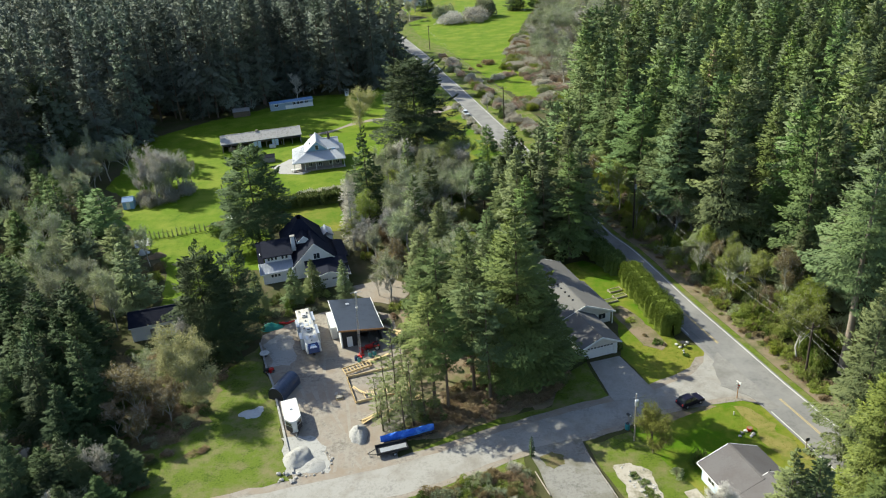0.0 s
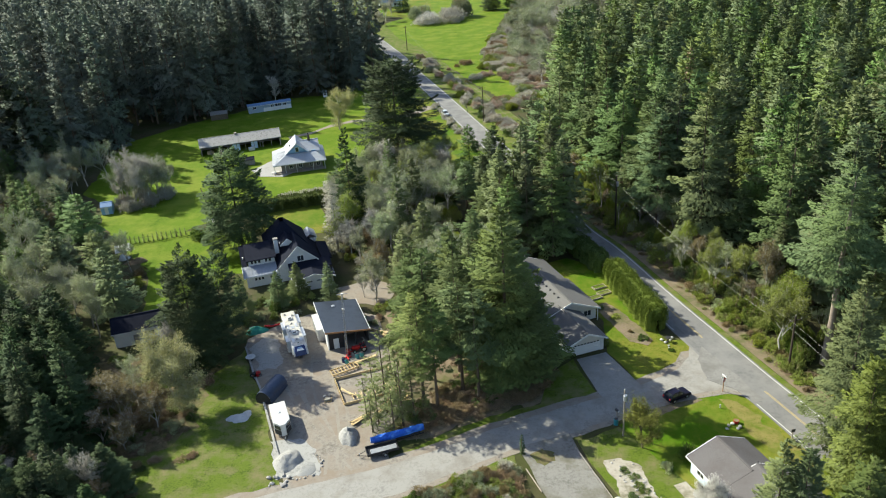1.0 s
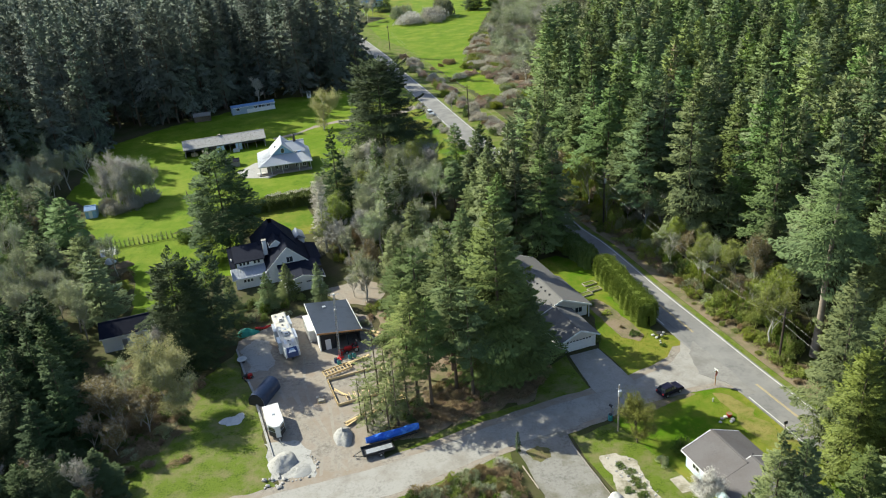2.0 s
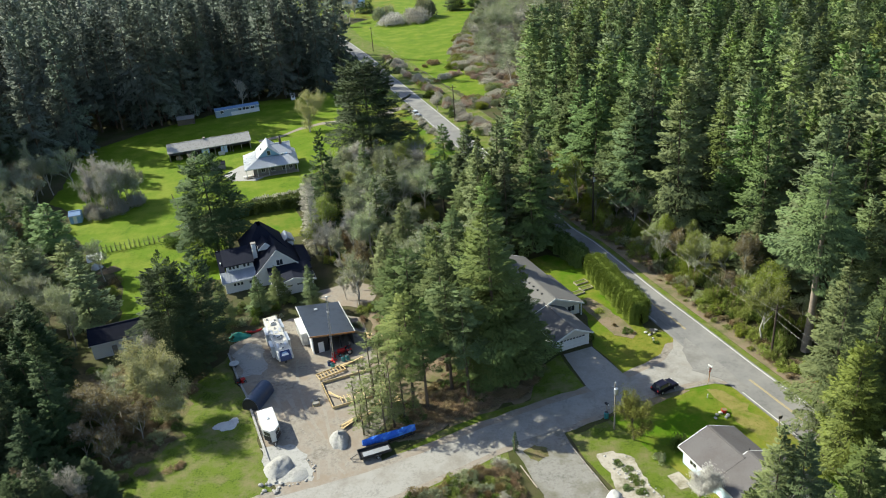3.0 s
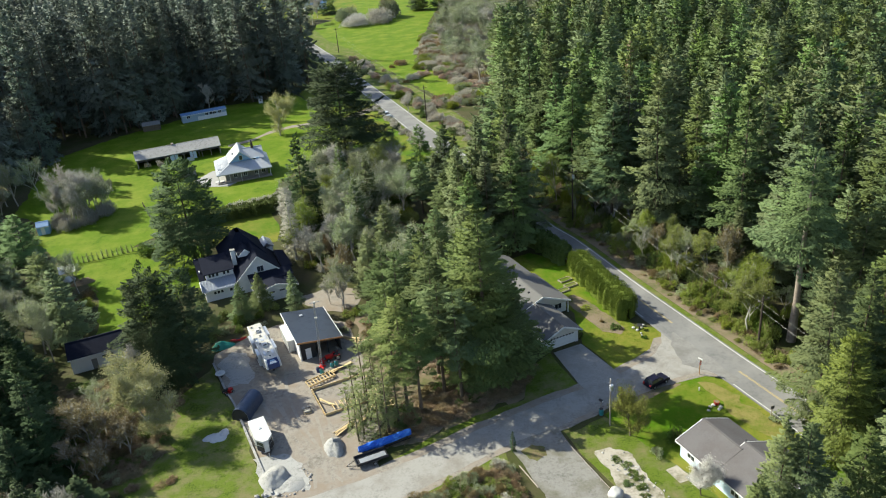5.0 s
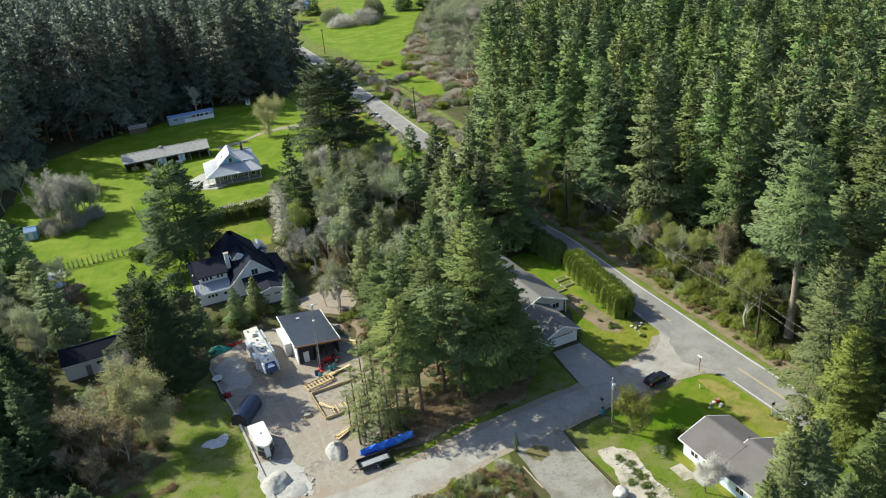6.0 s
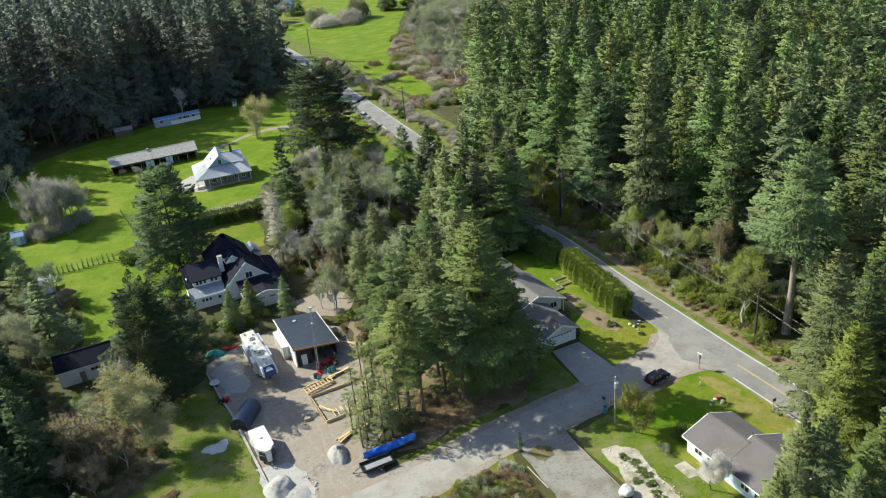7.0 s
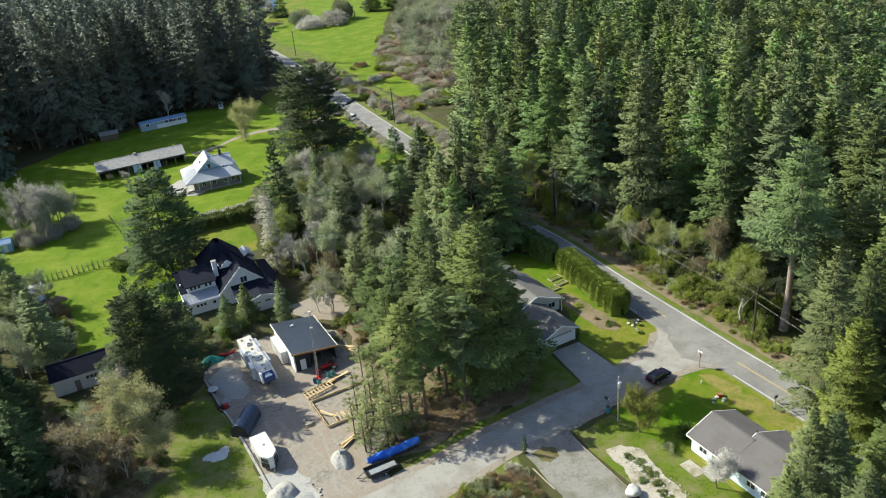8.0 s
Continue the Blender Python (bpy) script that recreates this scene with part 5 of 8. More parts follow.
def road_side(y0, y1, off0, off1, gap, seed, kinds, w, h):
    """Places for bushes in a band beside the road, at that distance to its right (negative: left)."""
    rows = []
    r = random.Random(seed)
    n = len(ROAD)
    run = 0.0
    for i in range(1, n - 1):
        p = ROAD[i]
        run += (ROAD[i] - ROAD[i - 1]).length
        if y0 < p.y < y1 and run > gap:
            run = 0.0
            d = (ROAD[i + 1] - ROAD[i - 1]).normalized()
            o = r.uniform(off0, off1)
            q = p + Vector((d.y, -d.x)) * o
            rows.append((r.choice(kinds), q.x, q.y, r.uniform(*w), r.uniform(*h)))
    return rows


for row in road_side(-62, 40, 7.2, 10, 1.6, 31, [BUDDING[1::2], BUDDING[1::2], BUDDING, BROWNS, GREENS], (2.2, 3.8), (1.0, 2.4)):
    bush(*row)
for row in road_side(-58, 40, 10, 14.5, 1.7, 32, [GREENS, BUDDING[1::2], BUDDING[1::2], BUDDING], (3, 5.4), (2.2, 4.6)):
    bush(*row)
thicket(road_side(-75, 46, 5.6, 7.8, 0.9, 53, [BROWNS, BROWNS, BROWNS, BUDDING[1:2]], (0.8, 2.2), (0.3, 1.1)), "low brown and budding growth on the road verge")
thicket(road_side(-75, 46, 7.4, 9.4, 1.0, 57, [BUDDING[1:2], BUDDING[1:2], BROWNS, BROWNS], (1.6, 3.2), (0.9, 2.2)), "low brown and budding growth on the road verge")
for x, y in scatter(EDGE, 3.6, 59):
    bush(rnd.choice([GREENS, BUDDING[1:2] + BUDDING[3:], BUDDING[1:2] + BUDDING[3:], BUDDING]), x, y, rnd.uniform(2.6, 4.8), rnd.uniform(1.4, 3.6))
for row in road_side(62, 210, 7.5, 12, 2.6, 33, [GREYS, GREYS, GREYS, BUDDING], (3, 5), (1.6, 3.2)):
    bush(*row)
for row in road_side(75, 130, 5.5, 9, 5.0, 34, [GREENS, GREYS], (2.5, 3.5), (1.5, 2.2)):
    bush(*row)
for row in road_side(66, 122, -6.6, -4.4, 1.7, 35, [GREYS[:1]], (2, 3.2), (0.8, 1.5)):
    bush(*row)
for x, y in scatter([(17, 112), (28, 108), (38, 112), (42, 132), (33, 146), (32, 126), (20, 124)], 4.0, 56):
    bush(rnd.choice([BUDDING[1:4], GREYS, BUDDING]), x, y, rnd.uniform(3, 5.5), rnd.uniform(1.2, 2.8))
for x, y in scatter([(19, 180), (28, 155), (33, 140), (36, 170), (30, 210), (34, 260), (27, 255), (22, 205)], 4.2, 36):
    bush(rnd.choice([GREYS, GREYS, BUDDING]), x, y, rnd.uniform(4, 6), rnd.uniform(1.6, 3.0))
for x, y in scatter([(-4, -65), (2, -63.5), (9, -60), (16.5, -57.4), (18, -52), (8, -49), (0, -54), (-5, -58)], 2.0, 37):
    bush(rnd.choice([BROWNS[:2], BROWNS[:2], BROWNS[:3], GREENS]), x, y, rnd.uniform(1.5, 2.4), rnd.uniform(0.4, 1.0))
edge = [(-4, -66.8), (1, -66), (8, -62.6), (16.2, -59.4), (19, -54), (17, -50), (8, -56), (0, -60)]
thicket([(BROWNS[:2], x, y, 1.9 + 0.6 * math.sin(x * 5), 0.75 + 0.3 * math.sin(y * 7)) for x, y in scatter(edge, 1.25, 61)], "tangle of pale brown bramble canes under the firs")
thicket([(rnd.choice([BROWNS, BROWNS, BROWNS, GREENS]), x, y, rnd.uniform(1.4, 2.8), rnd.uniform(0.4, 1.1)) for x, y in scatter(UNDERGROWTH, 2.2, 54)], "low brown brambles and green growth west of the field")
for x, y in scatter([(-53, -66), (-45, -62), (-40, -68), (-41, -80), (-52, -82)], 2.8, 49):
    bush(rnd.choice([BROWNS, GREENS, BROWNS]), x, y, rnd.uniform(1.6, 2.8), rnd.uniform(0.5, 1.3))
for x, y in scatter([(16, -50), (16, -37), (5, -28), (-9, -30), (-7, -44), (0, -52)], 3.4, 48):
    bush(rnd.choice([BROWNS, BROWNS, GREENS]), x, y, rnd.uniform(1.8, 3.0), rnd.uniform(0.5, 1.4))
for x, y in scatter([(-52, -52), (-41, -54), (-38, -62), (-46, -70), (-54, -66)], 3.0, 38):
    bush(rnd.choice([BROWNS, BUDDING, BROWNS]), x, y, rnd.uniform(1.8, 3.2), rnd.uniform(0.5, 1.4))
for x, y in scatter([(-2, -79.6), (3, -77.4), (9.5, -73.8), (11.4, -76), (12.6, -84), (13, -96), (-12, -92)], 1.5, 39):
    bush(rnd.choice([BROWNS, BROWNS, BUDDING, BUDDING, GREYS, GREENS]), x, y, rnd.uniform(1.4, 2.8), rnd.uniform(0.5, 1.7))
for x, y in scatter([(-42, -25), (-33, -20), (-24, -23), (-25, -29), (-34, -31), (-46, -30)], 3.2, 40):
    bush(rnd.choice([GREENS, BUDDING, GREENS]), x, y, rnd.uniform(1.8, 3.0), rnd.uniform(0.9, 2.2))
for x, y in scatter([(-22, 3), (-17, 0), (-11, -8), (-12, -16), (-17, -14), (-20, -6)], 3.0, 47):
    bush(rnd.choice([GREYS, BROWNS, BUDDING, GREENS]), x, y, rnd.uniform(2, 3.4), rnd.uniform(0.8, 2.0))
for x, y in scatter([(-66, -18), (-62.5, -12), (-64, -4), (-70, -3), (-72, -10)], 4, 41):
    bush(rnd.choice([BROWNS, BUDDING]), x, y, rnd.uniform(3, 4.6), rnd.uniform(1.2, 2.2))
for x, y in scatter([(-20, -30), (-8, -26), (-4, -34), (-8, -44), (-12, -36)], 3.4, 42):
    bush(rnd.choice([BROWNS, BUDDING]), x, y, rnd.uniform(1.6, 3.0), rnd.uniform(0.6, 1.5))
for x, y in scatter([(-24, 2), (-22, 30), (2, 40), (6, 10), (0, -8)], 4.4, 43):
    bush(rnd.choice([BUDDING, BUDDING, GREENS, BROWNS]), x, y, rnd.uniform(3, 5), rnd.uniform(1.5, 3.5))
for x, y in ((-82, 33), (-86, 37), (-79, 37), (-83, 44), (-76, 42)):
    bush(GREYS[:3], x, y, 5, 3.4)
bush(WHITES, -6.7, 313, 16, 7, "large white-flowering bush in the far meadow")
bush(GREYS[:3], 6, 316, 16, 8.5)
bush(BUDDING[:3], 12, 332, 14, 13)
bush(BUDDING[:3], -12, 336, 13, 9)
bush([GREENS[0]], 46, 352, 8, 5)
bush(WHITES, -8, 24, 6, 3.4)
bush(WHITES, -3, 27, 6, 3.0)
bush([GREENS[2]], 34.2, -75.6, 2.8, 2.4)
bush(BUDDING[:1], 30.8, -77.6, 1.6, 1.5)
bush(GREENS, 22.6, -49.4, 1.6, 1.2)
bush(GREENS, 28.6, -46.4, 1.8, 1.3)
bush(GREENS, 30.2, -34, 1.6, 0.6)
bush(BUDDING[1:2], 32.2, -37.4, 1.8, 0.6)
bush(GREENS, 35.2, -45.2, 2.2, 0.9)
bush(BROWNS, 36.4, -45.6, 0.9, 0.6)
bush(BROWNS, 33.8, -42.6, 0.8, 0.7)
bush([GREENS[1]], -56, 12.5, 7, 3.2)
bush([GREENS[1]], -51.5, 14.5, 5, 2.8)
broad(0, 33.6, 350, 15, 6.4, "dark rounded evergreen at the far end of the meadow")
broad(1, 46.2, 347, 17, 7.0, "dark rounded evergreen at the far end of the meadow")
bush(BUDDING[1:4], 52, 322, 7, 3.6)
fir(-24, 372, 15, 7, 5)
blossom = broadleaf("blossom_tree", 75, 5.6, 0.95, leaves=70, leaf_size=0.13, cloud=0.6, leaf=BLOSSOM, bark=BARK)
blossom.matrix_basis = pose(33.6, -85.6, 0)
tagged(blossom, "small fruit tree in white blossom beside the house", "tree")
small = broadleaf("garden_tree", 76, 7.6, 0.95, leaves=70, leaf_size=0.16, cloud=0.6, leaf=OLIVEBUD, bark=BARK, twigs=16, clear=0.1, low=0.1)
small.matrix_basis = pose(28.8, -72.8, 0)
tagged(small, "small tan-green tree beside the service pole", "tree")
ivy = conifer("ivy_clad_tree", 77, 17, 2.4, gap=0.4, limbs=7, per_limb=50, size=0.24, bare=0.02, shape=0.35, leaf=GREYTWIG, bark=PALEBARK)
ivy.matrix_basis = pose(-22.5, -1, 0)
tagged(ivy, "slim dead tree clad in grey-brown ivy", "tree")
rusty = conifer("dead_fir", 78, 30, 3.6, leaf=BROWNSHRUB)
rusty.matrix_basis = pose(70, 51, 0)
tagged(rusty, "rust-brown dying fir among the green woods", "tree")
cypress = conifer("cypress", 79, 3.4, 0.42, gap=0.12, limbs=6, per_limb=12, size=0.2, bare=0.02, shape=0.45, leaf=MIDFIR)
cypress.matrix_basis = pose(12.1, -72.6, 0)
tagged(cypress, "slim dark cypress at the driveway entrance", "tree")

SAPLING = conifer("cedar_sapling", 80, 2.1, 0.34, gap=0.1, limbs=6, per_limb=10, size=0.16, bare=0.02, shape=0.4)
tagged(SAPLING, "small dark columnar cedar in a planted row", "sapling", "cedar saplings along the lawn")
for i in range(1, 14):
    u = i / 13
    plant_at(SAPLING, -75.2 + 13.3 * u, 10.4 + 3.8 * u - 0.5 * math.sin(3.14 * u), 0.85 + 0.3 * ((i * 37) % 10) / 10, i)
SAPLING.matrix_basis = pose(-75.2, 10.4, 0)

tagged(hedge_mesh("cedar_hedge", [(34.6, -21.5), (35.6, -28), (37, -35.5), (38.4, -43)], 3.8, 4.5, 91, 520, 0.2, HEDGELEAF, 2.2), "tall clipped bright green cedar hedge beside the road", "hedge")
tagged(hedge_mesh("hedge", [(27.5, -3), (30, -10), (33.4, -19.5)], 3.4, 4.0, 92, 360, 0.22, SHRUBGREEN, 2.6), "dark green roadside hedge", "hedge")
tagged(hedge_mesh("hedge", [(-50, 23.5), (-42, 27.5), (-32, 30), (-27, 34)], 4.0, 2.8, 93, 130, 0.36, SHRUBGREEN, 3.0), "dark hedge below the farmhouse lawn", "hedge")
tagged(hedge_mesh("flowering_hedge", [(-42, 30.5), (-32, 33.2), (-27.5, 36.5)], 2.4, 2.6, 94, 130, 0.3, GREYTWIG, 3.0), "grey-white flowering hedge behind the dark one", "hedge")

# the first of each kind takes a place of its own
for i, t in enumerate(MIDFIRS):
    t.matrix_basis = Matrix.Translation((-92 - 6 * i, -30 - 5 * i, 0)) @ Matrix.Diagonal((0.7, 0.7, 0.55, 1))
for i, t in enumerate(NEARFIRS):
    t.matrix_basis = Matrix.Translation((80 + 3 * i, -70 - 4 * i, 0)) @ Matrix.Diagonal((0.9, 0.9, 0.9, 1))
for i, t in enumerate(HAZEFIRS):
    t.matrix_basis = Matrix.Translation((-150 - 8 * i, 100 + 7 * i, 0)) @ Matrix.Diagonal((1, 1, 1.1, 1))
for i, t in enumerate(FIRS):
    t.matrix_basis = Matrix.Translation((90 - 3 * i, -60 + 9 * i, 0)) @ Matrix.Diagonal((1, 1, 1.05, 1))
for i, t in enumerate(BROAD):
    t.matrix_basis = pose(-124 - 12 * i, 70 + 14 * i, 0)
for i, t in enumerate(TALL):
    t.matrix_basis = Matrix.Translation((11.6 + 1.6 * i, -49.6 + 9 * i, 0)) @ Matrix.Diagonal((1, 1, 0.8, 1))
for kinds, x0, y0 in ((ALDERS, -112, 46), (BARES, 46, 210), (TANS, -100, 10), (YELLOWS, 56, -52), (GREENS, 46, 12), (BROWNS, 0, 176), (BUDDING, 47, -4), (WHITES, -14, 22), (GREYS, 8, 150)):
    for i, t in enumerate(kinds):
        t.matrix_basis = pose(x0 + 4 * i, y0 + 5 * i, 0)


# ---- buildings ----
def window(root, x, y, z, w, h, face="front", name="window", panes=2):
    """A window set on a wall: face is front (-y), back (+y), left (-x) or right (+x). Frame, and panes of glass under it."""
    turn = {"front": 0, "right": 90, "back": 180, "left": -90}[face]
    m = pose(x, y, z, 0, 0, turn)
    t = 0.09
    rows = [(-w / 2 - t, w / 2 + t, -0.07, 0.02, -h / 2 - t, -h / 2), (-w / 2 - t, w / 2 + t, -0.07, 0.02, h / 2, h / 2 + t), (-w / 2 - t, -w / 2, -0.07, 0.02, -h / 2, h / 2), (w / 2, w / 2 + t, -0.07, 0.02, -h / 2, h / 2)]
    for i in range(1, panes):
        c = -w / 2 + w * i / panes
        rows.append((c - 0.03, c + 0.03, -0.06, 0.02, -h / 2, h / 2))
    f = part(name, boxes(*rows, m=m), TRIM, root, "white window frame")
    for i in range(panes):
        a = -w / 2 + w * i / panes
        part("pane", boxes((a + 0.03, a + w / panes - 0.03, -0.03, 0.015, -h / 2, h / 2), m=m), GLASS, f, "dark window glass")


def walls(root, x0, x1, y0, y1, h, mat, t=0.2, z=0.0, skip=""):
    """Four walls with thickness, butted end to end."""
    if "f" not in skip:
        part("wall", boxes((x0, x1, y0, y0 + t, z, h)), mat, root)
    if "b" not in skip:
        part("wall", boxes((x0, x1, y1 - t, y1, z, h)), mat, root)
    if "l" not in skip:
        part("wall", boxes((x0, x0 + t, y0 + t, y1 - t, z, h)), mat, root)
    if "r" not in skip:
        part("wall", boxes((x1 - t, x1, y0 + t, y1 - t, z, h)), mat, root)


def gable_y(root, x0, x1, y0, y1, eave, peak, mat, over=0.45, gable=None, inset=0.5, thick=0.2, ends="fb", fascia=TRIM):
    """A pitched roof with its ridge along y; x0..y1 are the roof's own edges. Gable triangles at the front and back."""
    c = (x0 + x1) / 2
    part("roof", slab(bmesh.new(), [(x0, y0, eave), (c, y0, peak), (c, y1, peak), (x0, y1, eave)], thick), mat, root)
    part("roof", slab(bmesh.new(), [(c, y0, peak), (x1, y0, eave), (x1, y1, eave), (c, y1, peak)], thick), mat, root)
    part("ridge_cap", boxes((c - 0.14, c + 0.14, y0, y1, peak - 0.03, peak + 0.04)), mat, root)
    if fascia:
        for a, b in ((x0, c), (c, x1)):
            za, zb = (eave, peak) if a == x0 else (peak, eave)
            for y in ((y0,) if "f" in ends else ()) + ((y1,) if "b" in ends else ()):
                part("fascia", prism(bmesh.new(), [(a, za + 0.01), (b, zb + 0.01), (b, zb - 0.28), (a, za - 0.28)], y - 0.04, y + 0.04), fascia, root, "white barge board")
        for x in (x0, x1):
            part("gutter", boxes((x - 0.07, x + 0.07, y0, y1, eave - 0.24, eave - 0.1)), fascia, root, "white gutter")
    if gable:
        sl = (peak - eave) / (c - x0)
        for e, y in (("f", y0 + inset), ("b", y1 - inset)):
            if e in ends:
                xa, xb = x0 + inset, x1 - inset
                za = eave - thick + sl * inset
                part("gable", prism(bmesh.new(), [(xa, eave - thick - 0.1), (xb, eave - thick - 0.1), (xb, za), (c, peak - thick), (xa, za)], y - 0.1, y + 0.1), gable, root)


def gable_x(root, x0, x1, y0, y1, eave, peak, mat, gable=None, inset=0.4, thick=0.2, ridge=None, back_eave=None, fascia=TRIM):
    """A pitched roof with its ridge along x."""
    c = (y0 + y1) / 2 if ridge is None else ridge
    be = eave if back_eave is None else back_eave
    part("roof", slab(bmesh.new(), [(x0, y0, eave), (x1, y0, eave), (x1, c, peak), (x0, c, peak)], thick), mat, root)
    part("roof", slab(bmesh.new(), [(x0, c, peak), (x1, c, peak), (x1, y1, be), (x0, y1, be)], thick), mat, root)
    part("ridge_cap", boxes((x0, x1, c - 0.14, c + 0.14, peak - 0.03, peak + 0.04)), mat, root)
    if fascia:
        part("gutter", boxes((x0, x1, y0 - 0.07, y0 + 0.07, eave - 0.24, eave - 0.1)), fascia, root)
    if gable:
        for x in (x0 + inset, x1 - inset):
            bm = bmesh.new()
            q = [(y0 + inset, eave - thick - 0.1), (y1 - inset, be - thick - 0.1), (y1 - inset, be - thick + 0.1), (c, peak - thick), (y0 + inset, eave - thick + 0.1)]
            a = [bm.verts.new((x - 0.1, y, z)) for y, z in q]
            b = [bm.verts.new((x + 0.1, y, z)) for y, z in q]
            bm.faces.new(a), bm.faces.new(b[::-1])
            for i in range(5):
                bm.faces.new((a[i], b[i], b[(i + 1) % 5], a[(i + 1) % 5]))
            bmesh.ops.recalc_face_normals(bm, faces=bm.faces)
            part("gable", bm, gable, root)


def hip(root, x0, x1, y0, y1, eave, cx0, cx1, cy0, cy1, peak, mat, thick=0.2):
    """A roof rising from an outer rectangle to an inner one (a ridge where that has no width)."""
    o = [(x0, y0, eave), (x1, y0, eave), (x1, y1, eave), (x0, y1, eave)]
    i = [(cx0, cy0, peak), (cx1, cy0, peak), (cx1, cy1, peak), (cx0, cy1, peak)]
    for k in range(4):
        n = (k + 1) % 4
        pts = [o[k], o[n], i[n], i[k]]
        if (Vector(i[n]) - Vector(i[k])).length < 0.01:
            pts = pts[:3]
        part("roof", slab(bmesh.new(), pts, thick), mat, root)


def ribs(bm, corners, gap, size=0.05):
    """Standing seams up a sloping panel (corners: low a, low b, high b, high a)."""
    a, b, c, d = (Vector(p) for p in corners)
    n = int((b - a).length / gap)
    for i in range(1, n):
        p, q = a.lerp(b, i / n), d.lerp(c, i / n)
        tube(bm, [p + Vector((0, 0, 0.02)), q + Vector((0, 0, 0.02))], size, 4, True)
    return bm


# ranch house with its garage
ranch = thing("ranch_house", 22.0, -50.1, 19, "single-storey white ranch house with a grey shingle roof and attached garage", "house")
walls(ranch, 0.5, 6.8, 0.6, 9.6, 2.4, WHITEWALL, skip="fb")
part("wall", boxes((0.5, 1.1, 0.6, 0.8, 0, 2.35), (6.2, 6.8, 0.6, 0.8, 0, 2.35), (1.1, 6.2, 0.6, 0.8, 2.2, 2.35)), WHITEWALL, ranch)
door = part("garage_door", boxes(*[(1.12, 6.18, 0.66, 0.72, 0.02 + i * 0.545, 0.55 + i * 0.545) for i in range(4)], bevel=0.02), WHITEWALL, ranch, "white panelled double garage door")
for i in range(8):
    part("door_pane", boxes((1.32 + i * 0.6, 1.74 + i * 0.6, 0.64, 0.67, 1.78, 2.04)), GLASS, door, "small dark garage-door pane")
gable_y(ranch, 0, 7.3, 0, 11, 2.5, 4.1, GREYSHINGLE, gable=BEIGEWALL, ends="f")
walls(ranch, 0.2, 10.7, 10.2, 30.4, 2.4, WHITEWALL)
gable_y(ranch, -0.4, 11.2, 9.3, 21.6, 2.5, 4.85, GREYSHINGLE, gable=BEIGEWALL, ends="f")
gable_y(ranch, -0.2, 10.6, 21.6, 31, 2.6, 4.8, GREYSHINGLE, gable=BEIGEWALL, ends="b")
for i in range(6):
    part("roof_vent", boxes((4.3, 4.6, 12.5 + i * 1.6, 12.8 + i * 1.6, 4.38, 4.62)), STEELBLACK, ranch, "small dark roof vent")
part("vent_pipe", tube(bmesh.new(), [(2.2, 15, 3.4), (2.2, 15, 4.2)], 0.08, 8), GALV, ranch)
part("vent_pipe", tube(bmesh.new(), [(3, 25, 3.8), (3, 25, 4.6)], 0.08, 8), GALV, ranch)
for y in (13, 16.5, 24, 27.5):
    window(ranch, 10.7, y, 1.5, 1.5, 1.1, "right")
for y in (3, 6):
    window(ranch, 0.5, y, 1.5, 1.1, 0.9, "left")
window(ranch, 9.0, 10.2, 1.5, 1.4, 1.2, "front")
part("porch_post", boxes((10.6, 10.75, 9.4, 9.55, 0, 2.45)), TRIM, ranch)

# dark-roofed house
manor = thing("gabled_house", -39.7, -17.3, 17.5, "white two-storey gabled house with a dark slate-blue roof", "house")
walls(manor, 0.5, 7.2, 0.6, 15, 2.5, WHITEWALL)
low = [(0, 0, 2.65), (7.0, 0, 2.65), (7.0, 3.0, 3.75), (0, 3.0, 3.75)]
porch = part("porch_roof", slab(bmesh.new(), low, 0.15), GREYMETAL, manor, "grey ribbed metal porch roof")
part("seam", ribs(bmesh.new(), low, 0.55), GREYMETAL, porch)
part("gutter", boxes((0, 7, -0.08, 0.06, 2.42, 2.56)), TRIM, manor)
part("fascia", boxes((-0.06, 0.02, 0, 3.0, 2.5, 3.8), m=None), TRIM, manor)
part("dormer_wall", boxes((1.4, 6.9, 3.0, 3.2, 3.6, 5.05), (1.4, 1.6, 3.2, 6, 3.6, 5.2), (6.7, 6.9, 3.2, 6, 3.6, 5.2)), WHITEWALL, manor)
for x in (2.2, 2.9, 3.7, 5.1, 5.9):
    window(manor, x, 3.0, 4.45, 0.5, 0.6, "front", panes=1)
part("roof", slab(bmesh.new(), [(1.0, 2.6, 5.1), (7.2, 2.6, 5.1), (7.2, 8.4, 6.5), (1.0, 8.4, 6.5)], 0.2), SLATE, manor)
part("roof", slab(bmesh.new(), [(0, 3.0, 3.76), (1.1, 3.0, 3.76), (1.1, 8.4, 6.3), (0, 8.4, 6.3)], 0.2), SLATE, manor)
part("roof", slab(bmesh.new(), [(0, 8.4, 6.45), (8, 8.4, 6.45), (8, 15.6, 2.7), (0, 15.6, 2.7)], 0.2), SLATE, manor)
part("gable", prism(bmesh.new(), [(0.4, 2.5), (0.6, 2.5), (0.6, 5.0), (0.4, 5.0)], 5.0, 12.0), WHITEWALL, manor)
for x in (2.4, 3.1, 3.8):
    window(manor, x, 0.6, 1.7, 0.5, 0.6, "front", panes=1)
window(manor, 5.6, 0.6, 1.6, 0.6, 0.6, "front", panes=1)
walls(manor, 7.3, 16.0, 0.5, 13.5, 2.9, WHITEWALL)
gable_y(manor, 6.8, 16.6, 0, 12, 3.0, 7.6, SLATE, gable=WHITEWALL, ends="f")
window(manor, 12.0, 0.4, 4.6, 1.3, 1.2, "front")
hip(manor, 5.4, 14.6, 6.2, 15.6, 5.0, 9.6, 10.4, 9.8, 12.4, 9.7, SLATE)
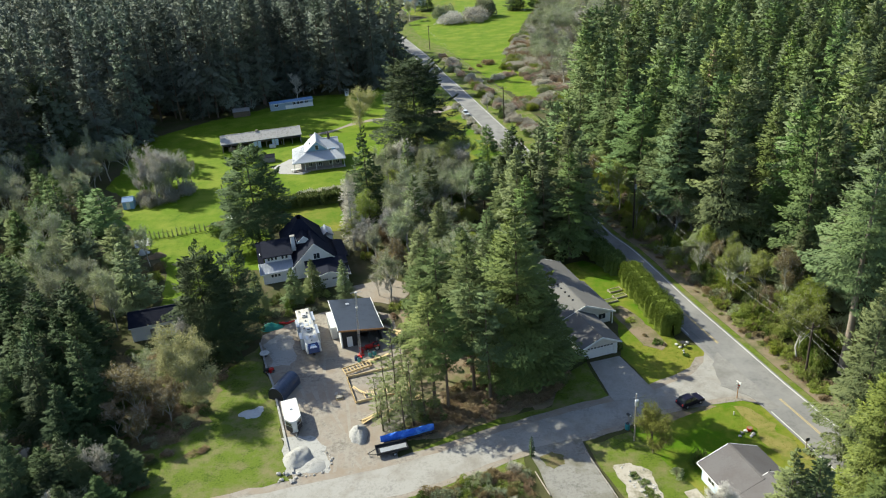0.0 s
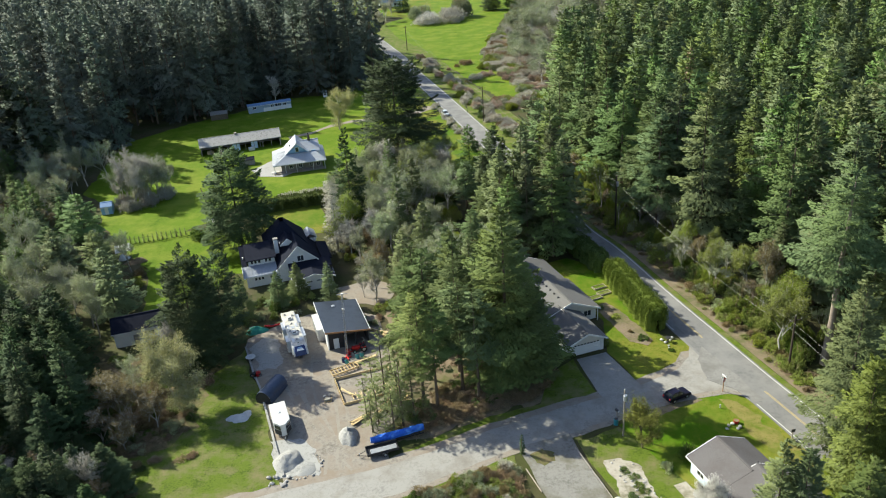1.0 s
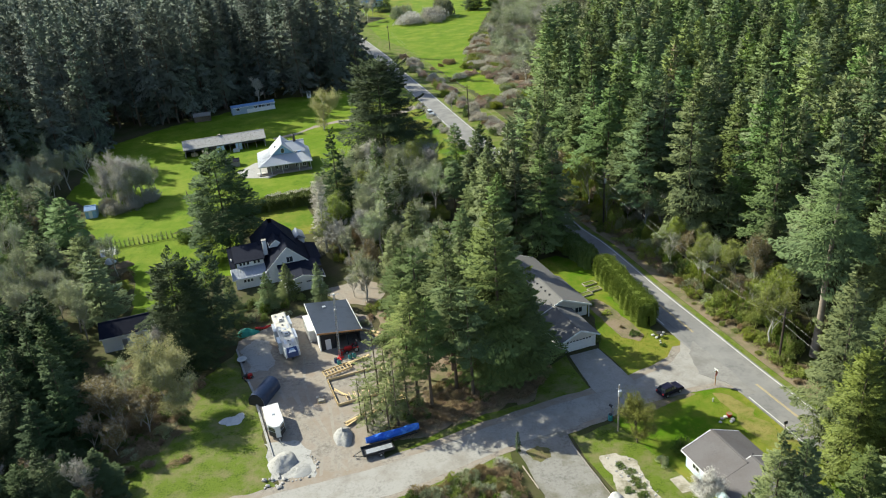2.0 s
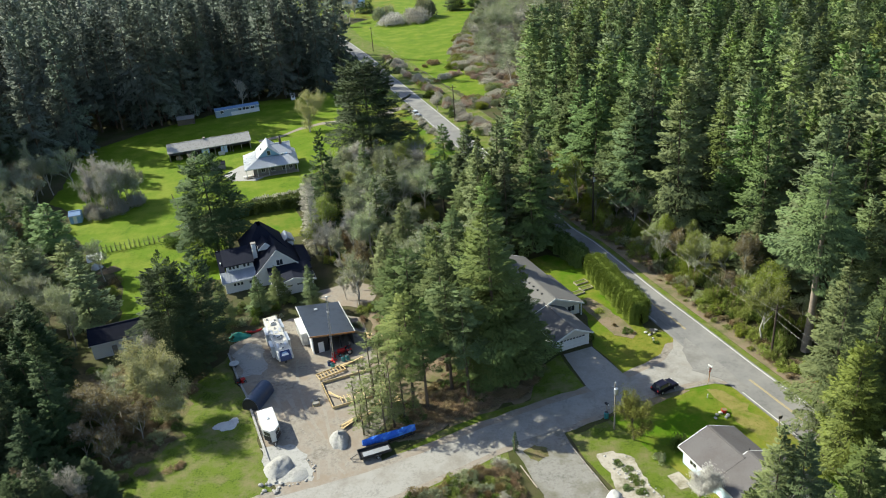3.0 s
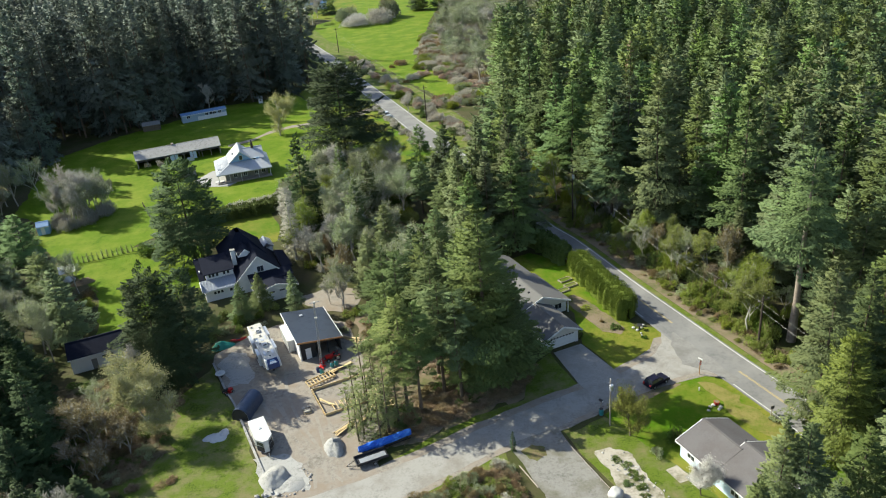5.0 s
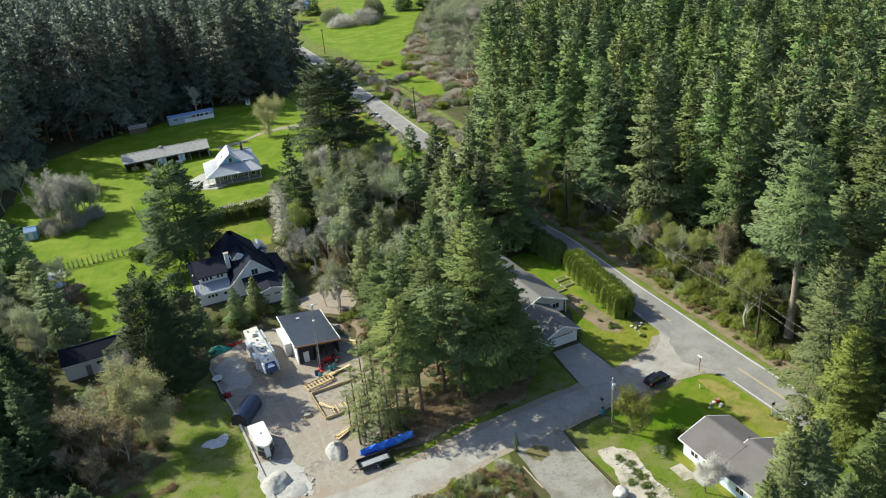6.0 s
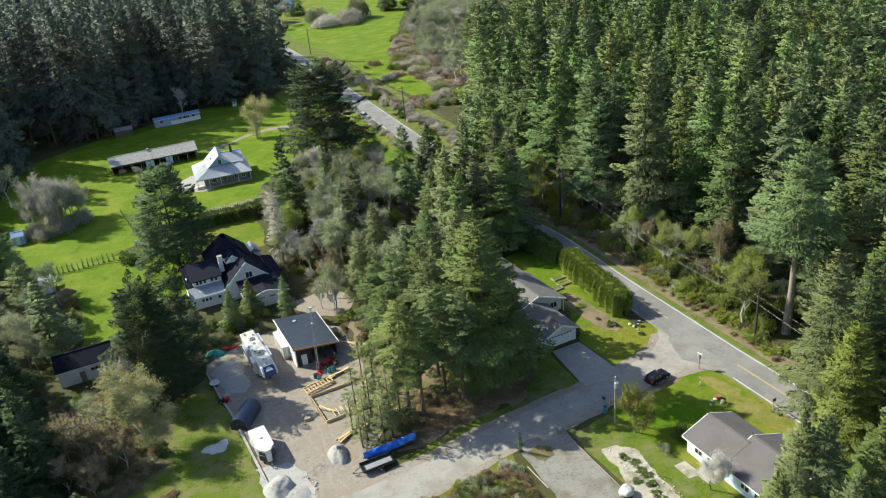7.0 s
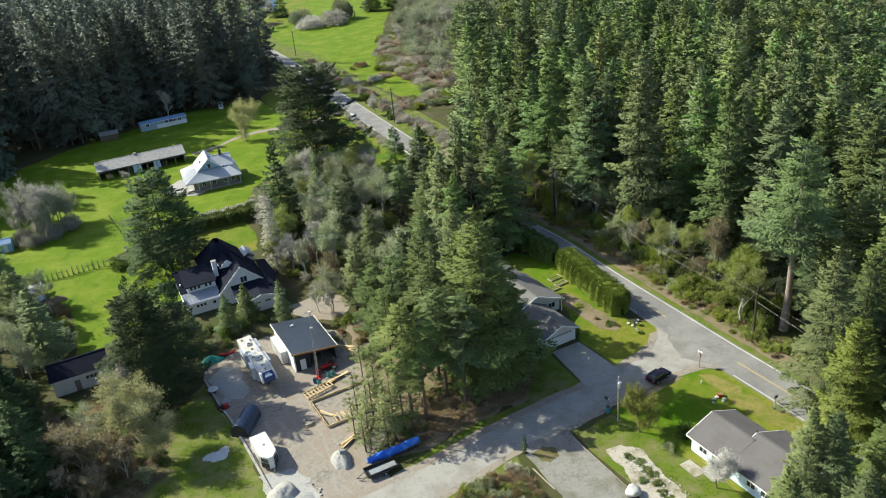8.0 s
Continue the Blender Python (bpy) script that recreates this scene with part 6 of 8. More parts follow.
walls(manor, 6.0, 14.0, 6.8, 15.0, 4.9, WHITEWALL, z=2.9)
gable_y(manor, 8.6, 11.6, 4.2, 9, 6.6, 7.9, SLATE, gable=WHITEWALL, ends="f", inset=0.25)
chim = part("chimney", boxes((7.35, 8.2, 5.2, 6.05, 4.5, 7.7), bevel=0.03), WHITEWALL, manor, "white rendered chimney")
part("chimney_cap", boxes((7.27, 8.28, 5.12, 6.13, 7.7, 7.85)), CONCRETE, chim)
walls(manor, 9.8, 17.4, -5.9, 0.5, 2.45, WHITEWALL, skip="b")
part("roof", slab(bmesh.new(), [(9.2, -2.4, 3.2), (18.0, -2.4, 3.2), (18.0, 0.6, 3.9), (9.2, 0.6, 3.9)], 0.2), SLATE, manor)
gable_y(manor, 9.3, 17.9, -6.5, -2.3, 2.6, 3.75, SLATE, gable=WHITEWALL, ends="f")
part("roof", slab(bmesh.new(), [(16.4, 0.6, 3.9), (18.6, 0.6, 3.4), (18.6, 9.5, 3.4), (16.4, 9.5, 3.9)], 0.2), SLATE, manor)
for x in (10.6, 12.6, 14.6, 16.4):
    window(manor, x, -5.9, 1.9, 1.1, 0.35, "front", panes=3)
gable_y(manor, 14.2, 17.0, 10.5, 15, 4.4, 5.3, GREYMETAL, ends="", fascia=TRIM)
walls(manor, 14.4, 16.8, 11, 14.8, 4.2, WHITEWALL, t=0.15)

# workshop
shop = thing("workshop", -19.2, -43.3, 18, "charcoal open-fronted workshop with a black single-slope roof", "workshop")
part("roof", slab(bmesh.new(), [(0, 0, 4.0), (7.9, 0, 2.9), (7.9, 12.0, 2.9), (0, 12.0, 4.0)], 0.22), BLACKROOF, shop, "black membrane roof")
part("fascia", prism(bmesh.new(), [(0, 4.02), (7.9, 2.92), (7.9, 2.62), (0, 3.72)], -0.07, -0.005), ORANGETRIM, shop, "cedar-coloured front fascia")
part("fascia", boxes((-0.08, -0.005, 0, 12, 3.72, 4.04)), TRIM, shop, "white side fascia")
part("fascia", boxes((7.905, 7.98, 0, 12, 2.62, 2.94)), TRIM, shop, "white side fascia")
part("wall", boxes((0.3, 0.5, 0.6, 11.7, 0, 3.72)), WHITEWALL, shop)
part("wall", boxes((0.5, 7.6, 11.5, 11.7, 0, 2.66)), DARKWALL, shop)
part("wall", boxes((7.4, 7.6, 0.6, 11.5, 0, 2.64)), DARKWALL, shop)
part("wall", boxes((0.5, 1.3, 0.6, 0.8, 0, 3.58), (2.3, 3.1, 0.6, 0.8, 0, 3.4), (1.3, 2.3, 0.6, 0.8, 2.1, 3.44)), DARKWALL, shop)
part("header", boxes((3.1, 7.4, 0.6, 0.8, 2.45, 2.7)), DARKWALL, shop)
part("door", boxes((1.32, 2.28, 0.62, 0.68, 0.02, 2.08), bevel=0.01), WHITEWALL, shop, "white personnel door")
part("post", boxes((5.2, 5.35, 0.6, 0.75, 0, 2.45)), DARKWALL, shop)
part("skylight", boxes((2.9, 3.5, 9.5, 10.1, 3.5, 3.68)), GALV, shop)
part("bench", boxes((3.4, 7.2, 10.4, 11.3, 0.85, 0.92), (3.5, 3.6, 10.5, 10.6, 0, 0.85), (7.0, 7.1, 10.5, 10.6, 0, 0.85)), OLDWOOD, shop)

# corner house
corner = thing("corner_house", 33.2, -77.8, 18, "pale blue single-storey house with a taupe shingle roof", "house")
walls(corner, 0.5, 8.6, -7.0, -0.5, 2.45, PALEBLUEWALL)
gable_y(corner, 0, 9.1, -7.2, 0, 2.6, 4.4, BROWNSHINGLE, gable=PALEBLUEWALL, ends="b")
walls(corner, 0.6, 10.4, -15.2, -7.02, 2.55, PALEBLUEWALL)
gable_y(corner, 0.1, 11.0, -15.7, -6.6, 2.62, 4.75, BROWNSHINGLE, gable=PALEBLUEWALL, ends="fb")
for y in (-2.6, -4.8, -10.4, -12.6):
    window(corner, 0.5 if y > -7 else 0.6, y, 1.5, 1.3, 1.0, "left")
window(corner, 4.5, -0.5, 1.5, 1.5, 1.1, "back")
part("vent_pipe", tube(bmesh.new(), [(6.3, -6.0, 3.4), (6.3, -6.0, 4.3)], 0.1, 8), STEELBLACK, corner)
part("step", boxes((-1.6, 0.5, -6.6, -4.0, 0, 0.16)), CONCRETE, corner)

# farmhouse
farm = thing("farmhouse", -46.2, 54.2, 12, "white farmhouse with a pale metal hip roof and blue gables", "house")
walls(farm, 0.6, 12.6, 2.2, 13.6, 2.9, GREYWALL)
hip(farm, -1.8, 13.8, 0, 15, 2.9, 2.6, 11.2, 3.6, 12, 4.9, PALEROOF)
for q in ([(-1.8, 0, 2.9), (13.8, 0, 2.9), (11.2, 3.6, 4.9), (2.6, 3.6, 4.9)], [(-1.8, 15, 2.9), (-1.8, 0, 2.9), (2.6, 3.6, 4.9), (2.6, 12, 4.9)]):
    part("seam", ribs(bmesh.new(), q, 0.8, 0.04), PALEROOF, farm)
walls(farm, 3.6, 11.0, 3.8, 11.8, 5.2, BLUEWALL, z=4.6)
gable_y(farm, 2.2, 9.4, 3.4, 13, 4.8, 7.9, PALEROOF, gable=BLUEWALL, ends="fb")
gable_x(farm, 6.0, 12.4, 4.0, 11.8, 4.9, 7.4, PALEROOF, gable=BLUEWALL)
window(farm, 5.8, 3.75, 5.9, 0.9, 1.3, "front", panes=1)
window(farm, 9.5, 3.75, 4.95, 0.9, 0.4, "front")
part("skylight", boxes((3.6, 4.3, 7.0, 8.2, 6.1, 6.35)), GLASS, farm)
ch = part("chimney", boxes((9.3, 10.0, 7.4, 8.1, 6.8, 8.8)), BARK, farm, "dark brick chimney")
part("flue", tube(bmesh.new(), [(9.65, 7.75, 8.8), (9.65, 7.75, 9.4)], 0.16, 8), STEELBLACK, ch)
for x in (-1.3, 1.8, 5.0, 9.8, 13.2):
    part("porch_post", boxes((x - 0.08, x + 0.08, 0.4, 0.56, 0, 2.75)), TRIM, farm)
part("porch_floor", boxes((-1.6, 13.5, 0.3, 2.2, 0.1, 0.35)), OLDWOOD, farm)
for x in (3.4, 6.2, 9.4, 11.4):
    window(farm, x, 2.2, 1.6, 1.0, 1.3, "front")

# long barn
barn = thing("long_barn", -76.3, 77.5, 16.5, "long low open barn with a weathered grey shake roof", "barn")
gable_x(barn, 0, 26, 0, 7.6, 2.8, 4.7, SHAKES, gable=GREYWALL, ridge=4.2, back_eave=3.0, fascia=None)
part("wall", boxes((0.3, 25.7, 7.0, 7.2, 0, 2.9)), GREYWALL, barn)
part("wall", boxes((0.3, 0.5, 0.4, 7.0, 0, 2.6)), GREYWALL, barn)
part("wall", boxes((25.5, 25.7, 0.4, 7.0, 0, 2.6)), GREYWALL, barn)
for i in range(10):
    part("post", boxes((0.4 + i * 2.77, 0.58 + i * 2.77, 0.3, 0.48, 0, 2.65)), OLDWOOD, barn)
part("partition", boxes((9.5, 9.65, 1.0, 7.0, 0, 2.5)), GREYWALL, barn)
part("partition", boxes((19.0, 19.15, 1.0, 7.0, 0, 2.5)), GREYWALL, barn)
part("shutter", boxes((10.2, 12.6, 0.55, 0.62, 0.1, 2.3), bevel=0.01), PALEBLUEWALL, barn, "pale blue boarded front")
part("shutter", boxes((16.2, 18.2, 0.55, 0.62, 0.1, 2.3), bevel=0.01), PALEBLUEWALL, barn, "pale blue boarded front")
part("roof_box", boxes((11.4, 12.2, 3.9, 4.7, 4.4, 5.1)), OLDWOOD, barn)
logs = thing("log_pile", -74.6, 79.6, 16.5, "low pile of split firewood in the barn's end bay", "log pile")
for i in range(14):
    part("log", tube(bmesh.new(), [(0.1 + (i % 5) * 0.42, -0.6, 0.2 + (i // 5) * 0.36), (0.1 + (i % 5) * 0.42, 0.6, 0.2 + (i // 5) * 0.36)], 0.19, 7), LUMBER, logs)
freezer = thing("white_chest", -61.4, 80.4, 16.5, "white chest standing in front of the barn", "chest")
part("body", boxes((0, 2.0, 0, 0.9, 0, 0.9), bevel=0.05), RVWHITE, freezer)
part("lid", boxes((-0.03, 2.03, -0.03, 0.93, 0.9, 1.02), bevel=0.03), RVWHITE, freezer)

# mobile home
mobile = thing("mobile_home", -72.3, 127.8, 20, "long pale mobile home with a blue metal roof", "mobile home")
walls(mobile, 0.2, 16.4, 0.2, 4.0, 2.7, SHADEDBLUE)
gable_x(mobile, 0, 16.6, 0, 4.2, 2.75, 3.2, BLUEROOF, gable=SHADEDBLUE, inset=0.25, thick=0.12)
part("skirting", boxes((5.8, 16.4, 0.1, 0.19, 0.05, 1.5)), WHITEWALL, mobile)
for x in (2.5, 9.2, 12.0, 14.0):
    window(mobile, x, 0.2, 1.9, 1.2, 0.9, "front")
part("door", boxes((10.4, 11.2, 0.12, 0.19, 0.5, 2.4), bevel=0.01), DARKWALL, mobile)

# sheds and outbuildings
shed = thing("long_shed", -59.2, -37.9, 18, "white-walled shed with a dark blue-black roof", "shed")
walls(shed, 0.3, 9.2, 0.3, 5.8, 3.0, WHITEWALL)
gable_x(shed, 0, 9.5, 0, 6.1, 3.1, 4.9, SLATE, gable=WHITEWALL)
window(shed, 6.4, 0.3, 2.0, 1.9, 0.6, "front", panes=3)
part("door", boxes((3.6, 4.5, 0.22, 0.29, 0.05, 2.05), bevel=0.01), GREYWALL, shed)
blue = thing("garden_shed", -89.6, 31, 14, "small blue garden shed with a blue metal roof", "shed")
walls(blue, 0.1, 2.9, 0.1, 3.4, 2.2, BLUEWALL, t=0.1)
gable_x(blue, 0, 3.0, 0, 3.5, 2.25, 3.1, BLUEROOF, gable=BLUEWALL, inset=0.15, thick=0.08)
part("door", boxes((1.0, 1.9, 0.03, 0.09, 0.05, 1.95), bevel=0.01), TRIM, blue)
canopy = thing("white_canopy", -74.4, 2.2, 24, "tilted white sheet canopy on short posts", "canopy")
part("sheet", slab(bmesh.new(), [(0, 0, 1.5), (3.4, 0, 1.5), (3.4, 3.0, 2.2), (0, 3.0, 2.2)], 0.06), RVWHITE, canopy)
for x, y, h in ((0.1, 0.1, 1.45), (3.3, 0.1, 1.45), (0.1, 2.9, 2.12), (3.3, 2.9, 2.12)):
    part("post", boxes((x - 0.05, x + 0.05, y - 0.05, y + 0.05, 0, h)), OLDWOOD, canopy)
brown = thing("brown_shed", -85, 121.5, 14, "small dark brown shed at the edge of the woods", "shed")
walls(brown, 0.1, 6.2, 0.1, 3.6, 2.0, BARK, t=0.12)
gable_x(brown, 0, 6.3, 0, 3.7, 2.1, 3.0, GREYWALL, gable=BARK, inset=0.2, thick=0.1, fascia=None)
pump = thing("pump_house", -46.4, 146.4, 10, "small white pump house at the edge of the woods", "hut")
walls(pump, 0, 1.6, 0, 1.6, 1.9, WHITEWALL, t=0.1)
part("roof", slab(bmesh.new(), [(-0.2, -0.2, 2.0), (1.8, -0.2, 2.0), (1.8, 1.8, 2.4), (-0.2, 1.8, 2.4)], 0.1), GREYMETAL, pump)
part("window", boxes((0.5, 1.1, -0.03, -0.002, 0.9, 1.5)), GLASS, pump)
lean = thing("lean_to", -60.6, 64.6, 14, "low dark-roofed lean-to behind the broad fir", "shed")
walls(lean, 0.1, 4.6, 0.1, 3.0, 1.6, GREYWALL, t=0.12)
gable_x(lean, 0, 4.7, 0, 3.1, 1.7, 2.3, SLATE, gable=GREYWALL, inset=0.2, thick=0.1, fascia=None)
farhouse = thing("distant_house", -42, 398, 8, "distant white house with a pale blue roof", "house")
walls(farhouse, 0.4, 15.6, 0.4, 9.6, 3.4, WHITEWALL)
gable_x(farhouse, 0, 16, 0, 10, 3.5, 7.0, BLUEROOF, gable=WHITEWALL)
for x in (3, 7, 11, 14):
    window(farhouse, x, 0.4, 1.8, 1.4, 1.3, "front")


# ---- vehicles, yard and street things ----
def wheel(parent, x, y, r=0.34, w=0.22, z=None, across="x"):
    """A wheel whose axle lies along x (or y): tyre, with its rim under it."""
    z = r if z is None else z
    d = (w / 2, 0, 0) if across == "x" else (0, w / 2, 0)
    t = part("wheel", tube(bmesh.new(), [(x - d[0], y - d[1], z), (x + d[0], y + d[1], z)], r, 14), RUBBER, parent, "black tyre")
    e = (w / 2 + 0.02, 0, 0) if across == "x" else (0, w / 2 + 0.02, 0)
    part("rim", tube(bmesh.new(), [(x - e[0], y - e[1], z), (x + e[0], y + e[1], z)], r * 0.55, 10), GALV, t)


def car(name, x, y, turn, paint, label, long=4.4, z=0.0):
    """An estate car along its own x, nose to +x."""
    root = thing(name, x, y, turn, label, "car", z=z)
    a, b = -long / 2, long / 2
    bm = prism(bmesh.new(), [(a, 0.35), (b, 0.32), (b + 0.02, 0.62), (b - 0.15, 0.82), (b - 1.2, 0.95), (a + 0.1, 1.0), (a - 0.03, 0.7)], -0.88, 0.88)
    bmesh.ops.bevel(bm, geom=list(bm.edges), offset=0.07, segments=2, affect="EDGES", profile=0.6)
    part("body", bm, paint, root, smooth=False)
    bm = bmesh.new()
    lo = [(a + 0.12, 0.96), (b - 1.15, 0.94)]
    hi = [(a + 0.5, 1.48), (b - 2.0, 1.5)]
    q = [bm.verts.new((X, Y, Z)) for (X, Z), w in ((lo[0], 0.82), (lo[1], 0.82), (hi[1], 0.64), (hi[0], 0.64)) for Y in (-w, w)]
    for f in ((0, 2, 4, 6), (1, 7, 5, 3), (0, 6, 7, 1), (2, 3, 5, 4), (6, 4, 5, 7), (0, 1, 3, 2)):
        bm.faces.new([q[i] for i in f])
    bmesh.ops.recalc_face_normals(bm, faces=bm.faces)
    bmesh.ops.bevel(bm, geom=list(bm.edges), offset=0.05, segments=2, affect="EDGES")
    part("window", bm, GLASS, root, "dark glass of the cabin")
    part("roof", boxes((a + 0.5, b - 2.0, -0.63, 0.63, 1.47, 1.54), bevel=0.03), paint, root)
    for X in (a + 0.55, b - 1.95, (a + b) / 2 - 0.4):
        for s in (-1, 1):
            part("pillar", tube(bmesh.new(), [(X - 0.1, s * 0.82, 0.95), (X, s * 0.66, 1.48)], 0.04, 5), paint, root)
    for X in (a + 0.8, b - 0.85):
        for s in (-1, 1):
            wheel(root, X, s * 0.8, 0.34, 0.22, across="y")
    for s in (-1, 1):
        part("headlight", boxes((b - 0.1, b + 0.02, s * 0.6 - 0.18, s * 0.6 + 0.18, 0.62, 0.76), bevel=0.02), RVWHITE, root, "clear headlight")
        part("tail_light", boxes((a - 0.05, a + 0.06, s * 0.68 - 0.12, s * 0.68 + 0.12, 0.7, 0.95), bevel=0.02), SIGNRED, root, "red tail light")
        part("mirror", boxes((b - 1.5, b - 1.35, s * 0.98 - 0.08, s * 0.98 + 0.08, 0.95, 1.08), bevel=0.02), paint, root)
    return root


car("parked_car", 36.5, -62.0, 27, BLACKPAINT, "black estate car parked at the edge of the side street", 4.1, z=0.066)
car("road_car", 2.3, 107, -76 + 180 + 180, SILVERPAINT, "silver-blue car on the far stretch of road", z=0.1)

# fifth-wheel trailer
rv = thing("camper_trailer", -28.8, -34.3, 19.5, "white fifth-wheel camper with a navy front cap", "camper")


def profile_body(outline, x0, x1, bevel):
    """A side outline in y and z drawn across from x0 to x1, with rounded edges."""
    bm = bmesh.new()
    a = [bm.verts.new((x0, y, z)) for y, z in outline]
    b = [bm.verts.new((x1, y, z)) for y, z in outline]
    n = len(outline)
    bm.faces.new(a), bm.faces.new(b[::-1])
    for i in range(n):
        bm.faces.new((a[i], b[i], b[(i + 1) % n], a[(i + 1) % n]))
    bmesh.ops.recalc_face_normals(bm, faces=bm.faces)
    bmesh.ops.bevel(bm, geom=list(bm.edges), offset=bevel, segments=3, affect="EDGES", profile=0.6)
    return bm


body = part("body", profile_body([(0, 0.75), (0, 3.4), (-10.9, 3.5), (-10.9, 0.75)], 0.0, 2.5, 0.1), RVWHITE, rv)
part("nose", profile_body([(-10.85, 1.75), (-13.5, 1.95), (-14.1, 2.35), (-13.9, 2.9), (-13.0, 3.5), (-10.85, 3.5)], 0.02, 2.48, 0.16), RVWHITE, rv)
part("roof_skin", boxes((0.16, 2.34, -12.7, -0.2, 3.46, 3.53), bevel=0.02), CREAMROOF, body, "cream rubber roof")
cap = part("front_cap", slab(bmesh.new(), [(0.3, -13.99, 2.98), (2.2, -13.99, 2.98), (2.1, -13.06, 3.6), (0.4, -13.06, 3.6)], 0.12), RVNAVY, rv, "dark navy front cap with a pale blue badge")
part("lower_cap", slab(bmesh.new(), [(0.3, -14.2, 2.36), (2.2, -14.2, 2.36), (2.2, -14.0, 2.97), (0.3, -14.0, 2.97)], 0.1), RVNAVY, cap)
part("badge", slab(bmesh.new(), [(0.62, -13.86, 3.1), (1.88, -13.86, 3.1), (1.7, -13.56, 3.3), (0.8, -13.56, 3.3)], 0.03), SILVERPAINT, cap, "pale blue badge")
part("badge", slab(bmesh.new(), [(0.8, -13.5, 3.33), (1.7, -13.5, 3.33), (1.56, -13.3, 3.47), (0.94, -13.3, 3.47)], 0.03), BLUEROOF, cap, "blue badge")
for x in (0.09, 2.41):
    part("cap_edge", tube(bmesh.new(), [(x, -14.1, 2.3), (x, -13.94, 2.92), (x, -13.05, 3.52)], 0.12, 6), RVWHITE, cap, "white moulded edge")
for s_, x in ((-1, -0.5), (1, 2.5)):
    for y0, y1 in (((-4.4, -1.2), (-9.4, -6.2)) if s_ > 0 else ((-5.8, -3.0), (-10.2, -8.0))):
        so = part("slide_out", boxes((x, x + 0.5, y0, y1, 0.95, 3.1), bevel=0.05), RVWHITE, rv, "white slide-out section")
        part("slide_roof", boxes((x - 0.03, x + 0.53, y0 - 0.04, y1 + 0.04, 3.1, 3.17)), GALV, so, "grey slide-out cover")
        part("slide_window", boxes((x + (0.5 if s_ > 0 else -0.02), x + (0.52 if s_ > 0 else 0.0), y0 + 0.5, y1 - 0.5, 1.8, 2.5)), GLASS, so)
for y in (-3.0, -8.4):
    ac = part("air_conditioner", boxes((0.82, 1.68, y - 0.62, y + 0.62, 3.53, 3.86), bevel=0.1), RVWHITE, rv, "white roof air conditioner")
    part("grille", boxes((0.95, 1.55, y - 0.52, y - 0.12, 3.86, 3.88)), STEELBLACK, ac, "black grille")
for x0, x1, y0, y1 in ((0.35, 0.72, -6.6, -5.2), (1.78, 2.15, -6.4, -5.0), (0.95, 1.55, -6.7, -5.9), (0.4, 0.8, -11.6, -10.2), (1.75, 2.1, -11.4, -10.3)):
    part("roof_panel", boxes((x0, x1, y0, y1, 3.53, 3.58), bevel=0.01), GALV, rv, "grey roof panel")
for x, y in ((0.6, -1.2), (1.85, -2.0), (1.25, -4.9), (0.62, -7.6), (1.85, -8.0), (1.2, -10.8), (1.25, -12.2)):
    vent = part("roof_vent", boxes((x - 0.22, x + 0.22, y - 0.22, y + 0.22, 3.53, 3.66), bevel=0.03), RVWHITE, rv, "white roof vent")
    part("vent_cover", boxes((x - 0.15, x + 0.15, y - 0.15, y + 0.15, 3.66, 3.69), bevel=0.01), STEELBLACK, vent, "smoked vent cover")
part("stripe", boxes((-0.012, 0.02, -10.6, -0.4, 1.2, 1.5)), RVNAVY, rv, "navy side stripe")
part("skirt", boxes((0.1, 2.4, -10.0, -0.2, 0.45, 0.78)), GALV, rv)
for y in (-3.8, -4.8):
    for x in (0.18, 2.32):
        wheel(rv, x, y, 0.38, 0.24)
for x in (0.4, 2.1):
    part("landing_leg", tube(bmesh.new(), [(x, -10.5, 0), (x, -10.5, 0.8)], 0.06, 6), STEELBLACK, rv)
part("pin_box", boxes((1.05, 1.45, -12.9, -12.0, 1.0, 1.9), bevel=0.04), STEELBLACK, rv)
part("ladder", boxes((1.9, 1.94, 0.02, 0.1, 0.9, 3.5), (2.2, 2.24, 0.02, 0.1, 0.9, 3.5), *[(1.94, 2.2, 0.05, 0.08, 1.1 + i * 0.4, 1.14 + i * 0.4) for i in range(6)]), GALV, rv)

# enclosed trailer
tr = thing("cargo_trailer", -25.7, -61.0, 20, "white enclosed trailer with a wedge nose", "trailer")
bm = bmesh.new()
plan = [(0, 0), (2.45, 0), (2.45, -4.9), (1.6, -6.0), (0.85, -6.0), (0, -4.9)]
lo = [bm.verts.new((x, y, 0.5)) for x, y in plan]
hi = [bm.verts.new((x, y, 2.5)) for x, y in plan]
bm.faces.new(lo[::-1]), bm.faces.new(hi)
for i in range(6):
    bm.faces.new((lo[i], lo[(i + 1) % 6], hi[(i + 1) % 6], hi[i]))
bmesh.ops.recalc_face_normals(bm, faces=bm.faces)
bmesh.ops.bevel(bm, geom=list(bm.edges), offset=0.05, segments=2, affect="EDGES")
part("body", bm, RVWHITE, tr)
part("stone_guard", slab(bmesh.new(), [(0.02, -4.94, 1.5), (0.84, -6.03, 1.5), (0.84, -6.05, 1.52), (0.02, -4.96, 1.52)], 0.9), STEELBLACK, tr, "black nose guard")
part("stone_guard", slab(bmesh.new(), [(1.61, -6.03, 1.5), (2.43, -4.94, 1.5), (2.43, -4.96, 1.52), (1.61, -6.05, 1.52)], 0.9), STEELBLACK, tr, "black nose guard")
part("nose_window", slab(bmesh.new(), [(0.1, -4.98, 2.2), (0.8, -5.99, 2.2), (0.8, -6.03, 2.22), (0.1, -5.03, 2.22)], 0.6), GLASS, tr)
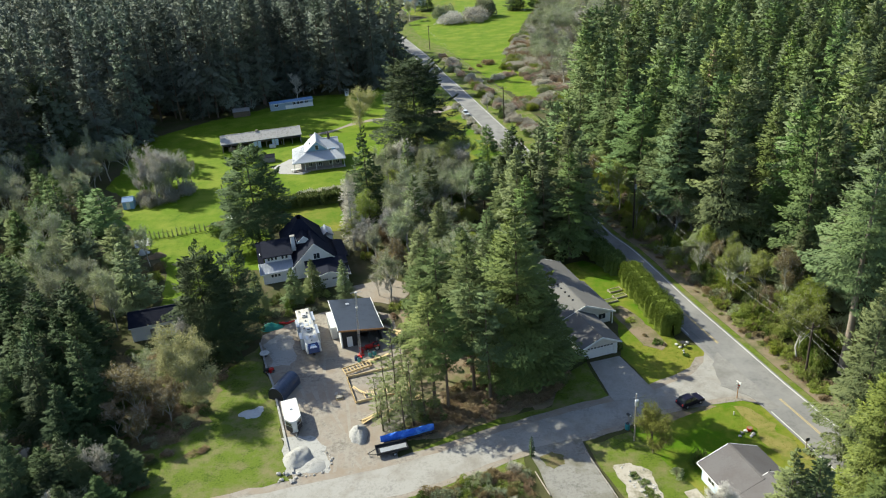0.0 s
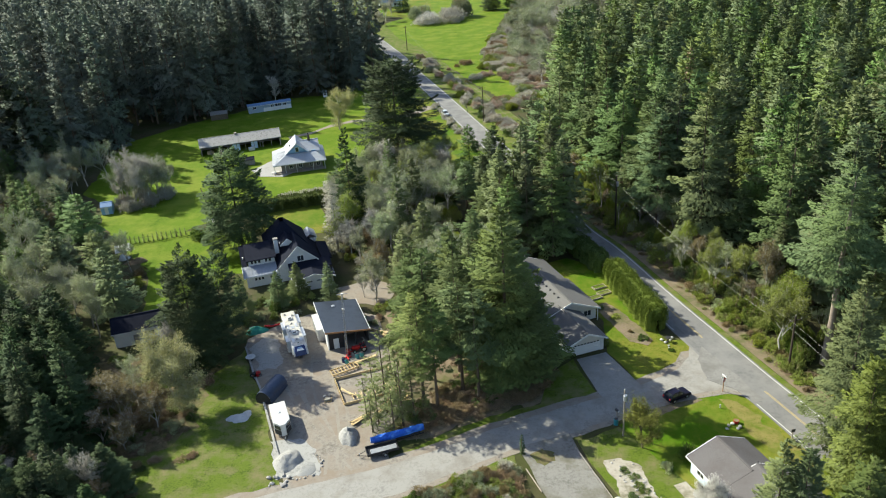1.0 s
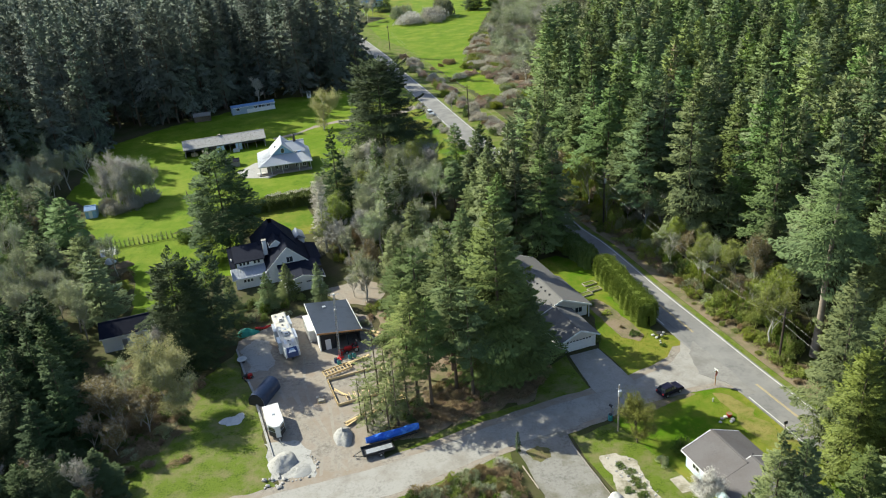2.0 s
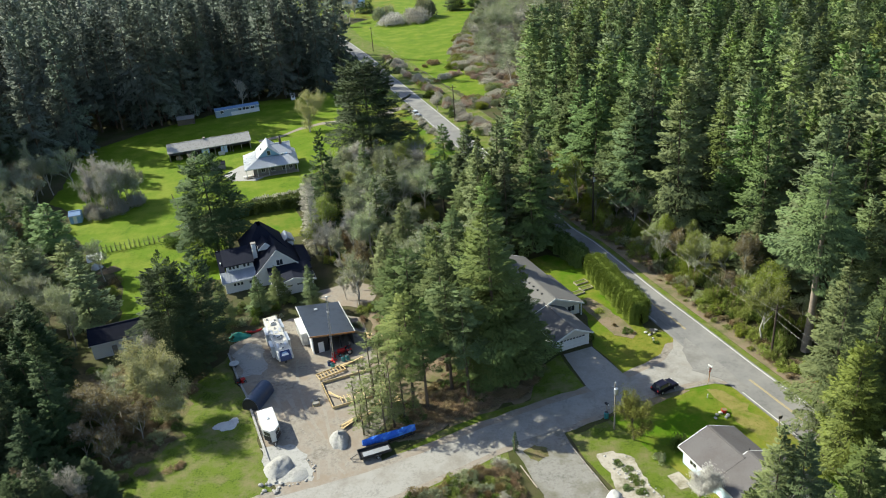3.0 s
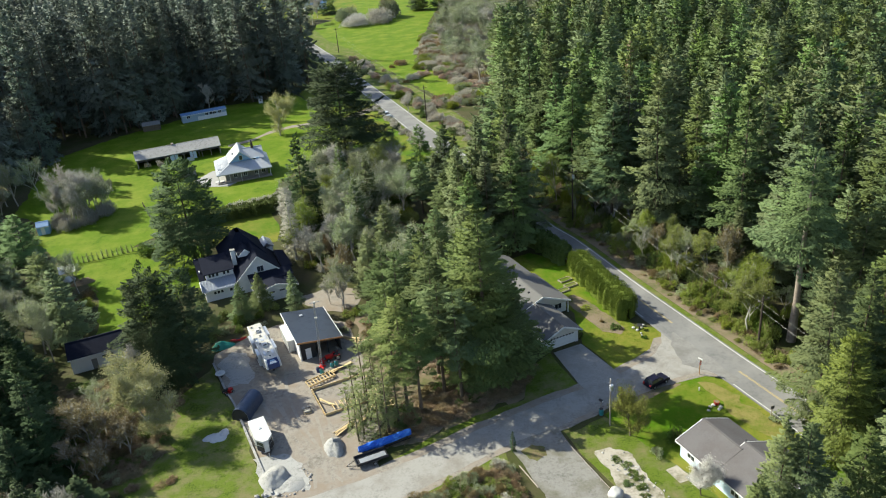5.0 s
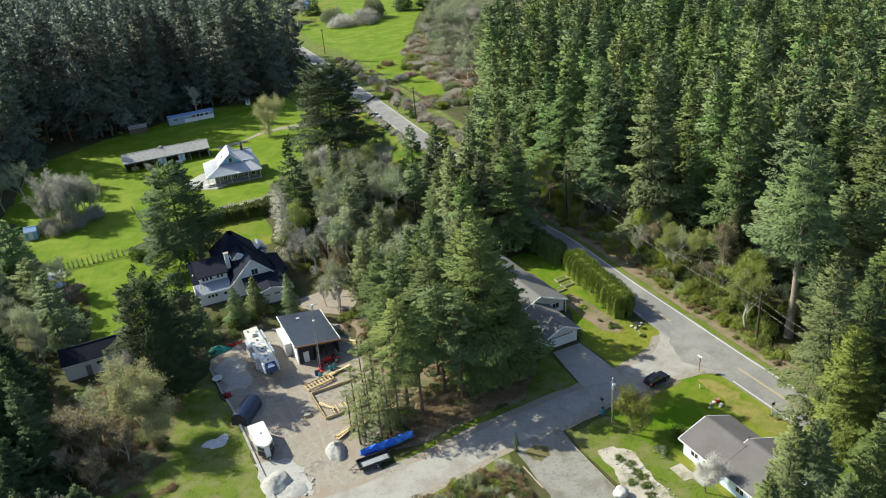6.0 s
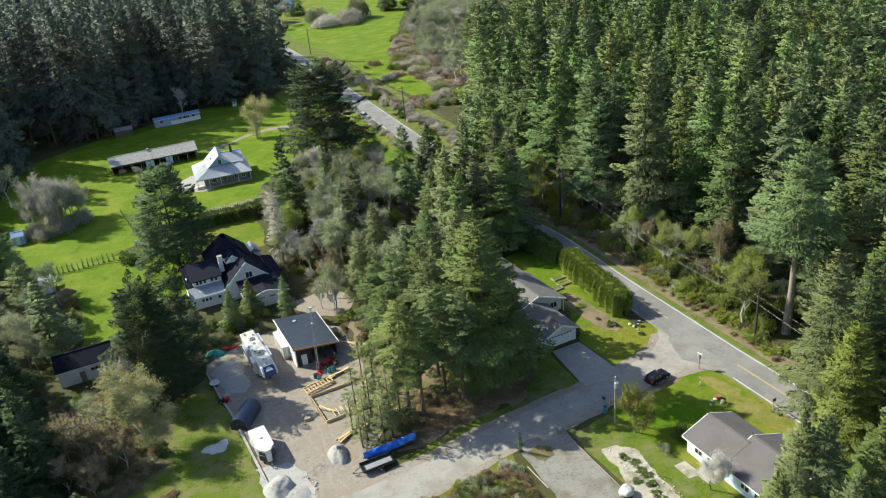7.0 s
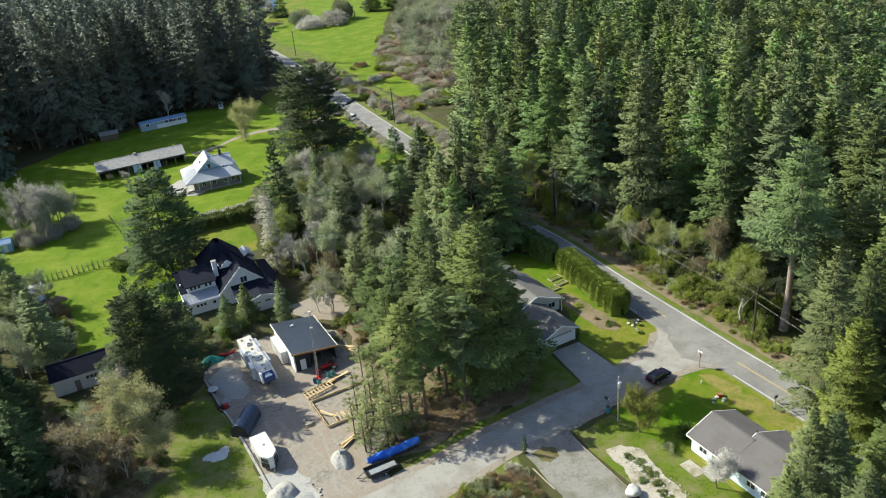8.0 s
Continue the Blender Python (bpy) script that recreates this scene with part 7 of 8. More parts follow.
part("nose_window", slab(bmesh.new(), [(1.65, -5.99, 2.2), (2.38, -4.98, 2.2), (2.38, -5.03, 2.22), (1.65, -6.03, 2.22)], 0.6), GLASS, tr)
part("roof_vent", boxes((1.05, 1.4, -2.9, -2.55, 2.5, 2.62), bevel=0.03), GALV, tr)
part("side_door", boxes((-0.02, 0.01, -4.6, -3.8, 0.6, 2.3)), GALV, tr)
part("drawbar", tube(bmesh.new(), [(0.6, -5.6, 0.5), (1.22, -7.2, 0.5), (1.85, -5.6, 0.5)], 0.06, 6), STEELBLACK, tr)
part("jack", tube(bmesh.new(), [(1.22, -6.9, 0), (1.22, -6.9, 0.95)], 0.05, 8), GALV, tr)
for y in (-2.0, -2.9):
    for x in (0.05, 2.4):
        wheel(tr, x, y, 0.34, 0.2)
for r in ((-0.16, 0.0, -3.4, -1.5, 0.68, 0.76), (2.45, 2.61, -3.4, -1.5, 0.68, 0.76)):
    part("fender", boxes(r), STEELBLACK, tr)

# tarp shelter
tent = thing("tarp_shelter", -27.6, -57.2, -19, "dark blue tarpaulin tunnel shelter on the gravel", "shelter")
bm = bmesh.new()
R = [1.4, 1.44, 1.38, 1.43, 1.38, 1.42, 1.38]
rows = []
for i in range(7):
    y = i * 0.88
    rows.append([bm.verts.new((R[i] * math.cos(a), y, 0.55 + R[i] * 1.15 * math.sin(a)) if 0 < k < 12 else (R[i] * math.cos(a), y, 0.0)) for k, a in ((k, math.pi * k / 12) for k in range(13))])
for p, q in zip(rows, rows[1:]):
    for k in range(12):
        bm.faces.new((p[k], p[k + 1], q[k + 1], q[k]))
part("cover", bm, NAVYTARP, tent, smooth=True)
for nm, i, y in (("front_panel", 0, -0.01), ("back_panel", 6, 5.29)):
    bm = bmesh.new()
    bm.faces.new([bm.verts.new((0.97 * v.x if False else R[i] * 0.97 * math.cos(math.pi * k / 12), y, 0.0 if k in (0, 12) else 0.52 + R[i] * 1.11 * math.sin(math.pi * k / 12))) for k, v in enumerate([Vector()] * 13)])
    part(nm, bm, STEELBLACK if i == 0 else NAVYTARP, tent)
for i in (0, 3, 6):
    part("hoop", tube(bmesh.new(), [(1.33 * math.cos(math.pi * k / 12), i * 0.87 + 0.03, 0.0 if k in (0, 12) else 0.5 + 1.5 * math.sin(math.pi * k / 12)) for k in range(13)], 0.03, 5), GALV, tent)

# white storage container beside the workshop
con = thing("storage_box", -23.2, -33.9, 18, "tall white storage box beside the workshop", "container")
part("body", boxes((0, 2.0, -6.0, 0, 0.08, 2.4), bevel=0.04), RVWHITE, con)
part("lid", boxes((-0.04, 2.04, -6.04, 0.04, 2.4, 2.5), bevel=0.03), RVWHITE, con)
part("door", boxes((0.15, 1.85, -6.03, -6.005, 0.2, 2.25)), GALV, con)
for i in range(7):
    part("rib", boxes((-0.04, 0.0, -0.5 - i * 0.8, -0.42 - i * 0.8, 0.1, 2.38)), RVWHITE, con)

# lattice mast
mast = thing("radio_mast", -15.5, -45.4, 18, "slender grey lattice radio mast on a trailer base", "mast")
mast.matrix_basis = pose(-15.5, -45.4, 0, 0, 2.6, 18)
legs = [(0.22 * math.cos(a), 0.22 * math.sin(a)) for a in (0.5, 2.6, 4.7)]
for x, y in legs:
    part("leg", tube(bmesh.new(), [(x, y, 0.3), (x * 0.6, y * 0.6, 12.4)], 0.03, 5), GALV, mast)
bm = bmesh.new()
for i in range(30):
    z0, z1 = 0.4 + i * 0.4, 0.8 + i * 0.4
    for k in range(3):
        a, b = legs[k], legs[(k + 1) % 3]
        s0, s1 = 1 - 0.4 * z0 / 12.4, 1 - 0.4 * z1 / 12.4
        tube(bm, [(a[0] * s0, a[1] * s0, z0), (b[0] * s1, b[1] * s1, z1)], 0.016, 3, False)
part("lattice", bm, GALV, mast)
part("base", boxes((-0.7, 0.7, -0.12, 0.12, 0.12, 0.3), (-0.12, 0.12, -0.9, 0.9, 0.12, 0.3), (-0.15, 0.15, -0.15, 0.15, 0, 0.12)), SIGNRED, mast, "red steel base")
part("antenna", tube(bmesh.new(), [(-0.9, 0, 12.5), (0.9, 0, 12.5)], 0.05, 5), GALV, mast)
part("head", boxes((-0.16, 0.16, -0.16, 0.16, 12.3, 12.6)), RVWHITE, mast)
part("collar", boxes((-0.2, 0.2, -0.2, 0.2, 9.6, 9.72)), RVWHITE, mast)


# heaps
def heap(name, x, y, w, d, h, mat, seed, label, category, turn=0.0, rough=0.25, round_top=1.3):
    """A heap of loose material with an uneven surface."""
    bm = bmesh.new()
    rows, rings = [], 14
    for i in range(rings):
        u = i / (rings - 1)
        row = []
        for k in range(28):
            a = 2 * math.pi * k / 28
            n = noise.noise(Vector((math.cos(a) * 1.3 * u + seed, math.sin(a) * 1.3 * u, seed * 0.7)))
            e = 1 + 0.3 * n * rough * 4
            z = h * (1 - u ** round_top) * (1 + rough * n) + rough * 0.3 * h * noise.noise(Vector((math.cos(a) * u * 5, math.sin(a) * u * 5, seed)))
            row.append(bm.verts.new((w / 2 * u * e * math.cos(a), d / 2 * u * e * math.sin(a), max(-0.02, z) if i < rings - 1 else -0.05)))
        rows.append(row)
    for p, q in zip(rows[1:], rows[2:]):
        for k in range(28):
            bm.faces.new((p[k], p[(k + 1) % 28], q[(k + 1) % 28], q[k]))
    c = rows[0][0]
    c.co.z = sum(v.co.z for v in rows[1]) / 28 + 0.01
    for v in rows[0][1:]:
        bm.verts.remove(v)
    for k in range(28):
        bm.faces.new((c, rows[1][(k + 1) % 28], rows[1][k]))
    bmesh.ops.recalc_face_normals(bm, faces=bm.faces)
    ob = obj(name, bm, mat, True)
    ob.matrix_basis = pose(x, y, 0.04, 0, 0, turn)
    return tagged(ob, label, category)


heap("gravel_mound", -21.2, -71.6, 4.6, 4.8, 1.6, CRUSHED, 1.3, "pale grey heap of crushed stone by the street", "gravel heap", 0, 0.34, 1.45)
heap("gravel_mound", -18.6, -73.2, 3.6, 3.4, 0.5, CRUSHED, 7.7, "low spill of pale crushed stone", "gravel heap")
heap("sand_mound", -13.0, -66.6, 2.5, 4.4, 1.8, CRUSHED, 2.1, "pale heap of sand beside the small pines", "sand heap", 8, 0.34, 1.45)
heap("ground_tarp", -30.5, -60.4, 3.3, 2.6, 0.4, GREYTARP, 3.4, "low heap under a silver-grey tarpaulin in the grass", "tarp", 30, 0.6)
heap("covered_load", -33.7, -34.6, 4.0, 2.2, 1.3, GREENTARP, 4.2, "heap under a dark green tarpaulin", "tarp", 10, 0.35)
heap("covered_load", -72.7, 2.0, 2.6, 1.9, 1.1, RVWHITE, 8.8, "small load under a white sheet at the lawn's edge", "tarp", 25, 0.4, 2.2)
heap("brush_mound", -69.0, 0.0, 4.4, 2.6, 1.1, BROWNSHRUB, 5.9, "brown heap of cut branches at the lawn's edge", "brush heap", 20, 0.5)
bush(BROWNS[:2], -36.3, -69.4, 2.4, 0.8, "brown burn pile of branches in the field")
sheet("gravel_pad", [(-33.4, -40.4), (-30.4, -47.4), (-27.2, -47.8), (-27.4, -42), (-29.8, -36.6), (-32, -37)], 0.062, CRUSHED, "pale crushed-stone pad in the yard", "yard", 1.1, 0.4)
sheet("gravel_pad", [(-24.2, -66.8), (-22, -74.8), (-16.4, -74.4), (-17.2, -69.4), (-20, -66.4)], 0.066, CRUSHED, "pale crushed-stone apron round the heap", "yard", 0.9, 0.4)


def stone(bm, x, y, r, z, seed):
    m = bmesh.ops.create_icosphere(bm, subdivisions=1, radius=r)
    rs = random.Random(seed)
    kx, ky, kz = rs.uniform(0.8, 1.3), rs.uniform(0.8, 1.3), rs.uniform(0.5, 0.8)
    for v in m["verts"]:
        v.co = Vector((v.co.x * kx, v.co.y * ky, v.co.z * kz)) * rs.uniform(0.82, 1.15) + Vector((x, y, z))
    return bm


def boulder(r, seed):
    """A large weathered stone: rounded, with broad dents."""
    bm = bmesh.new()
    bmesh.ops.create_icosphere(bm, subdivisions=4, radius=r)
    for v in bm.verts:
        n = noise.noise(v.co * 0.9 / r + Vector((seed, 0, 0))) * 0.28 + noise.noise(v.co * 2.6 / r + Vector((0, seed, 0))) * 0.09
        v.co = Vector((v.co.x * 1.08, v.co.y * 0.95, v.co.z * 0.82)) * (1 + n) + Vector((0, 0, r * 0.5))
    return bm


def rock(x, y, r, mat, label, group, seed, name="rock"):
    big = r > 0.6
    ob = obj(name, boulder(r, seed) if big else stone(bmesh.new(), 0, 0, r, r * 0.45, seed), mat, big)
    ob.matrix_basis = pose(x, y, 0.04)
    return tagged(ob, label, "rock", group)


rs = random.Random(77)
for i in range(16):
    a = -1.9 + i * 0.2
    rock(-19.0 + 2.9 * math.cos(a) + rs.uniform(-0.2, 0.2), -72.6 + 2.6 * math.sin(a) + rs.uniform(-0.2, 0.2), rs.uniform(0.1, 0.22), STONE, "grey stone edging the gravel spill", "stones round the gravel spill", i)
for i in range(12):
    rock(-24.4 + rs.uniform(0, 4), -74.6 - rs.uniform(0, 1.8), rs.uniform(0.2, 0.42), STONE, "pale grey stone heaped beside the street", "stones by the street", 40 + i)

# tyre tracks worn into the yard
level = 0.0525
for line in (((-14.5, -75.5), (-15.5, -68), (-19, -60), (-21.5, -52), (-22.6, -44)), ((-12, -74.5), (-13.6, -66), (-15.2, -58), (-16.6, -50), (-17.6, -46)), ((-11, -73.5), (-17, -66), (-22, -57), (-25.5, -49), (-27, -42))):
    c = smooth_line([Vector(p) for p in line], 1.0)
    for s in (-0.8, 0.8):
        level += 0.0015
        strip("tyre_track", c, s + 0.24, s - 0.24, level, TRACK, "worn tyre track in the gravel yard", "track", 0.02)

# kerb along the yard
kerb = thing("yard_edging", -34.5, -40.0, 0, "long pale concrete edging along the yard", "edging")
L = [(-34.5, -40.0), (-31.4, -48.0), (-29.1, -53.0), (-25.4, -63.2), (-21.2, -74.6)]
for (xa, ya), (xb, yb) in zip(L, L[1:]):
    n = int(math.hypot(xb - xa, yb - ya) / 2.0)
    for i in range(n):
        ax, ay, bx, by = (xa + (xb - xa) * i / n, ya + (yb - ya) * i / n, xa + (xb - xa) * (i + 1) / n, ya + (yb - ya) * (i + 1) / n)
        d = Vector((bx - ax, by - ay))
        m = Matrix.Translation(((ax + bx) / 2 + 34.5, (ay + by) / 2 + 40.0, 0.1)) @ Matrix.Rotation(math.atan2(d.y, d.x), 4, "Z")
        part("block", boxes((-d.length / 2 + 0.02, d.length / 2 - 0.02, -0.16, 0.16, -0.1, 0.2), m=m), CRUSHED, kerb)

# covered boat and flat trailer
boat = thing("covered_boat", -9.4, -69.2, 18.5, "long narrow boat under a bright blue tarpaulin", "boat")
bm = bmesh.new()
rows = []
for i in range(11):
    u = i / 10
    w = 0.52 * math.sin(math.pi * (0.12 + 0.8 * u)) ** 0.6
    rows.append([bm.verts.new((u * 8.0, y * w, z + 0.07 * math.sin(i * 2.3 + y * 4) + 0.05 * math.sin(i * 5.1 - y * 3))) for y, z in ((-1, 0.75), (-1.02, 1.2), (-0.55, 1.5), (0, 1.68), (0.55, 1.5), (1.02, 1.2), (1, 0.75))])
for p, q in zip(rows, rows[1:]):
    for k in range(6):
        bm.faces.new((p[k], q[k], q[k + 1], p[k + 1]))
bm.faces.new(rows[0]), bm.faces.new(rows[-1][::-1])
bmesh.ops.recalc_face_normals(bm, faces=bm.faces)
part("tarpaulin", bm, BLUETARP, boat, "crumpled bright blue tarpaulin")
part("hull", boxes((0.4, 7.4, -0.45, 0.45, 0.45, 0.8), bevel=0.1), STEELBLACK, boat, "dark hull")
part("frame", boxes((0.0, 7.8, -0.5, -0.42, 0.3, 0.42), (0.0, 7.8, 0.42, 0.5, 0.3, 0.42), (2.0, 2.1, -0.9, 0.9, 0.3, 0.42)), STEELBLACK, boat, "black steel trailer frame")
for y in (-0.85, 0.85):
    wheel(boat, 2.6, y, 0.3, 0.2, across="y")
part("prop_stand", boxes((7.2, 7.32, -0.06, 0.06, 0, 0.4)), STEELBLACK, boat)
flat = thing("utility_trailer", -9.9, -71.2, 17, "black open utility trailer with a pale grey deck", "trailer")
part("deck", boxes((0, 4.6, -0.95, 0.95, 0.52, 0.6)), STEELBLACK, flat)
for i in range(4):
    part("plank", boxes((0.6, 4.4, -0.55 + i * 0.24, -0.34 + i * 0.24, 0.61, 0.66)), GALV, flat, "pale grey deck plank")
part("rail", boxes((0, 4.6, -0.98, -0.92, 0.6, 0.95), (0, 4.6, 0.92, 0.98, 0.6, 0.95), (0, 0.06, -0.92, 0.92, 0.6, 0.95)), STEELBLACK, flat)
part("drawbar", tube(bmesh.new(), [(0, -0.6, 0.5), (-1.3, 0, 0.48), (0, 0.6, 0.5)], 0.05, 6), STEELBLACK, flat)
part("jack", tube(bmesh.new(), [(-1.0, 0, 0), (-1.0, 0, 0.8)], 0.05, 6), GALV, flat)
for y in (-1.1, 1.1):
    wheel(flat, 2.5, y, 0.32, 0.2, across="y")
for r in ((2.0, 3.0, -1.25, -0.98, 0.66, 0.72), (2.0, 3.0, 0.98, 1.25, 0.66, 0.72)):
    part("fender", boxes(r), STEELBLACK, flat)

# timber framing and lumber
deck = thing("deck_frame", -17.2, -51.2, 30, "open joist frame of fresh yellow lumber", "timber frame")
part("rim_joist", boxes((0, 4.8, 0, 0.06, 0.25, 0.55)), LUMBER, deck)
part("rim_joist", boxes((0, 4.8, 1.7, 1.76, 0.25, 0.55)), LUMBER, deck)
for i in range(9):
    part("joist", boxes((0.02 + i * 0.59, 0.08 + i * 0.59, 0.06, 1.7, 0.25, 0.53)), LUMBER, deck)
for x in (0.1, 2.4, 4.6):
    part("block", boxes((x - 0.1, x + 0.1, 0.0, 0.2, 0, 0.25), (x - 0.1, x + 0.1, 1.55, 1.75, 0, 0.25)), CONCRETE, deck)
forms = thing("foundation_forms", -16.9, -52.0, 19, "long low wall forms of fresh lumber round a building plot", "timber frame")
for r in ((0, 0.08, -7.5, 0, 0.0, 0.5), (0.08, 9.0, -0.08, 0, 0.0, 0.5), (9.0, 9.08, -7.5, 0, 0.0, 0.5), (0.08, 9.0, -7.5, -7.42, 0.0, 0.5)):
    part("board", boxes(r), LUMBER, forms)
for i in range(12):
    part("stake", boxes((-0.1, -0.02, -7.2 + i * 0.62, -7.12 + i * 0.62, 0, 0.62)), LUMBER, forms)
for i in range(14):
    part("rafter", boxes((1.6 + i * 0.5, 1.7 + i * 0.5, -7.2, -5.4, 0.5, 0.6), m=Matrix.Rotation(0.02 * (i % 3), 4, "Z")), LUMBER, forms)
sheet("gravel_pad", [(-16.6, -52.4), (-8.6, -49.6), (-6.4, -56.6), (-14.2, -59.2)], 0.064, GRAVEL, "pale stone base inside the building plot", "yard", 0.2, 1.0)


def lumber_pile(x, y, turn, n, long, label):
    root = thing("lumber_pile", x, y, turn, label, "lumber")
    r = random.Random(int(x * 10))
    for i in range(n):
        a, z = r.uniform(-0.25, 0.25), 0.06 + 0.07 * i
        part("plank", boxes((-long / 2, long / 2, -0.12, 0.12, z, z + 0.06), m=Matrix.Translation((r.uniform(-0.3, 0.3), r.uniform(-0.5, 0.5), 0)) @ Matrix.Rotation(a, 4, "Z")), LUMBER if i % 3 else OLDWOOD, root)


lumber_pile(-11.0, -37.4, -35, 6, 4.6, "scattered pale planks beside the workshop")
lumber_pile(-8.0, -39.4, 10, 5, 3.4, "small stack of weathered planks")
lumber_pile(-12.2, -46.5, 25, 6, 4.2, "loose pile of pale boards near the mast")
lumber_pile(-8.6, -60.5, 60, 7, 5.0, "loose pale boards under the small pines")
lumber_pile(-11.6, -62.8, 40, 8, 3.6, "loose pale boards at the edge of the building plot")
lumber_pile(-14.6, -56.2, -35, 6, 2.6, "short pale offcuts beside the wall forms")
lumber_pile(-6.0, -58.6, 15, 6, 4.0, "loose pale boards on the building plot")
pal = thing("pallet_load", -17.3, -57.4, 10, "wooden pallet with a tan sack and stones", "pallet")
for i in range(5):
    part("slat", boxes((-0.6, 0.6, -0.5 + i * 0.22, -0.36 + i * 0.22, 0.1, 0.14)), LUMBER, pal)
part("bearer", boxes((-0.6, -0.5, -0.5, 0.55, 0, 0.1), (0.5, 0.6, -0.5, 0.55, 0, 0.1)), LUMBER, pal)
part("sack", boxes((-0.5, 0.5, -0.4, 0.4, 0.14, 0.5), bevel=0.14), SANDTARP, pal)
part("stone", stone(stone(bmesh.new(), -0.5, 0.9, 0.4, 0.25, 3), 0.3, 1.1, 0.32, 0.2, 4), STONE, pal)

# tractor, barrels and yard clutter
trac = thing("red_tractor", -13.4, -43.2, 200, "small red tractor parked at the workshop's mouth", "tractor")
part("bonnet", boxes((0.1, 1.5, -0.32, 0.32, 0.6, 1.1), bevel=0.08), RED, trac)
part("seat", boxes((-0.75, -0.35, -0.25, 0.25, 0.85, 1.2), bevel=0.05), STEELBLACK, trac)
for r in ((-0.9, 0.0, -0.8, -0.45, 0.95, 1.05), (-0.9, 0.0, 0.45, 0.8, 0.95, 1.05)):
    part("fender", boxes(r, bevel=0.03), RED, trac)
part("roll_bar", tube(bmesh.new(), [(-0.85, -0.5, 0.8), (-0.85, -0.5, 2.0), (-0.85, 0.5, 2.0), (-0.85, 0.5, 0.8)], 0.04, 6), STEELBLACK, trac)
part("chassis", boxes((-0.8, 1.5, -0.2, 0.2, 0.4, 0.65)), STEELBLACK, trac)
part("loader", boxes((2.0, 2.5, -0.7, 0.7, 0.1, 0.6), (0.5, 2.1, -0.5, -0.42, 0.5, 0.62), (0.5, 2.1, 0.42, 0.5, 0.5, 0.62)), RED, trac)
for y in (-0.62, 0.62):
    wheel(trac, -0.45, y, 0.55, 0.32, across="y")
    wheel(trac, 1.2, y * 0.85, 0.34, 0.22, across="y")
mow = thing("red_mower", -30.7, -49.4, 40, "red ride-on mower standing on the gravel", "mower")
part("hood", boxes((0.1, 0.95, -0.3, 0.3, 0.35, 0.75), bevel=0.1), RED, mow)
part("seat", boxes((-0.5, -0.1, -0.25, 0.25, 0.5, 0.95), bevel=0.06), STEELBLACK, mow)
part("deck", boxes((-0.4, 0.5, -0.55, 0.55, 0.15, 0.3), bevel=0.05), RED, mow)
part("steering_wheel", tube(bmesh.new(), [(0.05, 0, 0.75), (0.0, 0, 1.0)], 0.16, 8), STEELBLACK, mow)
for y in (-0.45, 0.45):
    wheel(mow, -0.45, y, 0.26, 0.2, across="y")
    wheel(mow, 0.75, y, 0.19, 0.16, across="y")


def barrel(x, y, mat, label, r=0.32, h=0.9, category="barrel"):
    root = thing("barrel", x, y, 0, label, category)
    part("drum", tube(bmesh.new(), [(0, 0, 0), (0, 0, 0.05), (0, 0, h * 0.5), (0, 0, h * 0.95), (0, 0, h)], [r * 0.92, r, r * 1.05, r, r * 0.9], 14), mat, root, smooth=False)
    part("lid", tube(bmesh.new(), [(0, 0, h), (0, 0, h + 0.04)], r * 0.82, 14), STEELBLACK, root)


barrel(-16.0, -46.6, RVNAVY, "dark blue plastic drum near the mast")
barrel(-15.4, -47.2, TEAL, "teal plastic drum near the mast")
barrel(-13.7, -45.6, TEAL, "teal plastic drum beside the boards")
barrel(-13.0, -45.2, TEAL, "teal plastic drum beside the boards")
barrel(26.2, -67.4, TEAL, "teal wheeled bin beside the service pole", 0.34, 1.0, "bin")
barrel(-34.6, -34.2, TEAL, "teal drum behind the yard", 0.4, 0.9)
kay = thing("red_kayak", -31.1, -33.0, 12, "bright red kayak lying beside the camper", "kayak")
bm = bmesh.new()
rows = []
for i in range(9):
    u = i / 8
    w = 0.42 * math.sin(math.pi * (0.04 + 0.92 * u)) ** 0.7
    rows.append([bm.verts.new((u * 2.9 - 1.4, w * c, 0.08 + 0.28 * (0.4 + s * 0.6) + 0.2 * (2 * u - 1) ** 2)) for c, s in ((math.cos(a), math.sin(a)) for a in (k * math.pi / 4 for k in range(8)))])
for p, q in zip(rows, rows[1:]):
    for k in range(8):
        bm.faces.new((p[k], q[k], q[(k + 1) % 8], p[(k + 1) % 8]))
bm.faces.new(rows[0]), bm.faces.new(rows[-1][::-1])
bmesh.ops.recalc_face_normals(bm, faces=bm.faces)
part("hull", bm, RED, kay, smooth=True)
part("cockpit", boxes((-0.4, 0.4, -0.2, 0.2, 0.4, 0.46), bevel=0.02), STEELBLACK, kay)
tab = thing("round_table", -32.6, -44.2, 0, "round white table standing on the gravel", "table")
part("tabletop", tube(bmesh.new(), [(0, 0, 0.7), (0, 0, 0.76)], 0.85, 18), RVWHITE, tab)
part("hub", tube(bmesh.new(), [(0, 0, 0.76), (0, 0, 0.8)], 0.3, 12), GALV, tab)
part("pedestal", tube(bmesh.new(), [(0, 0, 0), (0, 0, 0.08), (0, 0, 0.12), (0, 0, 0.7)], [0.45, 0.4, 0.08, 0.08], 12), STEELBLACK, tab)

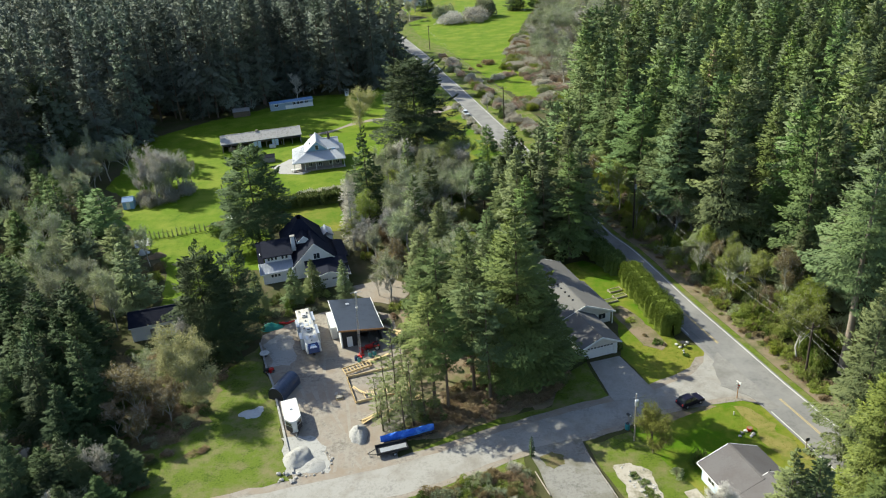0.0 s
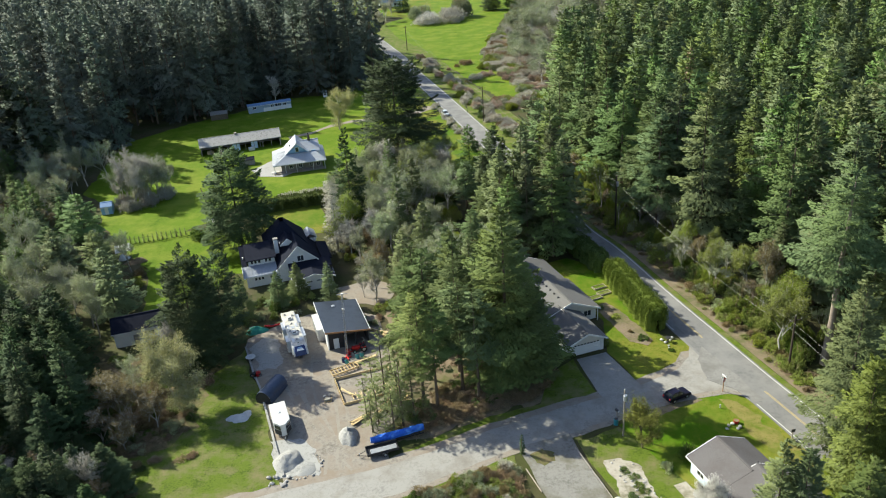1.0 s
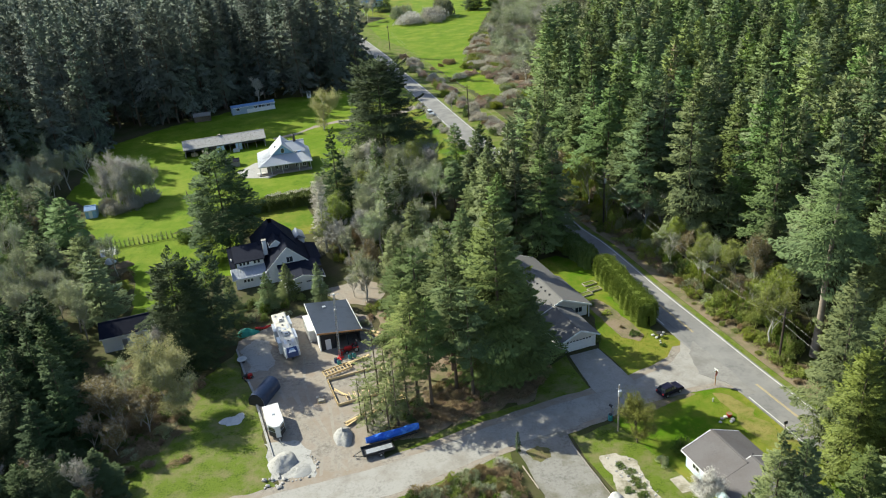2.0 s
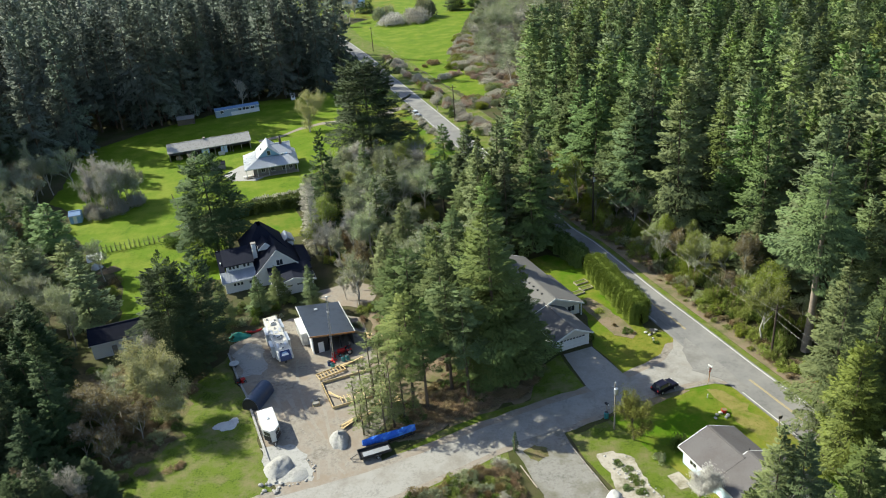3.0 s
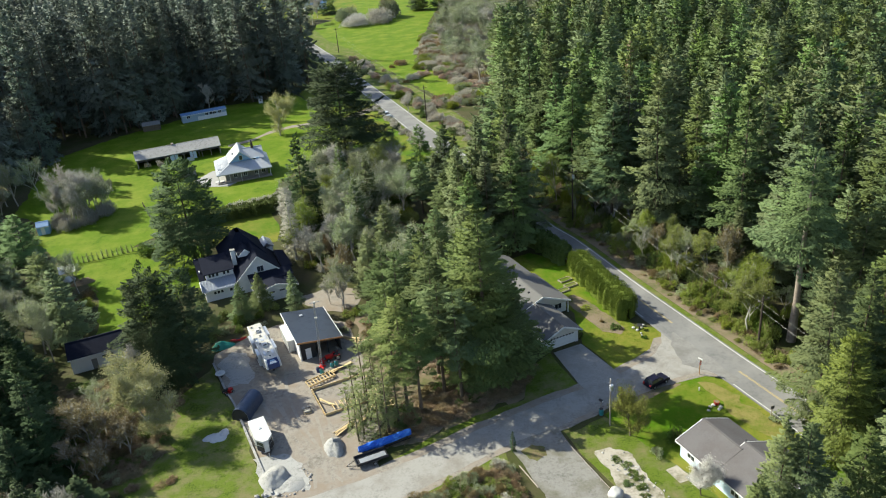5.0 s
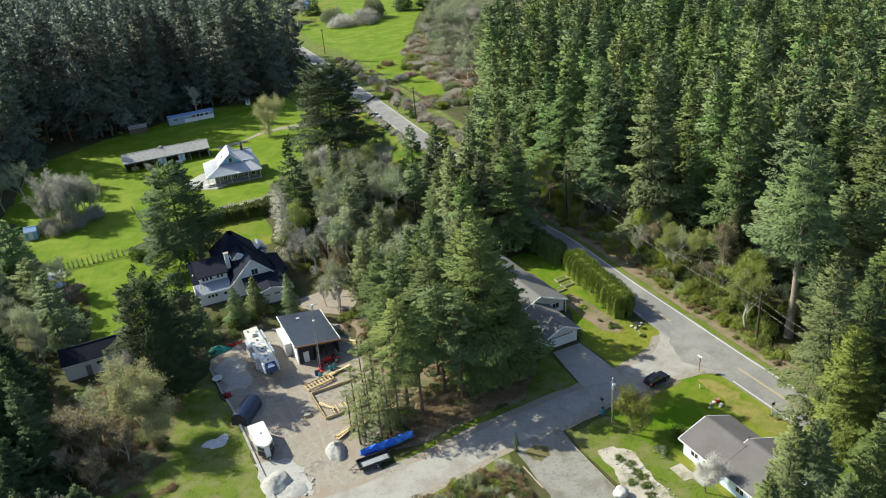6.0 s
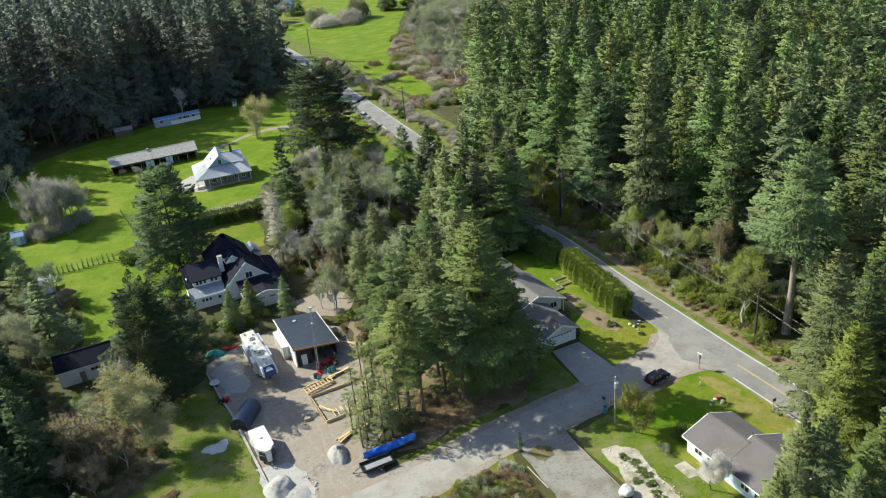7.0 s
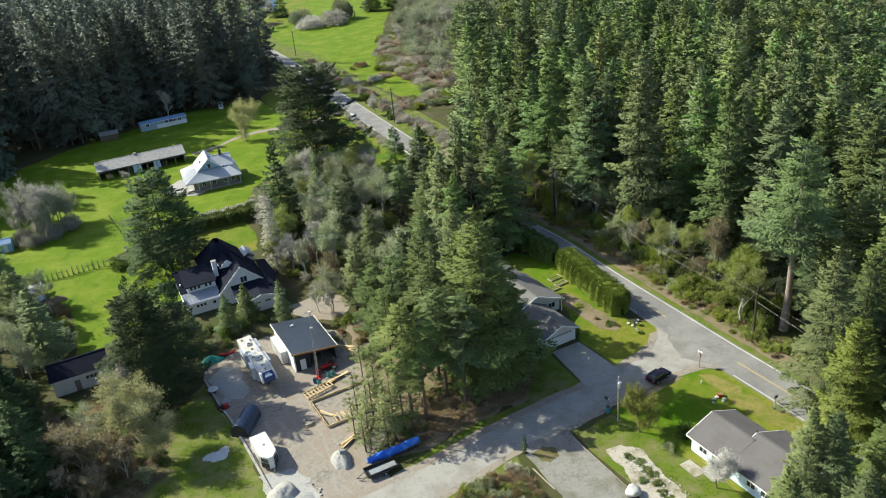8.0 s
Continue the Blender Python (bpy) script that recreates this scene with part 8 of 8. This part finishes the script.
# power line
POLES = [(-16.2, 234, 12.0), (15.3, 96.4, 12.0), (39.9, -0.1, 13.2), (55.6, -56.2, 9.6), (73, -126, 10)]
tops = []
for i, (x, y, h) in enumerate(POLES):
    a, b = POLES[max(0, i - 1)], POLES[min(4, i + 1)]
    turn = math.degrees(math.atan2(b[1] - a[1], b[0] - a[0])) + 90
    p = thing("utility_pole", x, y, turn, "dark creosoted utility pole with a crossarm", "utility pole", "poles along the road")
    part("post", tube(bmesh.new(), [(0, 0, -0.1), (0, 0, h * 0.5), (0, 0, h)], [0.2, 0.18, 0.14], 8), POLEWOOD, p)
    part("crossarm", boxes((-1.1, 1.1, -0.16, -0.05, h - 0.75, h - 0.62)), POLEWOOD, p)
    for s in (-1, 0, 1):
        part("insulator", tube(bmesh.new(), [(s * 1.0, -0.1 if s else 0, h - 0.62 if s else h), (s * 1.0, -0.1 if s else 0, h - 0.42 if s else h + 0.18)], 0.06, 6), CONCRETE, p)
    if i in (2,):
        part("transformer", tube(bmesh.new(), [(0, -0.45, h - 2.2), (0, -0.45, h - 1.2)], 0.26, 10), GALV, p, "grey pole transformer")
    m = pose(x, y, 0, 0, 0, turn)
    tops.append([m @ Vector((-1.0, -0.1, h - 0.42)), m @ Vector((0, 0, h + 0.18)), m @ Vector((0, 0.14, h - 2.6))])
for k in (0, 2):
    for a, b in zip(tops, tops[1:]):
        pts = []
        for i in range(17):
            u = i / 16
            q = a[k].lerp(b[k], u)
            q.z -= (1.6 if k < 2 else 1.9) * 4 * u * (1 - u)
            pts.append(q)
        w = obj("power_cable", tube(bmesh.new(), pts, 0.012 if k < 2 else 0.018, 5, True), WIRE)
        tagged(w, "slack pale cable between utility poles", "cable", "cables along the road")
svc = thing("service_pole", 26.7, -70.0, 0, "slim grey service pole with a transformer at the top", "utility pole")
part("post", tube(bmesh.new(), [(0, 0, -0.1), (0, 0, 4), (0, 0, 7.9)], [0.13, 0.11, 0.09], 8), OLDWOOD, svc)
part("transformer", tube(bmesh.new(), [(0.05, -0.32, 6.3), (0.05, -0.32, 6.4), (0.05, -0.32, 7.2), (0.05, -0.32, 7.3)], [0.26, 0.3, 0.3, 0.22], 12), GALV, svc, "pale grey transformer can")
part("lamp_arm", tube(bmesh.new(), [(0, 0, 7.3), (-0.3, -0.2, 7.6), (-0.5, -0.3, 7.6)], 0.03, 5), GALV, svc)
part("insulator", tube(bmesh.new(), [(0, 0, 7.9), (0, 0, 8.1)], 0.07, 6), RVWHITE, svc)

# signs, post boxes
stop = thing("stop_sign", 43.7, -61.1, 0, "red stop sign with white street-name blades on a post", "road sign")
part("post", boxes((-0.05, 0.05, -0.05, 0.05, 0, 2.9)), ORANGETRIM, stop)
bm = bmesh.new()
m = pose(0, 0, 2.2, 0, 0, 38)
o = [(0.4 * math.cos(math.pi / 8 + k * math.pi / 4), 0.4 * math.sin(math.pi / 8 + k * math.pi / 4)) for k in range(8)]
prism(bm, o, -0.08, -0.05)
bmesh.ops.transform(bm, matrix=m, verts=bm.verts)
face = part("plate", bm, TRIM, stop, "white-bordered octagon")
bm = prism(bmesh.new(), [(x * 0.9, z * 0.9) for x, z in o], -0.09, -0.078)
bmesh.ops.transform(bm, matrix=m, verts=bm.verts)
part("red_face", bm, SIGNRED, face, "red octagonal face")
part("lettering", boxes((-0.24, 0.24, -0.1, -0.088, -0.08, 0.08), m=m), TRIM, face, "white bar of lettering")
part("name_blade", boxes((-0.45, 0.45, -0.02, 0.02, 2.62, 2.8), m=pose(0, 0, 0, 0, 0, 18)), TRIM, stop)
part("name_blade", boxes((-0.45, 0.45, -0.02, 0.02, 2.82, 3.0), m=pose(0, 0, 0, 0, 0, -70)), TRIM, stop)
mk = thing("marker_post", 42.05, -65.0, 0, "short white marker post in the corner lawn", "post")
part("post", tube(bmesh.new(), [(0, 0, 0), (0, 0, 0.6)], 0.09, 8), RVWHITE, mk)
part("cap", tube(bmesh.new(), [(0, 0, 0.6), (0, 0, 0.68)], [0.12, 0.05], 8), RVWHITE, mk)
rp = thing("roadside_post", 49.2, -73.0, 15, "brown roadside post with a small dark sign", "road sign")
part("post", boxes((-0.06, 0.06, -0.06, 0.06, 0, 2.0)), OLDWOOD, rp)
part("plate", boxes((-0.3, 0.3, -0.1, -0.065, 1.5, 2.0)), STEELBLACK, rp)
mb = thing("mailbox", 26.7, -65.6, 30, "dark mailbox with a white face on a post", "mailbox")
part("post", boxes((-0.05, 0.05, -0.05, 0.05, 0, 1.0)), OLDWOOD, mb)
part("box", boxes((-0.16, 0.16, -0.35, 0.35, 1.0, 1.32), bevel=0.06), STEELBLACK, mb)
part("door", boxes((-0.14, 0.14, -0.38, -0.345, 1.02, 1.28)), RVWHITE, mb)

# gardens
bath = thing("bird_bath", 39.3, -46.4, 0, "dark stone bird bath in the front lawn", "bird bath")
part("pedestal", tube(bmesh.new(), [(0, 0, 0), (0, 0, 0.1), (0, 0, 0.15), (0, 0, 0.8)], [0.3, 0.28, 0.12, 0.1], 10), STEELBLACK, bath)
part("bowl", tube(bmesh.new(), [(0, 0, 0.75), (0, 0, 0.85), (0, 0, 0.95)], [0.12, 0.4, 0.5], 14), STEELBLACK, bath)
for i, (x, y, r) in enumerate(((38.4, -45.8, 0.32), (38.8, -46.7, 0.28), (40.2, -45.4, 0.34), (39.8, -46.1, 0.24), (39.1, -47.7, 0.2), (39.0, -48.4, 0.18))):
    rock(x, y, r, PALESTONE, "white boulder beside the bird bath", "boulders by the bird bath", 60 + i)
bush(GREENS, 39.3, -49.0, 1.2, 0.6)
for i, (x, y) in enumerate(((30.0, -29.9), (32.0, -28.2), (31.5, -25.8))):
    bed = thing("raised_bed", x, y, 22, "raised garden bed framed with pale boards", "raised bed", "raised beds by the ranch house")
    for r in ((-1.3, 1.3, -0.65, -0.57, 0, 0.32), (-1.3, 1.3, 0.57, 0.65, 0, 0.32), (-1.3, -1.22, -0.57, 0.57, 0, 0.32), (1.22, 1.3, -0.57, 0.57, 0, 0.32)):
        part("board", boxes(r), OLDWOOD, bed)
    part("soil", boxes((-1.22, 1.22, -0.57, 0.57, 0, 0.24)), FIELD, bed)
for i, (x, y, r) in enumerate(((41.9, -69.2, 0.3), (42.5, -68.9, 0.34), (43.3, -69.6, 0.36), (42.9, -70.0, 0.26), (41.4, -69.9, 0.24))):
    rock(x, y, r, PALESTONE if i % 2 else STONE, "pale stone by the corner house", "stones by the corner house", 80 + i)
pot = thing("red_planter", 43.1, -68.7, 0, "red planter among stones on the corner lawn", "planter")
part("pot", tube(bmesh.new(), [(0, 0, 0), (0, 0, 0.5), (0, 0, 0.56)], [0.28, 0.42, 0.42], 12), RED, pot)
part("soil", tube(bmesh.new(), [(0, 0, 0.5), (0, 0, 0.58)], 0.36, 12), BRUSHSOIL, pot)
sheet("rock_bed", [(23.5, -75.4), (25.4, -74.8), (27.3, -77.2), (28.4, -81), (29.6, -86.5), (30.2, -92), (25.4, -92), (24.0, -84.6), (23.4, -79)], 0.06, SANDTARP, "pale stony garden bed", "garden bed", 1.3, 0.5)
for i in range(64):
    u = rs.uniform(0, 1)
    x, y = 25.0 + 3.4 * u + rs.choice([-1.0, 1.0]) * rs.uniform(0.3, 1.5), -75.4 - 10 * u + rs.uniform(-0.7, 0.7)
    rock(x, y, rs.uniform(0.06, 0.17), STONE if i % 4 else PALESTONE, "pale rock in the stony garden bed", "rocks of the garden bed", 100 + i)
for x, y in ((25.4, -77.4), (26.2, -78.6), (27.2, -81.2), (26.6, -84.4), (27.9, -88.0), (26.4, -80.2), (26.9, -82.8), (25.6, -82.0), (27.4, -85.6)):
    bush(GREENS[:3], x, y, 1.6, 0.4)
rock(23.2, -83.7, 0.95, PALESTONE, "large rounded white boulder at the end of the rail", "", 99)
rail = thing("low_rail", 19.5, -72.3, 0, "low pale rail along the gravel drive", "rail")
for i in range(6):
    u = i / 5
    part("post", boxes((3.3 * u - 0.05, 3.3 * u + 0.05, -10.5 * u - 0.05, -10.5 * u + 0.05, 0, 0.5)), OLDWOOD, rail)
part("bar", tube(bmesh.new(), [(0, 0, 0.46), (3.3, -10.5, 0.46)], 0.045, 6), OLDWOOD, rail)
edge = thing("drive_edging", 12.3, -75.8, 0, "low pale timber edging on the drive's other side", "edging")
for i in range(3):
    part("timber", tube(bmesh.new(), [(0.53 * i + 0.01, -1.52 * i - 0.03, 0.12), (0.53 * (i + 1), -1.52 * (i + 1), 0.12)], 0.09, 6), OLDWOOD, edge)
# dark ragged patch laid over the drive's gravel
drive_patch = [(13.2, -73.0), (15.0, -72.2), (16.6, -72.8), (16.2, -74.6), (14.4, -75.2), (13.4, -74.4)]
sheet("soil_patch", drive_patch, 0.078, LITTER, "dark ragged patch on the gravel drive", "ground", 0.9, 0.4)
sheet("patio", [(31.0, -80.4), (32.8, -79.8), (33.7, -82.6), (31.9, -83.1)], 0.07, SANDTARP, "small tan patio by the corner house", "patio", 0.1)
fence = thing("wire_fence", -66.5, 44, 0, "low dark post-and-rail fence across the farm lawn", "fence")
for i in range(8):
    u = i / 7
    part("post", boxes((8.5 * u - 0.08, 8.5 * u + 0.08, -20 * u - 0.08, -20 * u + 0.08, 0, 1.3)), POLEWOOD, fence)
for z in (0.5, 1.1):
    part("rail", tube(bmesh.new(), [(0, 0, z), (8.5, -20, z)], 0.05, 5), POLEWOOD, fence)
for x, y in ((-58.2, 21.2), (-56.8, 20.6)):
    ch = thing("garden_chair", x, y, 30, "white plastic garden chair on the lawn", "chair", "white garden chairs")
    part("seat", boxes((-0.4, 0.4, -0.4, 0.4, 0.4, 0.46), bevel=0.02), RVWHITE, ch)
    part("backrest", boxes((-0.4, 0.4, 0.36, 0.44, 0.46, 1.0), bevel=0.02), RVWHITE, ch)
    for a in (-0.34, 0.34):
        for b in (-0.34, 0.34):
            part("leg", boxes((a - 0.04, a + 0.04, b - 0.04, b + 0.04, 0, 0.4)), RVWHITE, ch)
pt = thing("patio_table", -47.6, 55.4, 15, "pale patio table beside the farmhouse", "table")
part("tabletop", boxes((-1.3, 1.3, -0.6, 0.6, 0.7, 0.76), bevel=0.02), RVWHITE, pt)
for a in (-1.1, 1.1):
    for b in (-0.45, 0.45):
        part("leg", boxes((a - 0.05, a + 0.05, b - 0.05, b + 0.05, 0, 0.7)), GALV, pt)
# small pines on the building plot
PINES = [conifer("small_pine", 95, 12, 2.6, gap=0.6, limbs=6, per_limb=75, size=0.26, bare=0.14, shape=0.5, leaf=PINELEAF, thin=0.24, open_crown=0.45), conifer("small_pine", 96, 12, 2.2, gap=0.65, limbs=6, per_limb=75, size=0.26, bare=0.2, shape=0.5, leaf=PINELEAF, thin=0.24, open_crown=0.45)]
for t in PINES:
    tagged(t, "thin open pine with sparse pale foliage", "tree", "small pines of the plot")
for i, (x, y, h) in enumerate(((-7.6, -61.4, 12), (-8.6, -64.6, 9.5), (-3.4, -62.8, 13), (-9.8, -58.2, 10), (-6.2, -66.2, 10), (-10.6, -62.6, 9), (-9.4, -66.0, 8), (-6.6, -58.6, 12.5), (-5.6, -62.0, 11), (-6.6, -53.6, 11))):
    plant_at(PINES[i % 2], x, y, h / 12 * 1.05, i * 1.9, h / 12 * 0.82)
PINES[0].matrix_basis = pose(-4.9, -64.8, 0)
PINES[1].matrix_basis = pose(-8.2, -56.8, 0)
